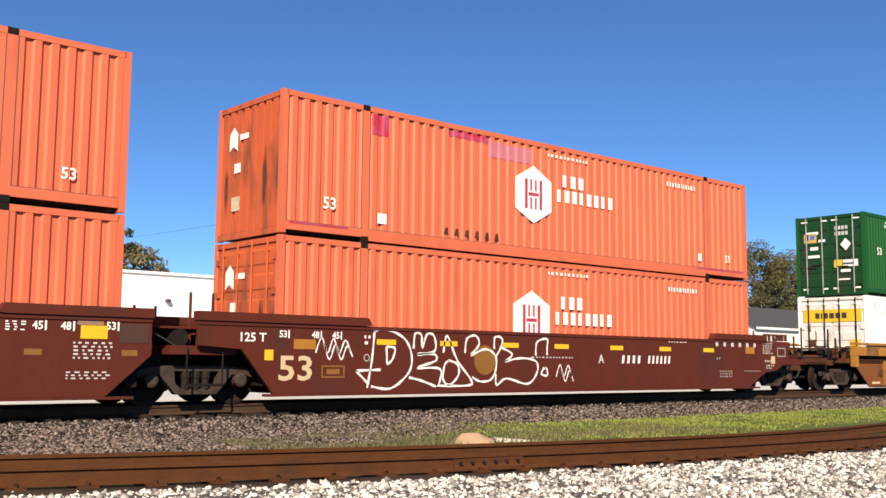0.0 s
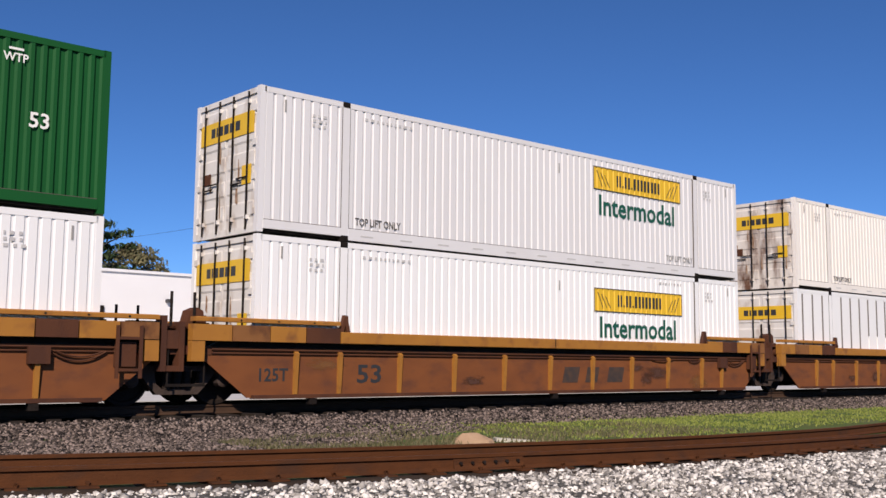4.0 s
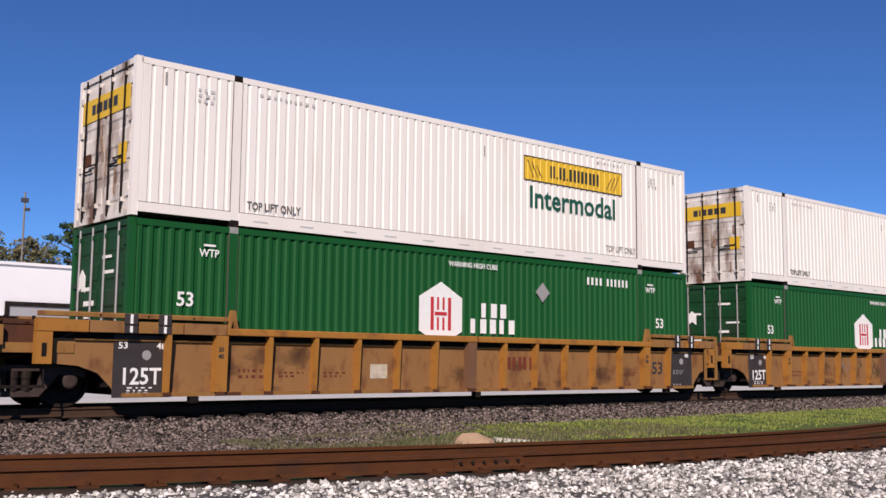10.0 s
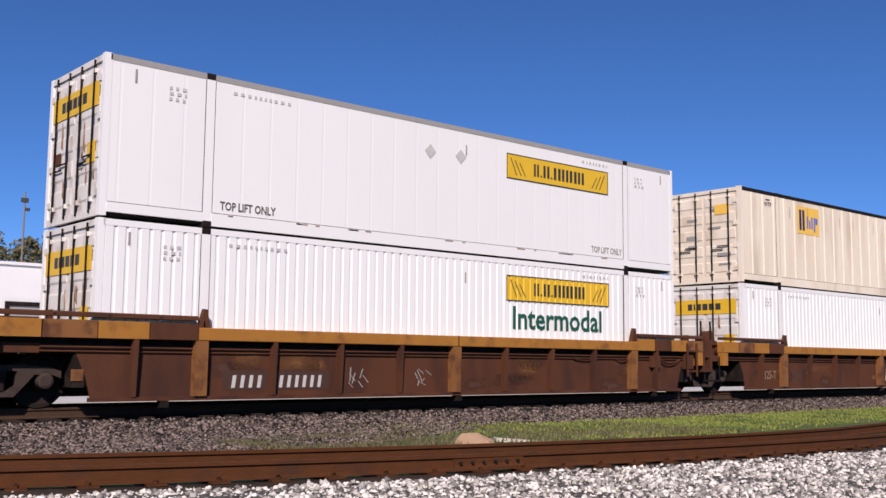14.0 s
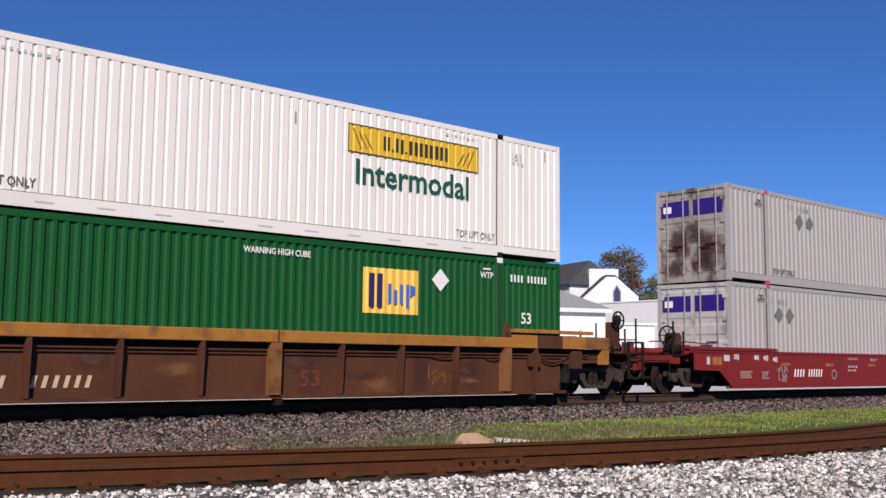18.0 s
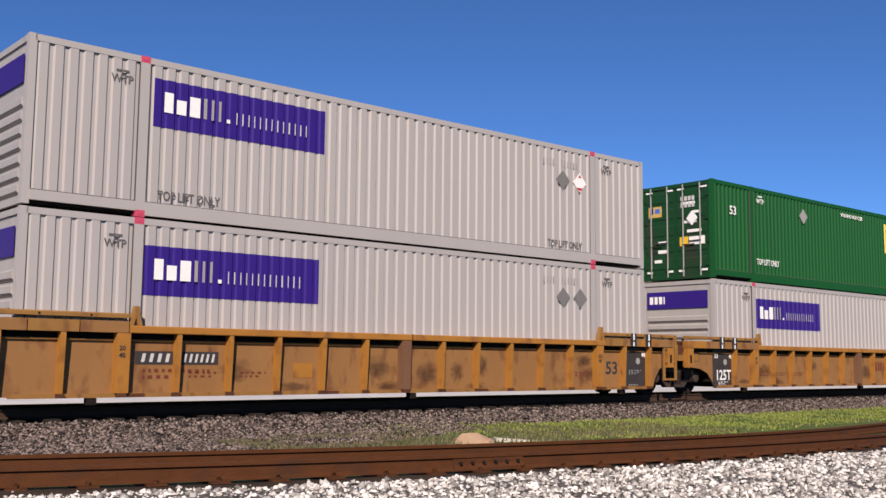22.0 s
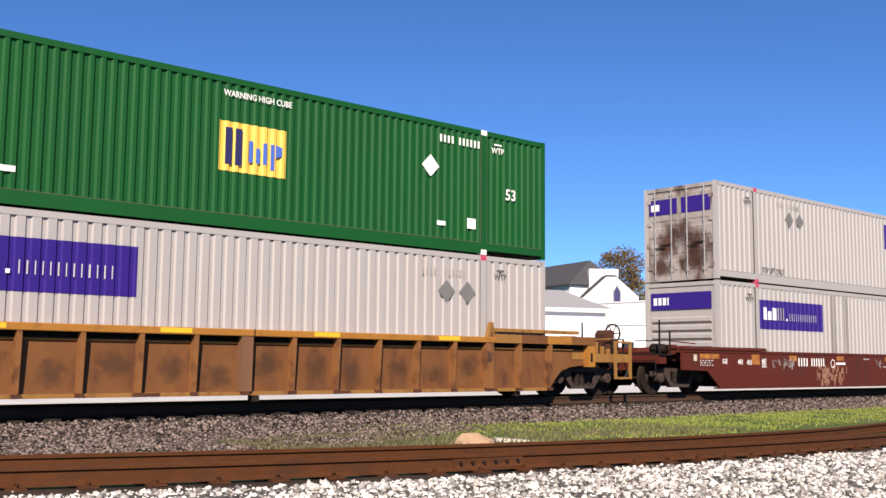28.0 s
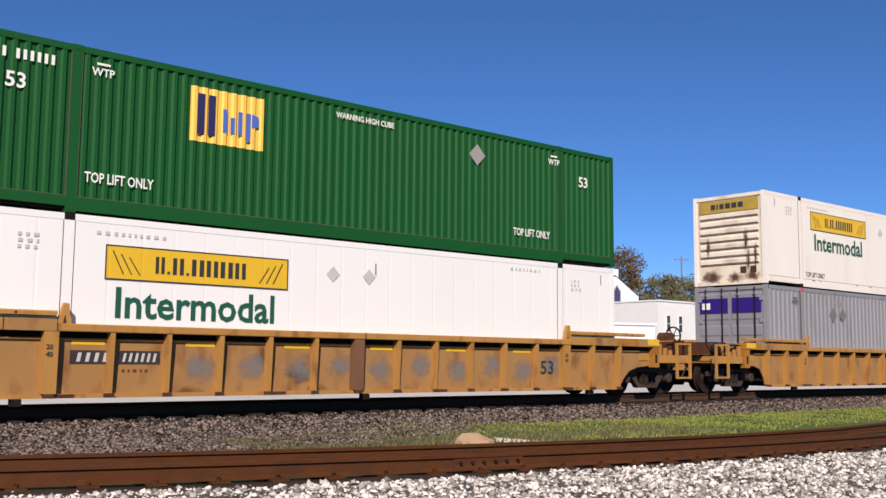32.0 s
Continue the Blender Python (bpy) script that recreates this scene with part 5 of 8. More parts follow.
def coupler_end(car, x, d, paint, chord, dark, brake_wheel):
    """Draft gear, walkway, stanchions and hoses past a truck; d is -1 at the leading end, +1 at the tail."""
    def bx(name, a, b, y0, y1, z0, z1, material, label=""):
        return part(name, Mesh().box(min(x + d * a, x + d * b), max(x + d * a, x + d * b), y0, y1, z0, z1), material, car, label)
    yellow = paint in (M_CAR_YELLOW, M_CAR_BRIGHT)
    bx("draft_sill", -0.4, 1.35, -0.35, 0.35, 0.66, 1.00, paint)
    bx("end_sill", 0.95, 1.30, -1.35, 1.35, 0.84, 1.06, paint)
    bx("walkway", 0.75, 1.30, -1.40, 1.40, 1.06, 1.10, M_STEEL, "steel grating walkway")
    c = Mesh().tube((x + d * 1.3, 0, 0.84), (x + d * 1.80, 0, 0.84), 0.09, n=8)
    c.box(min(x + d * 1.78, x + d * 2.09), max(x + d * 1.78, x + d * 2.09), -0.16, 0.16, 0.70, 0.99)
    part("coupler", c, M_WHEEL, car, "cast steel coupler")
    part("uncoupling_lever", Mesh().tube((x + d * 1.36, -1.3, 0.92), (x + d * 1.36, -0.2, 0.92), 0.016, n=5).tube((x + d * 1.36, -1.3, 0.92), (x + d * 1.40, -1.34, 0.66), 0.016, n=5), M_STEEL, car)
    part("brake_cylinder", Mesh().tube((x + d * 0.55, -0.95, 1.24), (x + d * 1.0, -0.95, 1.24), 0.14, n=12), M_STEEL, car)
    part("valve_box", Mesh().box(min(x + d * 0.2, x + d * 0.5), max(x + d * 0.2, x + d * 0.5), -1.15, -0.75, 1.10, 1.36), paint, car)
    part("kick_rail", Mesh().tube((x + d * 0.80, -1.36, 1.45), (x + d * -0.35, -1.36, 1.40), 0.018, n=6), paint, car)
    h = Mesh()
    pts = [(x + d * (1.25 + 0.8 * u), -0.35 - 0.05 * u, 0.78 - 1.5 * u * (1 - u)) for u in [i / 8 for i in range(9)]]
    for a, b in zip(pts, pts[1:]):
        h.tube(a, b, 0.025, n=6)
    part("air_hose", h, M_WIRE, car, "drooping black air hose")
    for k, (a, y) in enumerate(((0.80, -1.36), (1.25, -1.36), (1.25, 0.55), (1.25, 1.36))):
        part("stanchion", Mesh().tube((x + d * a, y, 1.08), (x + d * a, y, 1.46 if yellow else 2.0 if k in (1, 3) else 1.72), 0.026, n=6), M_STEEL, car)
    part("handrail", Mesh().tube((x + d * 1.25, -1.36, 1.45), (x + d * 1.25, -0.55, 1.45), 0.018, n=6), M_STEEL, car)
    if yellow:
        bx("side_sill", 0.02, 1.40, -1.44, -1.34, 0.86, 1.07, chord)
        for a, top in ((0.10, 1.36), (0.33, 1.26), (0.56, 1.20)):
            bx("gusset", a, a + 0.09, -1.43, -1.36, 1.074, top, chord)
        bx("end_housing", 0.98, 1.48, -1.02, 1.02, 1.11, 1.46, M_CAR_RUST, "brown plate housing")
    if yellow or brake_wheel == "side" and not dark:
        lad = Mesh()
        for a in (0.80, 1.38):
            lad.box(x + d * a - 0.035, x + d * a + 0.035, -1.50, -1.445, 0.44, 1.40)
        p, q = sorted((x + d * 0.80, x + d * 1.38))
        for z in (0.44, 1.35) if yellow else (0.44, 0.95, 1.35):
            lad.box(p, q, -1.495, -1.45, z, z + 0.05)
        part("step_frame", lad, M_STEEL if paint is M_CAR_RUST else chord, car, "square step frame")
    if brake_wheel:
        flat = brake_wheel == "side"
        at = {"side": {"yellow": (1.60, -1.15, 1.79, 0.21), "rust": (0.80, -1.15, 1.95, 0.22)}["yellow" if yellow else "rust"], "orange": (0.98, -0.85, 1.46, 0.26), "end": (1.12, -1.12, 1.60, 0.24) if yellow else (1.52, -0.85, 1.68, 0.26) if d > 0 else (0.84, -0.85, 1.62, 0.26)}[brake_wheel]
        cx, cy, cz, r = x + d * at[0], at[1], at[2], at[3]
        stand_paint = M_WHEEL_ORANGE if brake_wheel == "orange" else M_CAR_RUST
        if flat:
            stand = Mesh().box(cx - 0.12, cx + 0.12, cy + 0.06, cy + 0.34, 1.10, cz - 0.05)
            if yellow:
                stand = Mesh().prism_y([(cx - 0.52, 1.10), (cx - 0.22, 1.10), (cx - 0.20, cz + 0.10), (cx - 0.28, cz + 0.16), (cx - 0.44, cz + 0.14), (cx - 0.52, cz)], cy - 0.02, cy + 0.34)
        else:
            p, q = (cx + 0.14, cx + 0.36) if brake_wheel == "orange" else sorted((cx - d * 0.46, cx - d * 0.14))
            stand = Mesh().prism_y([(p, 1.10), (q, 1.10), (q, cz - 0.02), (q - 0.08, cz + 0.08), (p + 0.08, cz + 0.08), (p, cz - 0.02)], cy - 0.15, cy + 0.2)
        part("brake_stand", stand, stand_paint, car)
        wheel = Mesh()
        ring = [(cx + (r * math.cos(q) if flat else 0), cy + (0 if flat else r * math.cos(q)), cz + r * math.sin(q)) for q in [2 * math.pi * i / 18 for i in range(18)]]
        for i in range(18):
            wheel.tube(ring[i], ring[(i + 1) % 18], 0.024, n=6)
        for i in range(0, 18, 3):
            wheel.tube((cx, cy, cz), ring[i], 0.014, n=5)
        wheel.tube((cx, cy, cz), (cx - (0.2 if yellow else 0.0), cy + 0.08, cz) if flat else (cx + (0.14 if brake_wheel == "orange" else -0.14 * d), cy, cz), 0.13 if flat else 0.07, n=10)
        part("brake_wheel", wheel, M_WHEEL_ORANGE if brake_wheel == "orange" else M_STEEL, car, "spoked hand brake wheel")


def well_car(kind, front, rear, label, group, open_wheel="", worn=False, stained=False, bright=False, floor=0.36):
    """kind: old, new, black, brown or red; front and rear: coupler, or joint where a truck is shared with the next unit."""
    car = thing("well_car", label, "well car", group)
    smooth = kind in ("brown", "red", "low")
    paint = {"old": M_CAR_RUST, "new": M_CAR_YELLOW, "black": M_CAR_YELLOW, "brown": M_CAR_BROWN, "low": M_CAR_BROWN, "red": M_CAR_RED}[kind]
    panel = {"new": M_CAR_PANEL, "black": M_CAR_PANEL, "old": paint if worn else M_CAR_AMBER}.get(kind, paint)
    if stained:
        panel = M_CAR_STAIN
    if bright:
        paint, panel = M_CAR_BRIGHT, M_CAR_BRIGHT_PANEL
    zc = 1.464 if kind == "brown" else 1.16
    chord = {"old": M_CAR_CHORD, "new": paint, "black": paint}.get(kind, paint)
    ea, eb = {"old": (1.37, 1.0), "new": (1.57, 0.98), "black": (1.57, 0.98), "brown": (1.76, 0.49 if rear == "joint" else 0.55)}.get(kind, (2.0, 1.75))
    lo = 0.20 if smooth else 0.13 if kind == "old" else 0.20
    tail = not smooth and kind != "old" and rear == "coupler"
    old_tail = kind == "old" and worn and rear == "coupler"
    if tail or old_tail:
        eb = 1.57
    if kind == "old" and worn and front == "coupler":
        ea = 1.85
    for sgn in (-1, 1):
        def yy(a, b):
            return (min(sgn * a, sgn * b), max(sgn * a, sgn * b))
        if smooth:
            if kind == "brown":
                out = [(-ea, 1.09), (-0.88, 1.03), (-0.18, lo)] + ([(15.85, lo), (CL + eb, 0.90)] if rear == "joint" else [(15.88, lo), (16.41, 0.49), (CL + eb, 0.61)])
            else:
                out = [(-ea, 0.68), (-0.88, 0.65), (-0.30, lo), (16.0, lo), (16.68, 0.65), (CL + eb, 0.70)]
            out += [(CL + eb, zc - 0.004), (-ea, zc - 0.004)]
            part("side_wall", lambda: Mesh().prism_y(out, *yy(1.42, 1.50)), paint, car, key=("smoothside", sgn, kind, rear))
            part("top_chord", lambda: Mesh().box(-ea, CL + eb, *yy(1.34, 1.52), zc, zc + 0.07), paint, car, key=("smoothchord", sgn, kind, rear))
            rise = 0.24 if kind == "brown" else 0.16
            for k, (a, b) in enumerate(((-ea - 0.02, 2.0), (CL - 2.0, CL + eb + 0.02))):
                part("raised_end", lambda: Mesh().prism_y([(a, zc + 0.074), (b, zc + 0.074), (b + (0.10 if k == 0 else 0), zc + 0.09), (b, zc + rise), (a, zc + rise), (a - (0.10 if k == 1 else 0), zc + 0.09)], *yy(1.33, 1.55)), paint, car, key=("smoothend", sgn, k, kind, rear))
            if kind == "brown" and rear == "coupler":
                w = Mesh().prism_y([(CL + eb + 0.003, 0.615), (17.29, 0.67), (17.65, 0.84), (17.95, 0.85), (17.95, 1.29), (18.08, 1.40), (18.05, 1.525), (CL + eb + 0.003, 1.545)], *yy(1.42, 1.50))
                part("end_wall", w, paint, car, "plate wall over the truck")
                m = Mesh().box(CL + eb + 0.003, 17.92, *yy(1.42, 1.50), 1.70, 1.75)
                for x in (16.72, 16.95, 17.18, 17.36, 17.52, 17.68, 17.86):
                    m.box(x, x + 0.06, *yy(1.43, 1.49), 1.548, 1.699)
                part("end_frame", m, M_CAR_RUST, car, "open frame on top of the wall")
                b = Mesh().box(17.954, 19.10, *yy(1.36, 1.44), 0.85, 1.0).box(17.954, 18.60, *yy(1.36, 1.44), 1.09, 1.13)
                for x in (17.96, 18.11, 18.26, 18.41, 18.56):
                    b.box(x, x + 0.05, *yy(1.37, 1.43), 1.001, 1.089)
                part("side_sill", b, paint, car, "pierced side sill")
            part("bottom_sill", lambda: Mesh().box(-0.30, CL + 0.20, *yy(1.30, 1.51), lo - 0.05, lo - 0.004), paint, car, key=("smoothsill", sgn))
        else:
            old = kind == "old"
            zt = 1.17 if old else 1.27
            arch = ([(-0.13, lo), (-0.25, 0.36), (-0.48, 0.59), (-0.82, 0.71), (-1.30, 0.75)] if front == "joint" else [(-0.26, lo), (-0.36, 0.44), (-0.55, 0.70), (-0.85, 0.79), (-1.30, 0.81)]) if not old else [(0.0, lo), (-0.10, 0.50), (-0.30, 0.94), (-1.06, 0.96)] if worn else [(-0.13, lo), (-1.06, 0.84)]
            back = [(-0.08, lo), (-0.28, 0.44), (-0.50, 0.64), (-0.85, 0.74), (-1.30, 0.78), (-eb, 0.78)] if tail else [(0.09, lo), (0.08, 0.80), (-1.2, 0.84), (-eb, 0.84)] if old_tail else [(x, z) for x, z in arch if x > -eb] + [(-eb, arch[-1][1])]
            out = arch + [(0.02 - ea, arch[-1][1] + 0.02), (0.02 - ea, zt - 0.11), (CL + eb, zt - 0.11)] + [(CL - x, z) for x, z in reversed(back)]
            part("side_wall", lambda: Mesh().prism_y(out, *yy(1.305, 1.345)), panel, car, key=("yside", old, worn, sgn, ea, eb, front))
            part("top_chord", lambda: Mesh().prism_x([(sgn * 1.30, zt + 0.004), (sgn * 1.525, zt + 0.004), (sgn * 1.53, zt + 0.015), (sgn * 1.53, 1.385), (sgn * 1.515, 1.40), (sgn * 1.30, 1.40)], 1.86, CL - 1.86), M_CAR_CHORD if not (old or bright) else chord, car, key=("ychord", old, sgn))
            part("bottom_sill", lambda: Mesh().box(-0.05, CL + 0.05, *yy(1.30, 1.45), lo - 0.02, lo + 0.05), paint, car, key=("ysill", lo, sgn))
            # dark strip added under the chord to paint the shade of the recess
            part("inner_web", lambda: Mesh().box(0.05 - ea, CL + eb - 0.03, *yy(1.298, 1.303), zt - 0.14, zt + 0.002), M_STEEL, car, key=("web", old, sgn, ea, eb))
            part("chord_seam", lambda: Mesh().box(CL / 2 - 0.012, CL / 2 + 0.012, *yy(1.50, 1.533), zt + 0.01, 1.402), M_STEEL, car, key=("seam", old, sgn))
            xs = [0.69 if worn else 0.90] + [1.93 + 1.53 * k for k in range(9)] + [15.12]
            if not old:
                xs = [0.73] + [1.76 + 1.03 * k for k in range(13)] + [15.10] + ([-0.30, 16.12] if kind == "new" else [])
            for k, x in enumerate(xs):
                wide = k in (() if old and not worn else (1, 5, 9) if old else (1, 7, 13))
                w = 0.12 if wide else 0.042
                o = 1.50 if wide else 1.47
                slim = old and not worn
                part("side_post", lambda: Mesh().prism_x([(sgn * 1.345, lo + 0.054), (sgn * 1.39, lo + 0.054), (sgn * 1.44, 0.97), (sgn * 1.345, 1.03)] if slim else [(sgn * 1.345, lo + 0.054), (sgn * o, lo + 0.054), (sgn * 1.52, zt - 0.10), (sgn * 1.52, zt - 0.004), (sgn * 1.345, zt - 0.004)], x - w, x + w), M_CAR_MID if not old and k == 7 else paint if bright else M_CAR_CHORD if (not old and not stained) or (old and not worn) else M_OLD_POST if wide or stained else paint, car, key=("ypost", kind, worn, stained, k, sgn))
            if sgn < 0 and not old:
                feet = Mesh()
                for k, x in enumerate(xs):
                    feet.box(x - 0.07 - 0.015 * (k % 3), x + 0.06 + 0.015 * (k % 2), -1.528, -1.452, lo - 0.01, lo + 0.05)
                tagged(part("post_rust", (lambda feet=feet: feet), M_CAR_RUST, car, "rusted feet of the side posts", key=("feet", kind)), kind="stuff")
            for k, (a, b) in enumerate(((-ea, 1.85), (CL - 1.85, CL + eb))):
                for q in range(4):
                    q0, q1 = a + (b - a) * q / 4 + 0.012, a + (b - a) * (q + 1) / 4 - 0.012
                    part("end_box", lambda: Mesh().box(q0, q1, *yy(1.32, 1.512 + 0.006 * (q % 2)), zt + 0.004, 1.47), (((chord, M_OLD_POST, chord, paint) if old else (M_CAR_CHORD, panel, chord, panel))[(q + 2 * k) % 4]), car, key=("ebox", old, worn, k, q, sgn, ea, eb))
                b -= 0.6 if (tail or old_tail) and k else 0.0
                beam = Mesh().prism_x([(sgn * 1.30, 1.524), (sgn * 1.535, 1.524), (sgn * 1.535, 1.585), (sgn * 1.51, 1.605), (sgn * 1.30, 1.605)], a + 0.06, b - 0.02)
                part("end_beam", (lambda beam=beam: beam), paint if old and worn and rear == "joint" else chord, car, key=("ebeam", old, worn, k, sgn, ea, eb))
                for q in (0.30, 0.55, 0.80) if sgn < 0 else ():
                    part("drain_hole", (lambda q=q: Mesh().tube((a + (b - a) * q, sgn * 1.53, 1.556), (a + (b - a) * q, sgn * 1.538, 1.556), 0.022, n=8)), M_STEEL, car, key=("hole", old, k, q, sgn, ea, eb))
                xb = (1.97, CL - 1.97)[k]
                part("guide_bracket", lambda: Mesh().prism_y([(xb - 0.12, 1.404), (xb - 0.04, 1.404), (xb, 1.55), (xb + 0.04, 1.404), (xb + 0.12, 1.404), (xb + 0.07, 1.60), (xb + 0.06, 1.73), (xb - 0.02, 1.74), (xb - 0.06, 1.60)], *yy(1.40, 1.50)), M_CAR_RUST if old else chord, car, key=("brkt", k, sgn))
                e0, e1 = (-ea, -ea + 0.26) if k == 0 else (CL + eb - 0.26, CL + eb)
                part("end_block", lambda: Mesh().box(e0, e1, *yy(1.346, 1.50), 0.80 if old else 0.74, zt - 0.004), M_CAR_CHORD, car, key=("eblock", old, k, sgn, ea, eb))
                if not old:
                    part("slot", lambda: Mesh().box(e0 + 0.09, e0 + 0.17, *yy(1.49, 1.504), 0.86, 1.08), M_STEEL, car, key=("eslot", k, sgn, eb))
            if rear == "joint":
                part("end_casting", lambda: Mesh().box(CL + eb + 0.06, CL + eb + 0.16, *yy(1.20, 1.46), 0.62, 1.60).box(CL + eb + 0.40, CL + eb + 0.50, *yy(1.20, 1.46), 0.62, 1.50).box(CL + eb + 0.161, CL + eb + 0.399, *yy(1.22, 1.44), 0.62, 0.72).box(CL + eb + 0.161, CL + eb + 0.399, *yy(1.22, 1.44), 1.02, 1.34) if old else Mesh().box(CL + eb + 0.03, CL + eb + 0.16, *yy(1.31, 1.44), 0.82, 1.60).box(CL + eb + 0.161, CL + eb + 0.28, *yy(1.31, 1.43), 1.04, 1.36), paint if old else chord, car, key=("ecast", old, sgn))
        if not smooth and sgn < 0:
            for z, r in ((1.02, 0.020), (0.95, 0.014)) if kind == "old" else ((1.15, 0.020),):
                part("air_pipe", (lambda z=z, r=r: Mesh().tube((-0.9, -1.372, z), (CL + 0.9, -1.372, z), r, n=6)), paint, car, key=("pipe", z))
            if kind == "old":
                for k, (x, w, sag) in enumerate(((CL - 2.6, 0.55, 0.07), (CL - 0.85, 0.95, 0.16), (CL - 0.75, 0.8, 0.09), (CL - 4.2, 0.9, 0.05))):
                    def hose():
                        m = Mesh()
                        for i in range(10):
                            u = i / 9
                            for q in range(6):
                                c = math.pi * q / 3
                                m.v.append((x + w * u, -1.39 + 0.016 * math.cos(c), 0.95 - sag * 4 * u * (1 - u) + 0.016 * math.sin(c)))
                        m.f = [(6 * i + q, 6 * i + (q + 1) % 6, 6 * i + 6 + (q + 1) % 6, 6 * i + 6 + q) for i in range(9) for q in range(6)]
                        return m
                    part("sagging_hose", hose, M_CAR_RUST, car, key=("hose", k))
                part("valve_box", lambda: Mesh().box(CL - 1.2, CL - 0.85, -1.46, -1.35, 0.74, 1.02), M_CAR_RUST, car, key="valve1")
                part("valve_box", lambda: Mesh().box(CL + 0.25, CL + 0.6, -1.47, -1.35, 0.70, 1.12), M_CAR_RUST, car, key="valve2")
            for k in range(4):
                part("rust_patch", lambda: Mesh().box(LIFT - 0.16 + k * 4.07, LIFT + 0.16 + k * 4.07, -1.456, -1.44, lo - 0.01, lo + 0.045), M_CAR_RUST, car, key=("rustp", k, lo))
            for k in range(3):
                part("foot_block", lambda: Mesh().box(1.2 + k * 6.9, 1.36 + k * 6.9, -1.44, -1.30, lo - 0.14, lo - 0.024), M_STEEL, car, key=("foot", k, lo))
    # floor of the well
    for k, x in enumerate((0.25, LIFT, CL / 2, CL - LIFT, CL - 0.25)):
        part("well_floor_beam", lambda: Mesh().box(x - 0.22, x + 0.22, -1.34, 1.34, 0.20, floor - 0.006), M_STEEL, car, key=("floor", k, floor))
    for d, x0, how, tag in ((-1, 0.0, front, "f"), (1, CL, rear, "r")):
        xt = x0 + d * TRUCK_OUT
        # near-black bulkhead: the shade behind the truck is in its colour
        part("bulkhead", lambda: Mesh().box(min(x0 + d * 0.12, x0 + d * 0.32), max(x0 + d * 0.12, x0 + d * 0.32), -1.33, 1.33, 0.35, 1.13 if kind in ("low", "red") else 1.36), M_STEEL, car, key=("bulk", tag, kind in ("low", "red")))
        part("platform", lambda: Mesh().prism_y([(x0 + d * 0.33, 0.95), (x0 + d * 1.9, 0.86), (x0 + d * 1.9, 1.04), (x0 + d * 1.2, 1.30), (x0 + d * 0.33, 1.36)], -0.55, 0.55).box(min(x0 + d * 0.9, x0 + d * 1.75), max(x0 + d * 0.9, x0 + d * 1.75), -1.36, 1.36, 0.92, 1.08), paint, car, key=("plat", tag))
        part("platform_plate", lambda: Mesh().box(min(x0 + d * 0.6, x0 + d * 1.70), max(x0 + d * 0.6, x0 + d * 1.70), -1.32, 1.32, 1.15 if kind in ("low", "red") else 1.38, 1.19 if kind in ("low", "red") else 1.42), M_CAR_RUST if not smooth else paint, car, key=("plate", tag, kind in ("low", "red")))
        for y in (-1.2, -0.4, 0.4, 1.2):
            part("plate_leg", lambda: Mesh().box(x0 + d * 1.55 - 0.05, x0 + d * 1.55 + 0.05, y - 0.05, y + 0.05, 1.084, 1.15 if kind in ("low", "red") else 1.38), paint, car, key=("leg", tag, y, kind in ("low", "red")))
        if how == "coupler":
            truck(car, xt)
            coupler_end(car, xt, d, paint, chord, smooth, "end" if kind == "red" and d < 0 else "" if d < 0 or kind in ("brown", "red") else open_wheel or "end")
        elif d > 0:
            truck(car, xt)
            part("pivot_casting", lambda: Mesh().box(CL + 1.25, CL + 1.91, -0.4, 0.4, 0.84, 1.10).tube((CL + 1.58, 0, 0.7), (CL + 1.58, 0, 1.2), 0.28, n=14), paint, car, key="pivot")
            for x in (CL + 1.35, CL + 1.80):
                for yq in (-1.2, 1.2):
                    part("stanchion", (lambda x=x: Mesh().tube((x, yq, 1.05), (x, yq, 1.52 if kind in ("new", "black") else 2.05 if yq < 0 else 1.9), 0.03, n=6)), M_STEEL if kind != "brown" else paint, car, key=("jst", x, yq, kind in ("new", "black")))
            for k, (x, y, r) in enumerate(((CL + 1.1, -1.05, 0.16), (CL + 2.05, -1.0, 0.13))):
                part("air_reservoir", (lambda: Mesh().tube((x, y - 0.3, 1.22), (x, y + 0.4, 1.22), r, n=12)), M_STEEL if smooth else M_CAR_RUST, car, key=("res", k))
            if not smooth:
                part("end_housing", lambda: Mesh().box(CL + 1.30, CL + 1.80, -1.30, 1.30, 1.02, 1.46) if kind != "old" else Mesh().box(CL + 1.60, CL + 2.10, -1.22, 1.0, 0.96, 1.50).prism_y([(CL + 1.66, 1.504), (CL + 2.02, 1.504), (CL + 1.98, 1.72), (CL + 1.86, 1.78), (CL + 1.72, 1.72)], -1.2, -0.9), M_CAR_RUST, car, "brown plate housing", key=("house", kind == "old"))
                part("step_frame", lambda: Mesh().box(CL + 0.55, CL + 0.61, -1.50, -1.45, 0.40, 1.60).box(CL + 1.05, CL + 1.11, -1.50, -1.45, 0.40, 1.60).box(CL + 0.611, CL + 1.049, -1.495, -1.455, 0.40, 0.45).box(CL + 0.611, CL + 1.049, -1.495, -1.455, 0.86, 0.91).box(CL + 0.611, CL + 1.049, -1.495, -1.455, 1.22, 1.27) if kind != "old" else Mesh().box(CL + 0.20, CL + 0.26, -1.56, -1.535, 0.50, 1.40).box(CL + 0.62, CL + 0.68, -1.56, -1.535, 0.50, 1.40).box(CL + 0.261, CL + 0.619, -1.555, -1.537, 0.62, 0.67).box(CL + 0.261, CL + 0.619, -1.555, -1.537, 1.16, 1.21), chord if kind != "old" else M_CAR_RUST, car, "ladder frame at the joint", key=("jframe", kind == "old"))
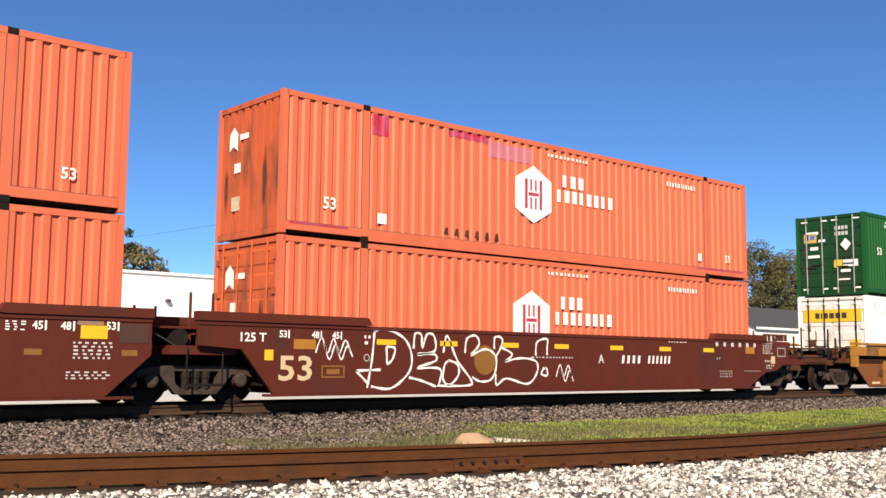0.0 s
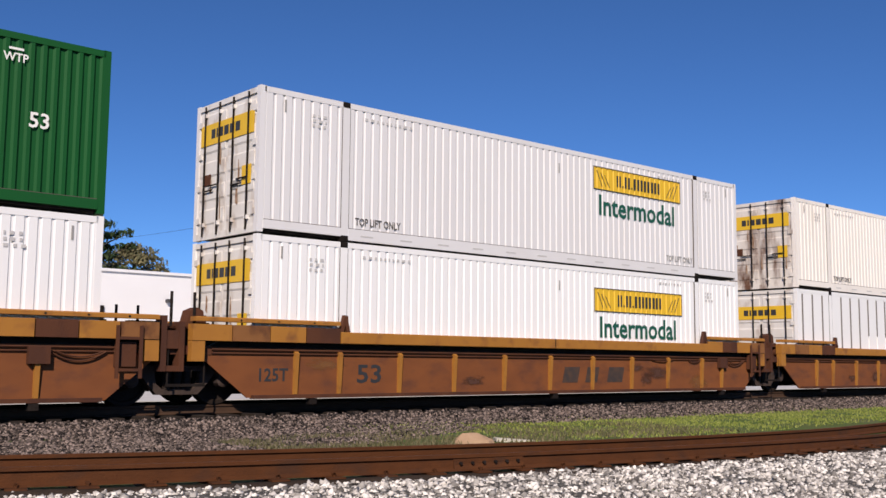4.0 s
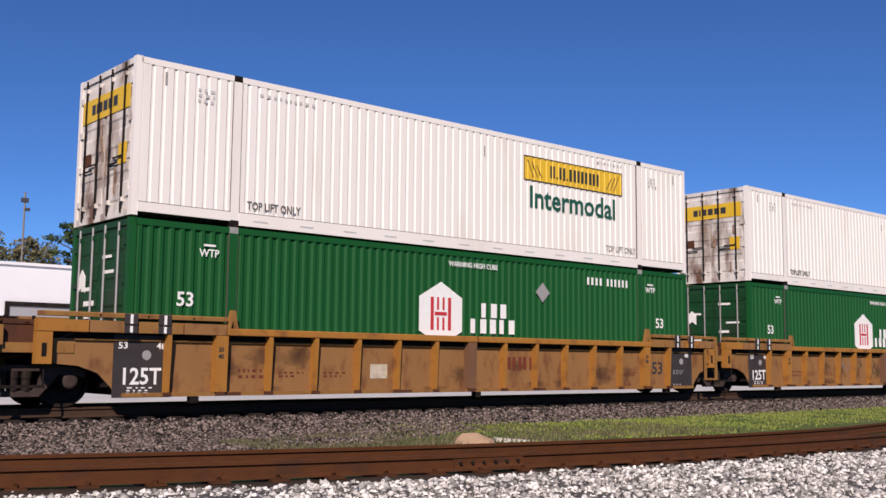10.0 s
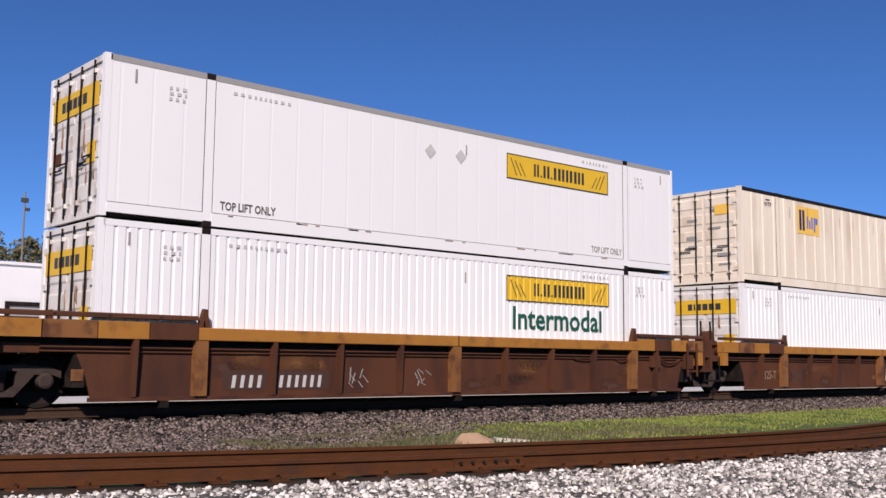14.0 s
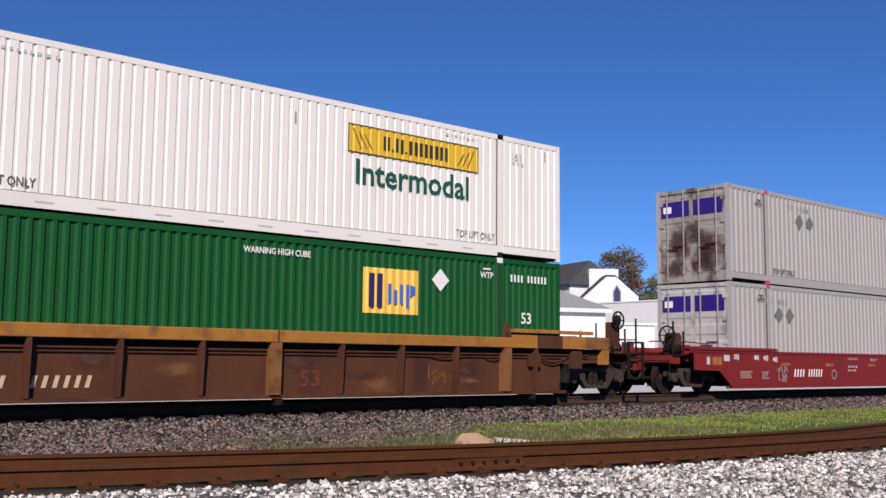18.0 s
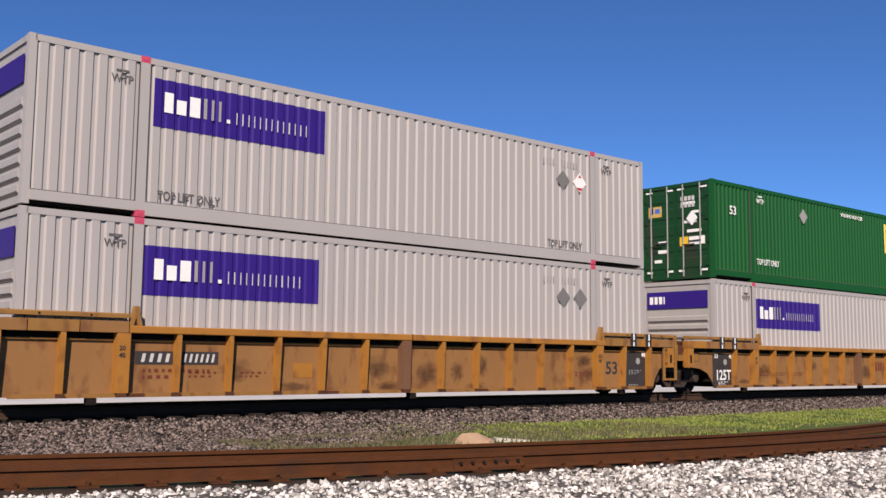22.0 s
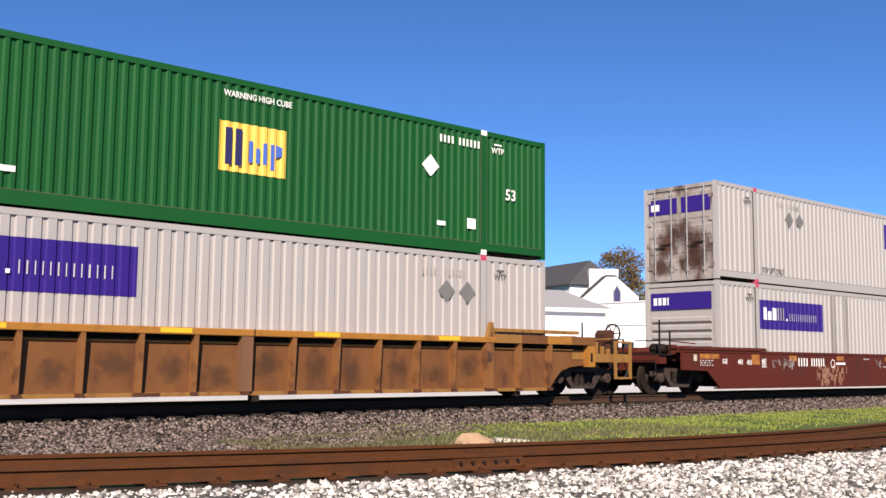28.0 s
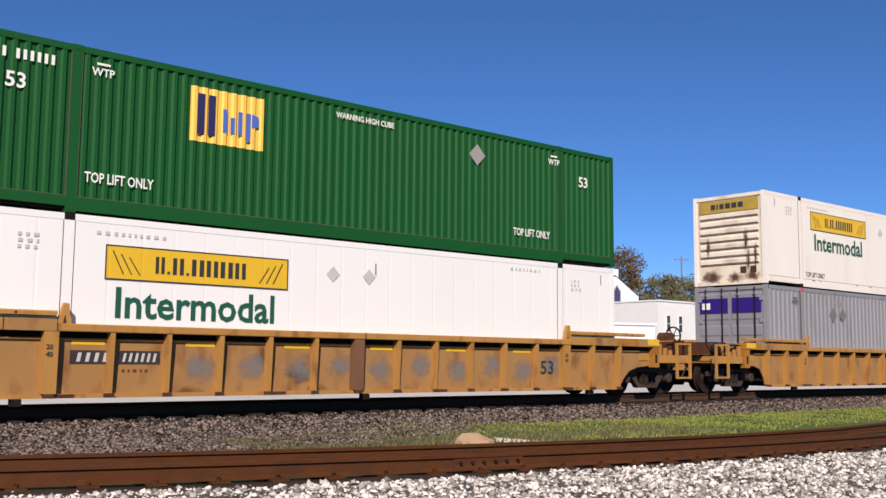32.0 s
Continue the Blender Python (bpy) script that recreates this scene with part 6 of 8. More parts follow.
            part("cable", lambda: Mesh().tube((CL + 0.6, -1.3, 1.30), (CL + 1.2, -1.34, 0.98), 0.02, n=5).tube((CL + 1.2, -1.34, 0.98), (CL + 1.9, -1.34, 1.02), 0.02, n=5).tube((CL + 1.9, -1.34, 1.02), (CL + 2.5, -1.3, 1.30), 0.02, n=5), M_WIRE, car, key="cable")
            part("cross_step", lambda: Mesh().box(CL + 1.2, CL + 1.95, -1.42, -1.36, 0.35, 0.40).tube((CL + 1.22, -1.40, 0.38), (CL + 1.22, -1.40, 1.05), 0.018, n=6).tube((CL + 1.93, -1.40, 0.38), (CL + 1.93, -1.40, 1.05), 0.018, n=6), M_STEEL, car, key="step")
    return car


def scrawl(car, strokes, y, r=0.022):
    """Sprayed lines, each a chain of points joined by a smooth ribbon."""
    for pts in strokes:
        m = Mesh()
        fine = []
        n = len(pts)
        for i in range(n - 1):
            p0, p1, p2, p3 = (Vector((*pts[max(0, min(n - 1, k))], 0)) for k in (i - 1, i, i + 1, i + 2))
            for u in (0, 0.2, 0.4, 0.6, 0.8):
                fine.append(0.5 * (2 * p1 + (p2 - p0) * u + (2 * p0 - 5 * p1 + 4 * p2 - p3) * u * u + (3 * p1 - p0 - 3 * p2 + p3) * u ** 3))
        fine.append(Vector((*pts[-1], 0)))
        for i, p in enumerate(fine):
            t = (fine[min(i + 1, len(fine) - 1)] - fine[max(i - 1, 0)]).normalized()
            o = Vector((-t.y, t.x, 0)) * r * (1 + 0.25 * math.sin(i * 1.7))
            for q in (p + o, p - o):
                m.v.append((q.x, y, q.y))
        m.f = [(2 * i, 2 * i + 1, 2 * i + 3, 2 * i + 2) for i in range(len(fine) - 1)]
        part("sprayed_line", m, M_SPRAY, car, "sprayed white line")


def graffiti(car):
    """Round sprayed loops along the wall, with a scribble beside them."""
    def at(px, py):
        return (float(np.interp(px, (-2, 30, 118, 193, 245, 275, 330, 374, 388), (1.73, 2.18, 3.16, 4.15, 4.85, 5.28, 5.95, 6.95, 7.29))), 1.50 - py * 0.0105)
    y = -1.506
    loops = [[(30, 5), (26, 60), (18, 115)], [(28, 5), (60, 2), (100, 18), (118, 50), (112, 85), (70, 116), (25, 112)], [(-2, 82), (45, 80)], [(-2, 82), (18, 105)],
             [(58, 35), (60, 68)], [(58, 35), (78, 38), (72, 60), (60, 70)],
             [(122, 38), (125, 8), (138, 10), (140, 36), (150, 8), (165, 12), (166, 42), (130, 48)], [(130, 50), (165, 48), (168, 62), (130, 76), (178, 78), (176, 110)], [(112, 95), (140, 102), (170, 114)],
             [(185, 45), (193, 10), (215, 60), (245, 100), (240, 112), (172, 112)], [(195, 60), (215, 68), (218, 90), (200, 110), (185, 100), (188, 70), (198, 60)],
             [(232, 45), (236, 15), (255, 8), (262, 26), (245, 48)], [(245, 50), (275, 36), (300, 48), (303, 75), (290, 100), (265, 104), (248, 95)],
             [(302, 52), (316, 30), (318, 12), (300, 10), (298, 35)], [(318, 32), (338, 46), (325, 62)], [(325, 62), (350, 54), (372, 60), (374, 85), (360, 110), (330, 98), (305, 112), (302, 88)],
             [(372, 48), (374, 18), (390, 10), (400, 28), (396, 46)], [(384, 74), (380, 88), (388, 92), (396, 80), (386, 74)]]
    scrawl(car, [[at(a, b) for a, b in st] for st in loops], y, 0.024)
    rng = random.Random(8)
    for x0, z0, n in ((0.75, 1.10, 7), (7.60, 0.62, 5)):
        pts = [(x0 + 0.14 * k, z0 + (0.16 if k % 2 else -0.10) + rng.uniform(-0.03, 0.03)) for k in range(n)]
        scrawl(car, [pts, [(a + 0.05, b - 0.12) for a, b in pts[1:]]], y, 0.016)
    part("painted_disc", Mesh().lathe_y([(-1.505, 0.0), (-1.505, 0.33), (-1.50, 0.33)], 5.28, 0.88, 20), M_OCHRE, car, "faded ochre disc")


def figures(car, text, x0, x1, z0, z1, y, material, label=""):
    """Stencilled figures that fill the given field."""
    word(text, (z1 - z0) / 0.70, material, car, pose(x0, y, z0), label, width=x1 - x0)


def notice(car, x0, x1, z0, z1, rows, y, material, seed=0):
    """Lines of small stencilling as plain bars."""
    rng = random.Random(int(1000 * x0 + 77 * z0) + seed)
    h = (z1 - z0) / rows
    for r in range(rows):
        widths, x = [], x0
        while x < x1 - 0.04 - (0.3 * rng.random() * (x1 - x0) if r else 0):
            widths.append(min(rng.uniform(0.05, 0.14), x1 - x))
            x += widths[-1] + 0.03
        bars(x0, z1 - (r + 0.75) * h, widths, 0.5 * h, 0.03, y, material, car, "notice")


def patch(car, name, x0, x1, z0, z1, y, material, label=""):
    part(name, Mesh().box(x0, x1, y - 0.003, y, z0, z1), material, car, label)


def number(car, x, z0, z1, y, material, first=0.8, gap=0.12, second=0.95, slant=0.03):
    """Four bars and six bars in place of the car's number."""
    bars(x, z0, [0.66 * first / 4] * 4, z1 - z0, 0.34 * first / 4, y, material, car, "number_block", slant=slant)
    bars(x + first + gap, z0, [0.66 * second / 6] * 6, z1 - z0, 0.34 * second / 6, y, material, car, "number_block", slant=slant)


def frame_mark(car, x0, x1, z0, z1, y, material):
    m = Mesh()
    for a, b, c, d in ((x0, x1, z0, z0 + 0.03), (x0, x1, z1 - 0.03, z1), (x0, x0 + 0.03, z0 + 0.03, z1 - 0.03), (x1 - 0.03, x1, z0 + 0.03, z1 - 0.03)):
        m.box(a, b, y - 0.003, y, c, d)
    part("stencil_frame", m, material, car)


def round_mark(car, x, z, r, y, material):
    ring = Mesh()
    for k in range(14):
        a, b = math.tau * k / 14, math.tau * (k + 0.9) / 14
        ring.prism_y([(x + q * math.cos(w), z + q * math.sin(w)) for q, w in ((0.78 * r, a), (r, a), (r, b), (0.78 * r, b))], y - 0.003, y)
    part("round_emblem", ring, material, car, "faded round emblem")


def strokes(car, x0, x1, z0, z1, y, material, n, seed, label):
    """A tangle of short faded brush strokes."""
    rng = random.Random(seed)
    m = Mesh()
    for k in range(n):
        x, z, w = rng.uniform(x0, x1), rng.uniform(z0, z1), rng.uniform(0.2, 2.9)
        c, d, t = math.cos(w) * rng.uniform(0.05, 0.13), math.sin(w) * rng.uniform(0.06, 0.15), 0.012
        m.prism_y([(x - c - t, z - d), (x - c + t, z - d), (x + c + t, z + d), (x + c - t, z + d)], y - 0.002 - 0.0002 * k, y)
    tagged(part("paint_scrawl", m, material, car, label), kind="stuff")


def stain(owner, x, z, rx, rz, y, material, name="stain", label="", end=False):
    """A thin disc of soft-edged grime on the side, or on the leading end."""
    disc = Mesh()
    disc.v = [(math.cos(math.tau * k / 20), 0.0, math.sin(math.tau * k / 20)) for k in range(20)]
    disc.f = [tuple(range(20))]
    m = pose(y, x, z, 0, 0, -90) if end else pose(x, y, z)
    ob = part(name, lambda: disc, material, owner, label, key=("stain", material.name), at=m @ Matrix.Diagonal((rx, 1, rz, 1)))
    return ob


def length_figures(car, y, fields):
    """Two-figure length marks with a small tick beside each."""
    for text, x, z in fields:
        figures(car, text, x, x + 0.17, z, z + 0.13, y, M_TEXT_WHITE)
        patch(car, "tick", x + 0.20, x + 0.23, z - 0.02, z + 0.14, y, M_TEXT_WHITE)


def brown_car_marks(car, seed, y):
    if seed == 0:
        length_figures(car, y, (("45", 14.60, 1.30), ("48", 15.06, 1.30), ("53", 15.82, 1.32)))
        patch(car, "reflector", 15.39, 15.85, 1.16, 1.38, y, M_YELLOW, "yellow reflector")
        patch(car, "painted_patch", 15.33, 15.78, 1.385, 1.46, y, M_BLUE_FADE, "faded blue patch")
        patch(car, "plate", 16.06, 16.58, 1.10, 1.42, y, M_PLATE, "brown riveted plate")
        for x in (14.49, 16.11):
            patch(car, "faded_label", x, x + 0.28, 0.88, 0.98, y, M_OCHRE, "faded ochre label")
        notice(car, 15.27, 16.0, 0.81, 1.12, 5, y, M_TEXT_PALE)
        notice(car, 15.17, 15.95, 0.48, 0.63, 3, y, M_TEXT_PALE)
        notice(car, 14.17, 14.53, 1.26, 1.43, 4, y, M_TEXT_WHITE)
        for k in range(6):
            patch(car, "reflector", 1.6 + 2.3 * k, 2.05 + 2.3 * k, 1.16, 1.27, y, M_YELLOW, "yellow reflector")
        return
    figures(car, "125 T", -0.95, -0.36, 1.18, 1.34, y, M_TEXT_WHITE)
    figures(car, "53", -0.10, 0.68, 0.46, 0.92, y, M_STENCIL, "large stencilled figures")
    patch(car, "label_plate", -0.39, -0.20, 0.83, 1.03, y, M_YELLOW, "yellow label plate")
    patch(car, "reflector", 0.25, 0.75, 1.05, 1.24, y, M_CAR_CHORD, "worn yellow reflector")
    graffiti(car)
    frame_mark(car, 0.90, 1.45, 0.50, 0.74, y, M_OCHRE)
    patch(car, "faded_label", 1.02, 1.33, 0.57, 0.67, y, M_OCHRE, "faded label")
    round_mark(car, 1.99, 0.90, 0.075, y, M_TEXT_PALE)
    length_figures(car, y, (("53", -0.08, 1.27), ("48", 0.66, 1.27), ("45", 1.14, 1.27)))
    notice(car, 1.92, 2.10, 1.14, 1.38, 2, y, M_TEXT_WHITE)
    for x in (2.24, 3.95, 5.84, 7.55, 9.60, 11.60, 13.57):
        patch(car, "reflector", x, x + 0.50, 1.17, 1.28, y, M_YELLOW, "yellow reflector")
    patch(car, "reflector", 15.64, 16.10, 1.15, 1.34, y, M_CAR_CHORD, "worn yellow reflector")
    number(car, 10.03, 0.84, 1.04, y, M_TEXT_WHITE, 0.85, 0.22, 1.02)
    word("A", 0.30, M_TEXT_PALE, car, pose(9.15, y, 0.84))
    notice(car, 6.75, 8.2, 0.93, 0.99, 1, y, M_TEXT_PALE)
    notice(car, 12.0, 12.8, 1.40, 1.44, 1, y, M_TEXT_WHITE)
    for k in range(6):
        patch(car, "tick", 14.16 + 0.38 * k, 14.28 + 0.38 * k, 1.34, 1.46, y, M_TEXT_PALE)
    for x0, x1, z0, z1, rows in ((14.33, 14.98, 0.46, 0.68, 3), (15.56, 16.4, 0.62, 0.68, 1), (14.2, 14.4, 0.95, 1.05, 1)):
        notice(car, x0, x1, z0, z1, rows, y, M_TEXT_GREY)
    notice(car, 16.55, 17.12, 1.14, 1.50, 5, y, M_TEXT_PALE)
    notice(car, 16.64, 16.97, 0.89, 1.0, 1, y, M_TEXT_PALE)
    notice(car, 16.72, 17.15, 0.70, 0.85, 2, y, M_TEXT_PALE)
    patch(car, "label_plate", 16.99, 17.20, 0.87, 1.09, y, M_STENCIL, "yellow label plate")
    frame_mark(car, 17.34, 17.79, 1.08, 1.35, y, M_TEXT_GREY)


def red_car_marks(car, y):
    number(car, 3.02, 0.48, 0.71, y, M_TEXT_WHITE, 0.66, 0.17, 0.89, 0.05)
    figures(car, "53", 14.57, 14.93, 0.46, 0.72, y, M_TEXT_WHITE, "large stencilled figures")
    patch(car, "dark_label", 15.0, 15.48, 0.45, 0.71, y, M_BLACK_PANEL, "dark label")
    frame_mark(car, 15.0, 15.48, 0.45, 0.71, y - 0.004, M_TEXT_PALE)
    round_mark(car, 5.45, 0.55, 0.16, y, M_TEXT_GREY)
    strokes(car, 2.13, 2.64, 0.40, 0.74, y, M_TEXT_GREY, 22, 77, "pale scrawled paint strokes")
    for x0, x1 in ((-1.25, -0.79), (16.69, 17.14)):
        patch(car, "reflector", x0, x1, 0.82, 1.04, y, M_FADED_ORANGE, "faded orange reflector")
    for x0, x1 in ((2.32, 2.83), (4.89, 5.38), (7.75, 8.2), (10.6, 11.05), (13.16, 13.6)):
        patch(car, "reflector", x0, x1, 0.81, 0.90, y, M_FADED_ORANGE, "faded orange reflector")
    for x0, x1, z0, z1 in ((-1.51, -1.36, 0.83, 1.04), (-0.68, -0.40, 0.93, 1.10), (17.25, 17.6, 0.89, 1.04)):
        patch(car, "label_plate", x0, x1, z0, z1, y, M_TEXT_PALE, "pale label plate")
    length_figures(car, y, (("53", -0.18, 0.99), ("48", 0.85, 0.98), ("45", 1.35, 0.97), ("40", 1.86, 0.93), ("40", 13.86, 0.95), ("45", 14.64, 0.97), ("48", 15.10, 0.97), ("48", 15.47, 0.94), ("53", 15.86, 0.97)))
    for x0, x1, z0, z1, rows in ((0.13, 0.82, 0.44, 0.66, 4), (1.26, 1.66, 0.41, 0.65, 4), (6.39, 7.04, 1.02, 1.10, 2), (6.36, 7.04, 0.62, 0.86, 2), (7.89, 8.41, 0.98, 1.08, 2), (14.16, 14.52, 0.89, 1.08, 4), (13.82, 14.38, 0.53, 0.68, 2), (13.39, 13.78, 1.05, 1.12, 1), (15.17, 15.59, 0.80, 0.88, 1), (15.65, 16.2, 0.58, 0.64, 1)):
        notice(car, x0, x1, z0, z1, rows, y, M_TEXT_PALE)


def low_car_marks(car, y):
    number(car, 3.89, 0.80, 1.05, y, M_TEXT_WHITE, 0.63, 0.14, 0.86, 0.0)
    figures(car, "53", 13.31, 13.84, 0.43, 0.73, y, M_STENCIL, "large stencilled figures")
    frame_mark(car, 15.42, 16.05, 0.44, 0.75, y, M_STENCIL)
    patch(car, "dark_label", 15.50, 15.97, 0.50, 0.69, y, M_BLACK_PANEL, "dark label")
    for x in (14.55, 14.95):
        patch(car, "painted_patch", x, x + 0.33, 0.47, 0.64, y, M_PLATE, "dull brown patch")
    rng = random.Random(16)
    m = Mesh()
    for k in range(70):
        x, z = rng.triangular(4.9, 6.95, 5.6), rng.uniform(0.26, 0.80)
        h = rng.uniform(0.05, 0.22)
        t = rng.uniform(0.02, 0.09)
        m.prism_y([(x - t, z - 0.5 * h), (x + 0.6 * t, z - 0.6 * h), (x + t, z + 0.5 * h), (x - 0.5 * t, z + 0.6 * h)], y - 0.001 - 0.00002 * k, y)
    tagged(part("scraped_patch", m, M_SCRAPE, car, "pale scraped patch"), kind="stuff")
    round_mark(car, 5.99, 0.89, 0.14, y - 0.003, M_TEXT_WHITE)
    patch(car, "label_plate", 6.20, 6.79, 0.86, 0.93, y - 0.003, M_TEXT_WHITE)
    for x0, x1, z0, z1 in ((-1.22, -0.31, 0.99, 1.12), (1.32, 1.75, 0.84, 1.13), (3.39, 3.82, 0.96, 1.12), (6.26, 6.70, 0.99, 1.13), (9.53, 9.89, 0.99, 1.13), (12.6, 12.95, 0.99, 1.13), (14.33, 14.77, 1.02, 1.14), (16.23, 17.16, 1.02, 1.13)):
        patch(car, "faded_patch", x0, x1, z0, z1, y, M_FADED_ORANGE, "faded orange patch")
    length_figures(car, y, (("53", -0.15, 0.86), ("48", 0.62, 0.85), ("45", 1.08, 0.84), ("40", 1.86, 0.88), ("20", 1.86, 0.76), ("40", 13.95, 0.95), ("20", 13.95, 0.80), ("45", 14.71, 0.85), ("48", 15.11, 0.85), ("53", 15.91, 0.84)))
    patch(car, "label_plate", -1.51, -1.36, 0.92, 1.10, y, M_LABEL, "pale label plate")
    patch(car, "label_plate", 17.25, 17.42, 0.93, 1.10, y, M_LABEL, "pale label plate")
    strokes(car, 2.38, 3.65, 0.80, 1.00, y, M_TEXT_GREY, 22, 5, "faded pale strokes")
    strokes(car, 8.75, 9.35, 0.76, 1.02, y, M_TEXT_GREY, 9, 6, "faded pale strokes")
    round_mark(car, 11.25, 0.96, 0.13, y, M_STENCIL)
    for x0, x1, z0, z1, rows in ((-1.22, -0.57, 0.78, 0.97, 3), (16.52, 17.14, 0.79, 1.0, 3), (11.45, 12.56, 0.79, 0.92, 1), (10.04, 10.98, 0.92, 1.05, 2), (8.03, 8.42, 1.0, 1.1, 1), (9.39, 9.82, 0.75, 0.84, 1), (14.19, 14.63, 0.81, 0.99, 3)):
        notice(car, x0, x1, z0, z1, rows, y, M_STENCIL if x0 > 11 else M_TEXT_PALE)


def old_car_marks(car, seed, y):
    dark = y - 0.002
    rng = random.Random(200 + seed)
    for k in range(12 if seed > 6 else 6):
        stain(car, rng.uniform(0.2, 15.6), rng.uniform(0.25, 0.85), rng.uniform(0.3, 0.8), rng.uniform(0.12, 0.34), y - 0.0006, M_SOFT_RUST if k % 3 else M_SOFT_OCHRE, label="rust bloom on the panel")
    if seed == 2:
        number(car, 2.47, 0.33, 0.53, y, M_STREAK, 0.80, 0.18, 0.96)
        figures(car, "53", 8.40, 9.03, 0.36, 0.68, y, M_BLACK, "large stencilled figures")
        patch(car, "scraped_patch", 0.05, 0.62, 0.22, 0.30, y, M_STENCIL, "pale scrape")
    elif seed == 3:
        figures(car, "53", 2.36, 3.0, 0.40, 0.76, y, M_BLACK, "large stencilled figures")
        figures(car, "125T", 0.05, 0.75, 0.44, 0.68, y, M_BLACK, "faded stencilled figures")
        for x0, x1 in ((8.5, 9.15), (9.33, 9.88), (10.15, 10.85)):
            part("letter_block", Mesh().prism_y([(x0, 0.36), (x1 - 0.1, 0.36), (x1, 0.74), (x0 + 0.1, 0.74)], y - 0.002, y), M_FADED_BLACK, car, "faded block letter")
    elif seed == 4:
        figures(car, "53", 8.40, 9.03, 0.36, 0.67, y, M_BLACK, "large stencilled figures")
        number(car, 11.71, 0.30, 0.52, y, M_BLACK, 0.80, 0.25, 0.93, -0.02)
        notice(car, 14.2, 14.95, 0.26, 0.32, 1, y, M_STENCIL)
    elif seed == 8:
        patch(car, "label_plate", -0.36, -0.15, 0.46, 0.65, y, M_OLD_POST, "small worn label")
        for a, b in ((2.45, 3.40), (3.56, 4.80)):
            patch(car, "number_panel", a, b, 0.28, 0.64, y, M_PLATE, "dark painted panel")
        number(car, 2.61, 0.32, 0.55, dark - 0.002, M_TEXT_PALE, 0.72, 0.30, 1.05)
        strokes(car, 5.3, 5.7, 0.35, 0.60, y, M_TEXT_GREY, 7, 3, "faded pale strokes")
        strokes(car, 7.0, 7.4, 0.35, 0.65, y, M_TEXT_GREY, 7, 4, "faded pale strokes")
    elif seed == 9:
        figures(car, "125-T", 0.97, 1.64, 0.42, 0.66, y, M_FADED_TAN, "stencilled figures")
        figures(car, "53", 2.55, 3.07, 0.38, 0.68, y, M_FADED_BLACK, "large stencilled figures")
        patch(car, "number_panel", 8.35, 11.15, 0.24, 0.82, y, M_PLATE, "dark panel behind the block lettering")
        for x0, x1 in ((8.52, 9.12), (9.32, 9.98), (10.12, 10.86)):
            m = Mesh().prism_y([(x0 + 0.06, 0.34), (x1 - 0.16, 0.34), (x1 - 0.06, 0.74), (x0 + 0.16, 0.74)], y - 0.008, y - 0.005)
            part("letter_block", m, M_STENCIL, car)
        notice(car, 3.74, 4.79, 0.64, 0.81, 3, y, M_OLD_POST)
        notice(car, 14.45, 14.98, 0.57, 0.87, 4, y, M_FADED_TAN)
        word("C", 0.20, M_BLACK, car, pose(1.84, -1.524, 0.80))
    elif seed == 10:
        figures(car, "125-T", 0.82, 1.50, 0.38, 0.63, y, M_FADED_TAN, "stencilled figures")
        number(car, 2.50, 0.35, 0.55, y, M_STENCIL, 0.72, 0.32, 1.08, 0.05)
        figures(car, "53", 8.67, 9.15, 0.34, 0.65, y, M_LETTER_RUST, "large stencilled figures")
        strokes(car, 11.9, 12.7, 0.42, 0.62, y, M_OLD_POST, 10, 8, "faded tan strokes")
        notice(car, -0.21, 0.05, 0.64, 0.74, 1, y, M_STENCIL)
        word("B", 0.20, M_BLACK, car, pose(1.84, -1.524, 0.80))


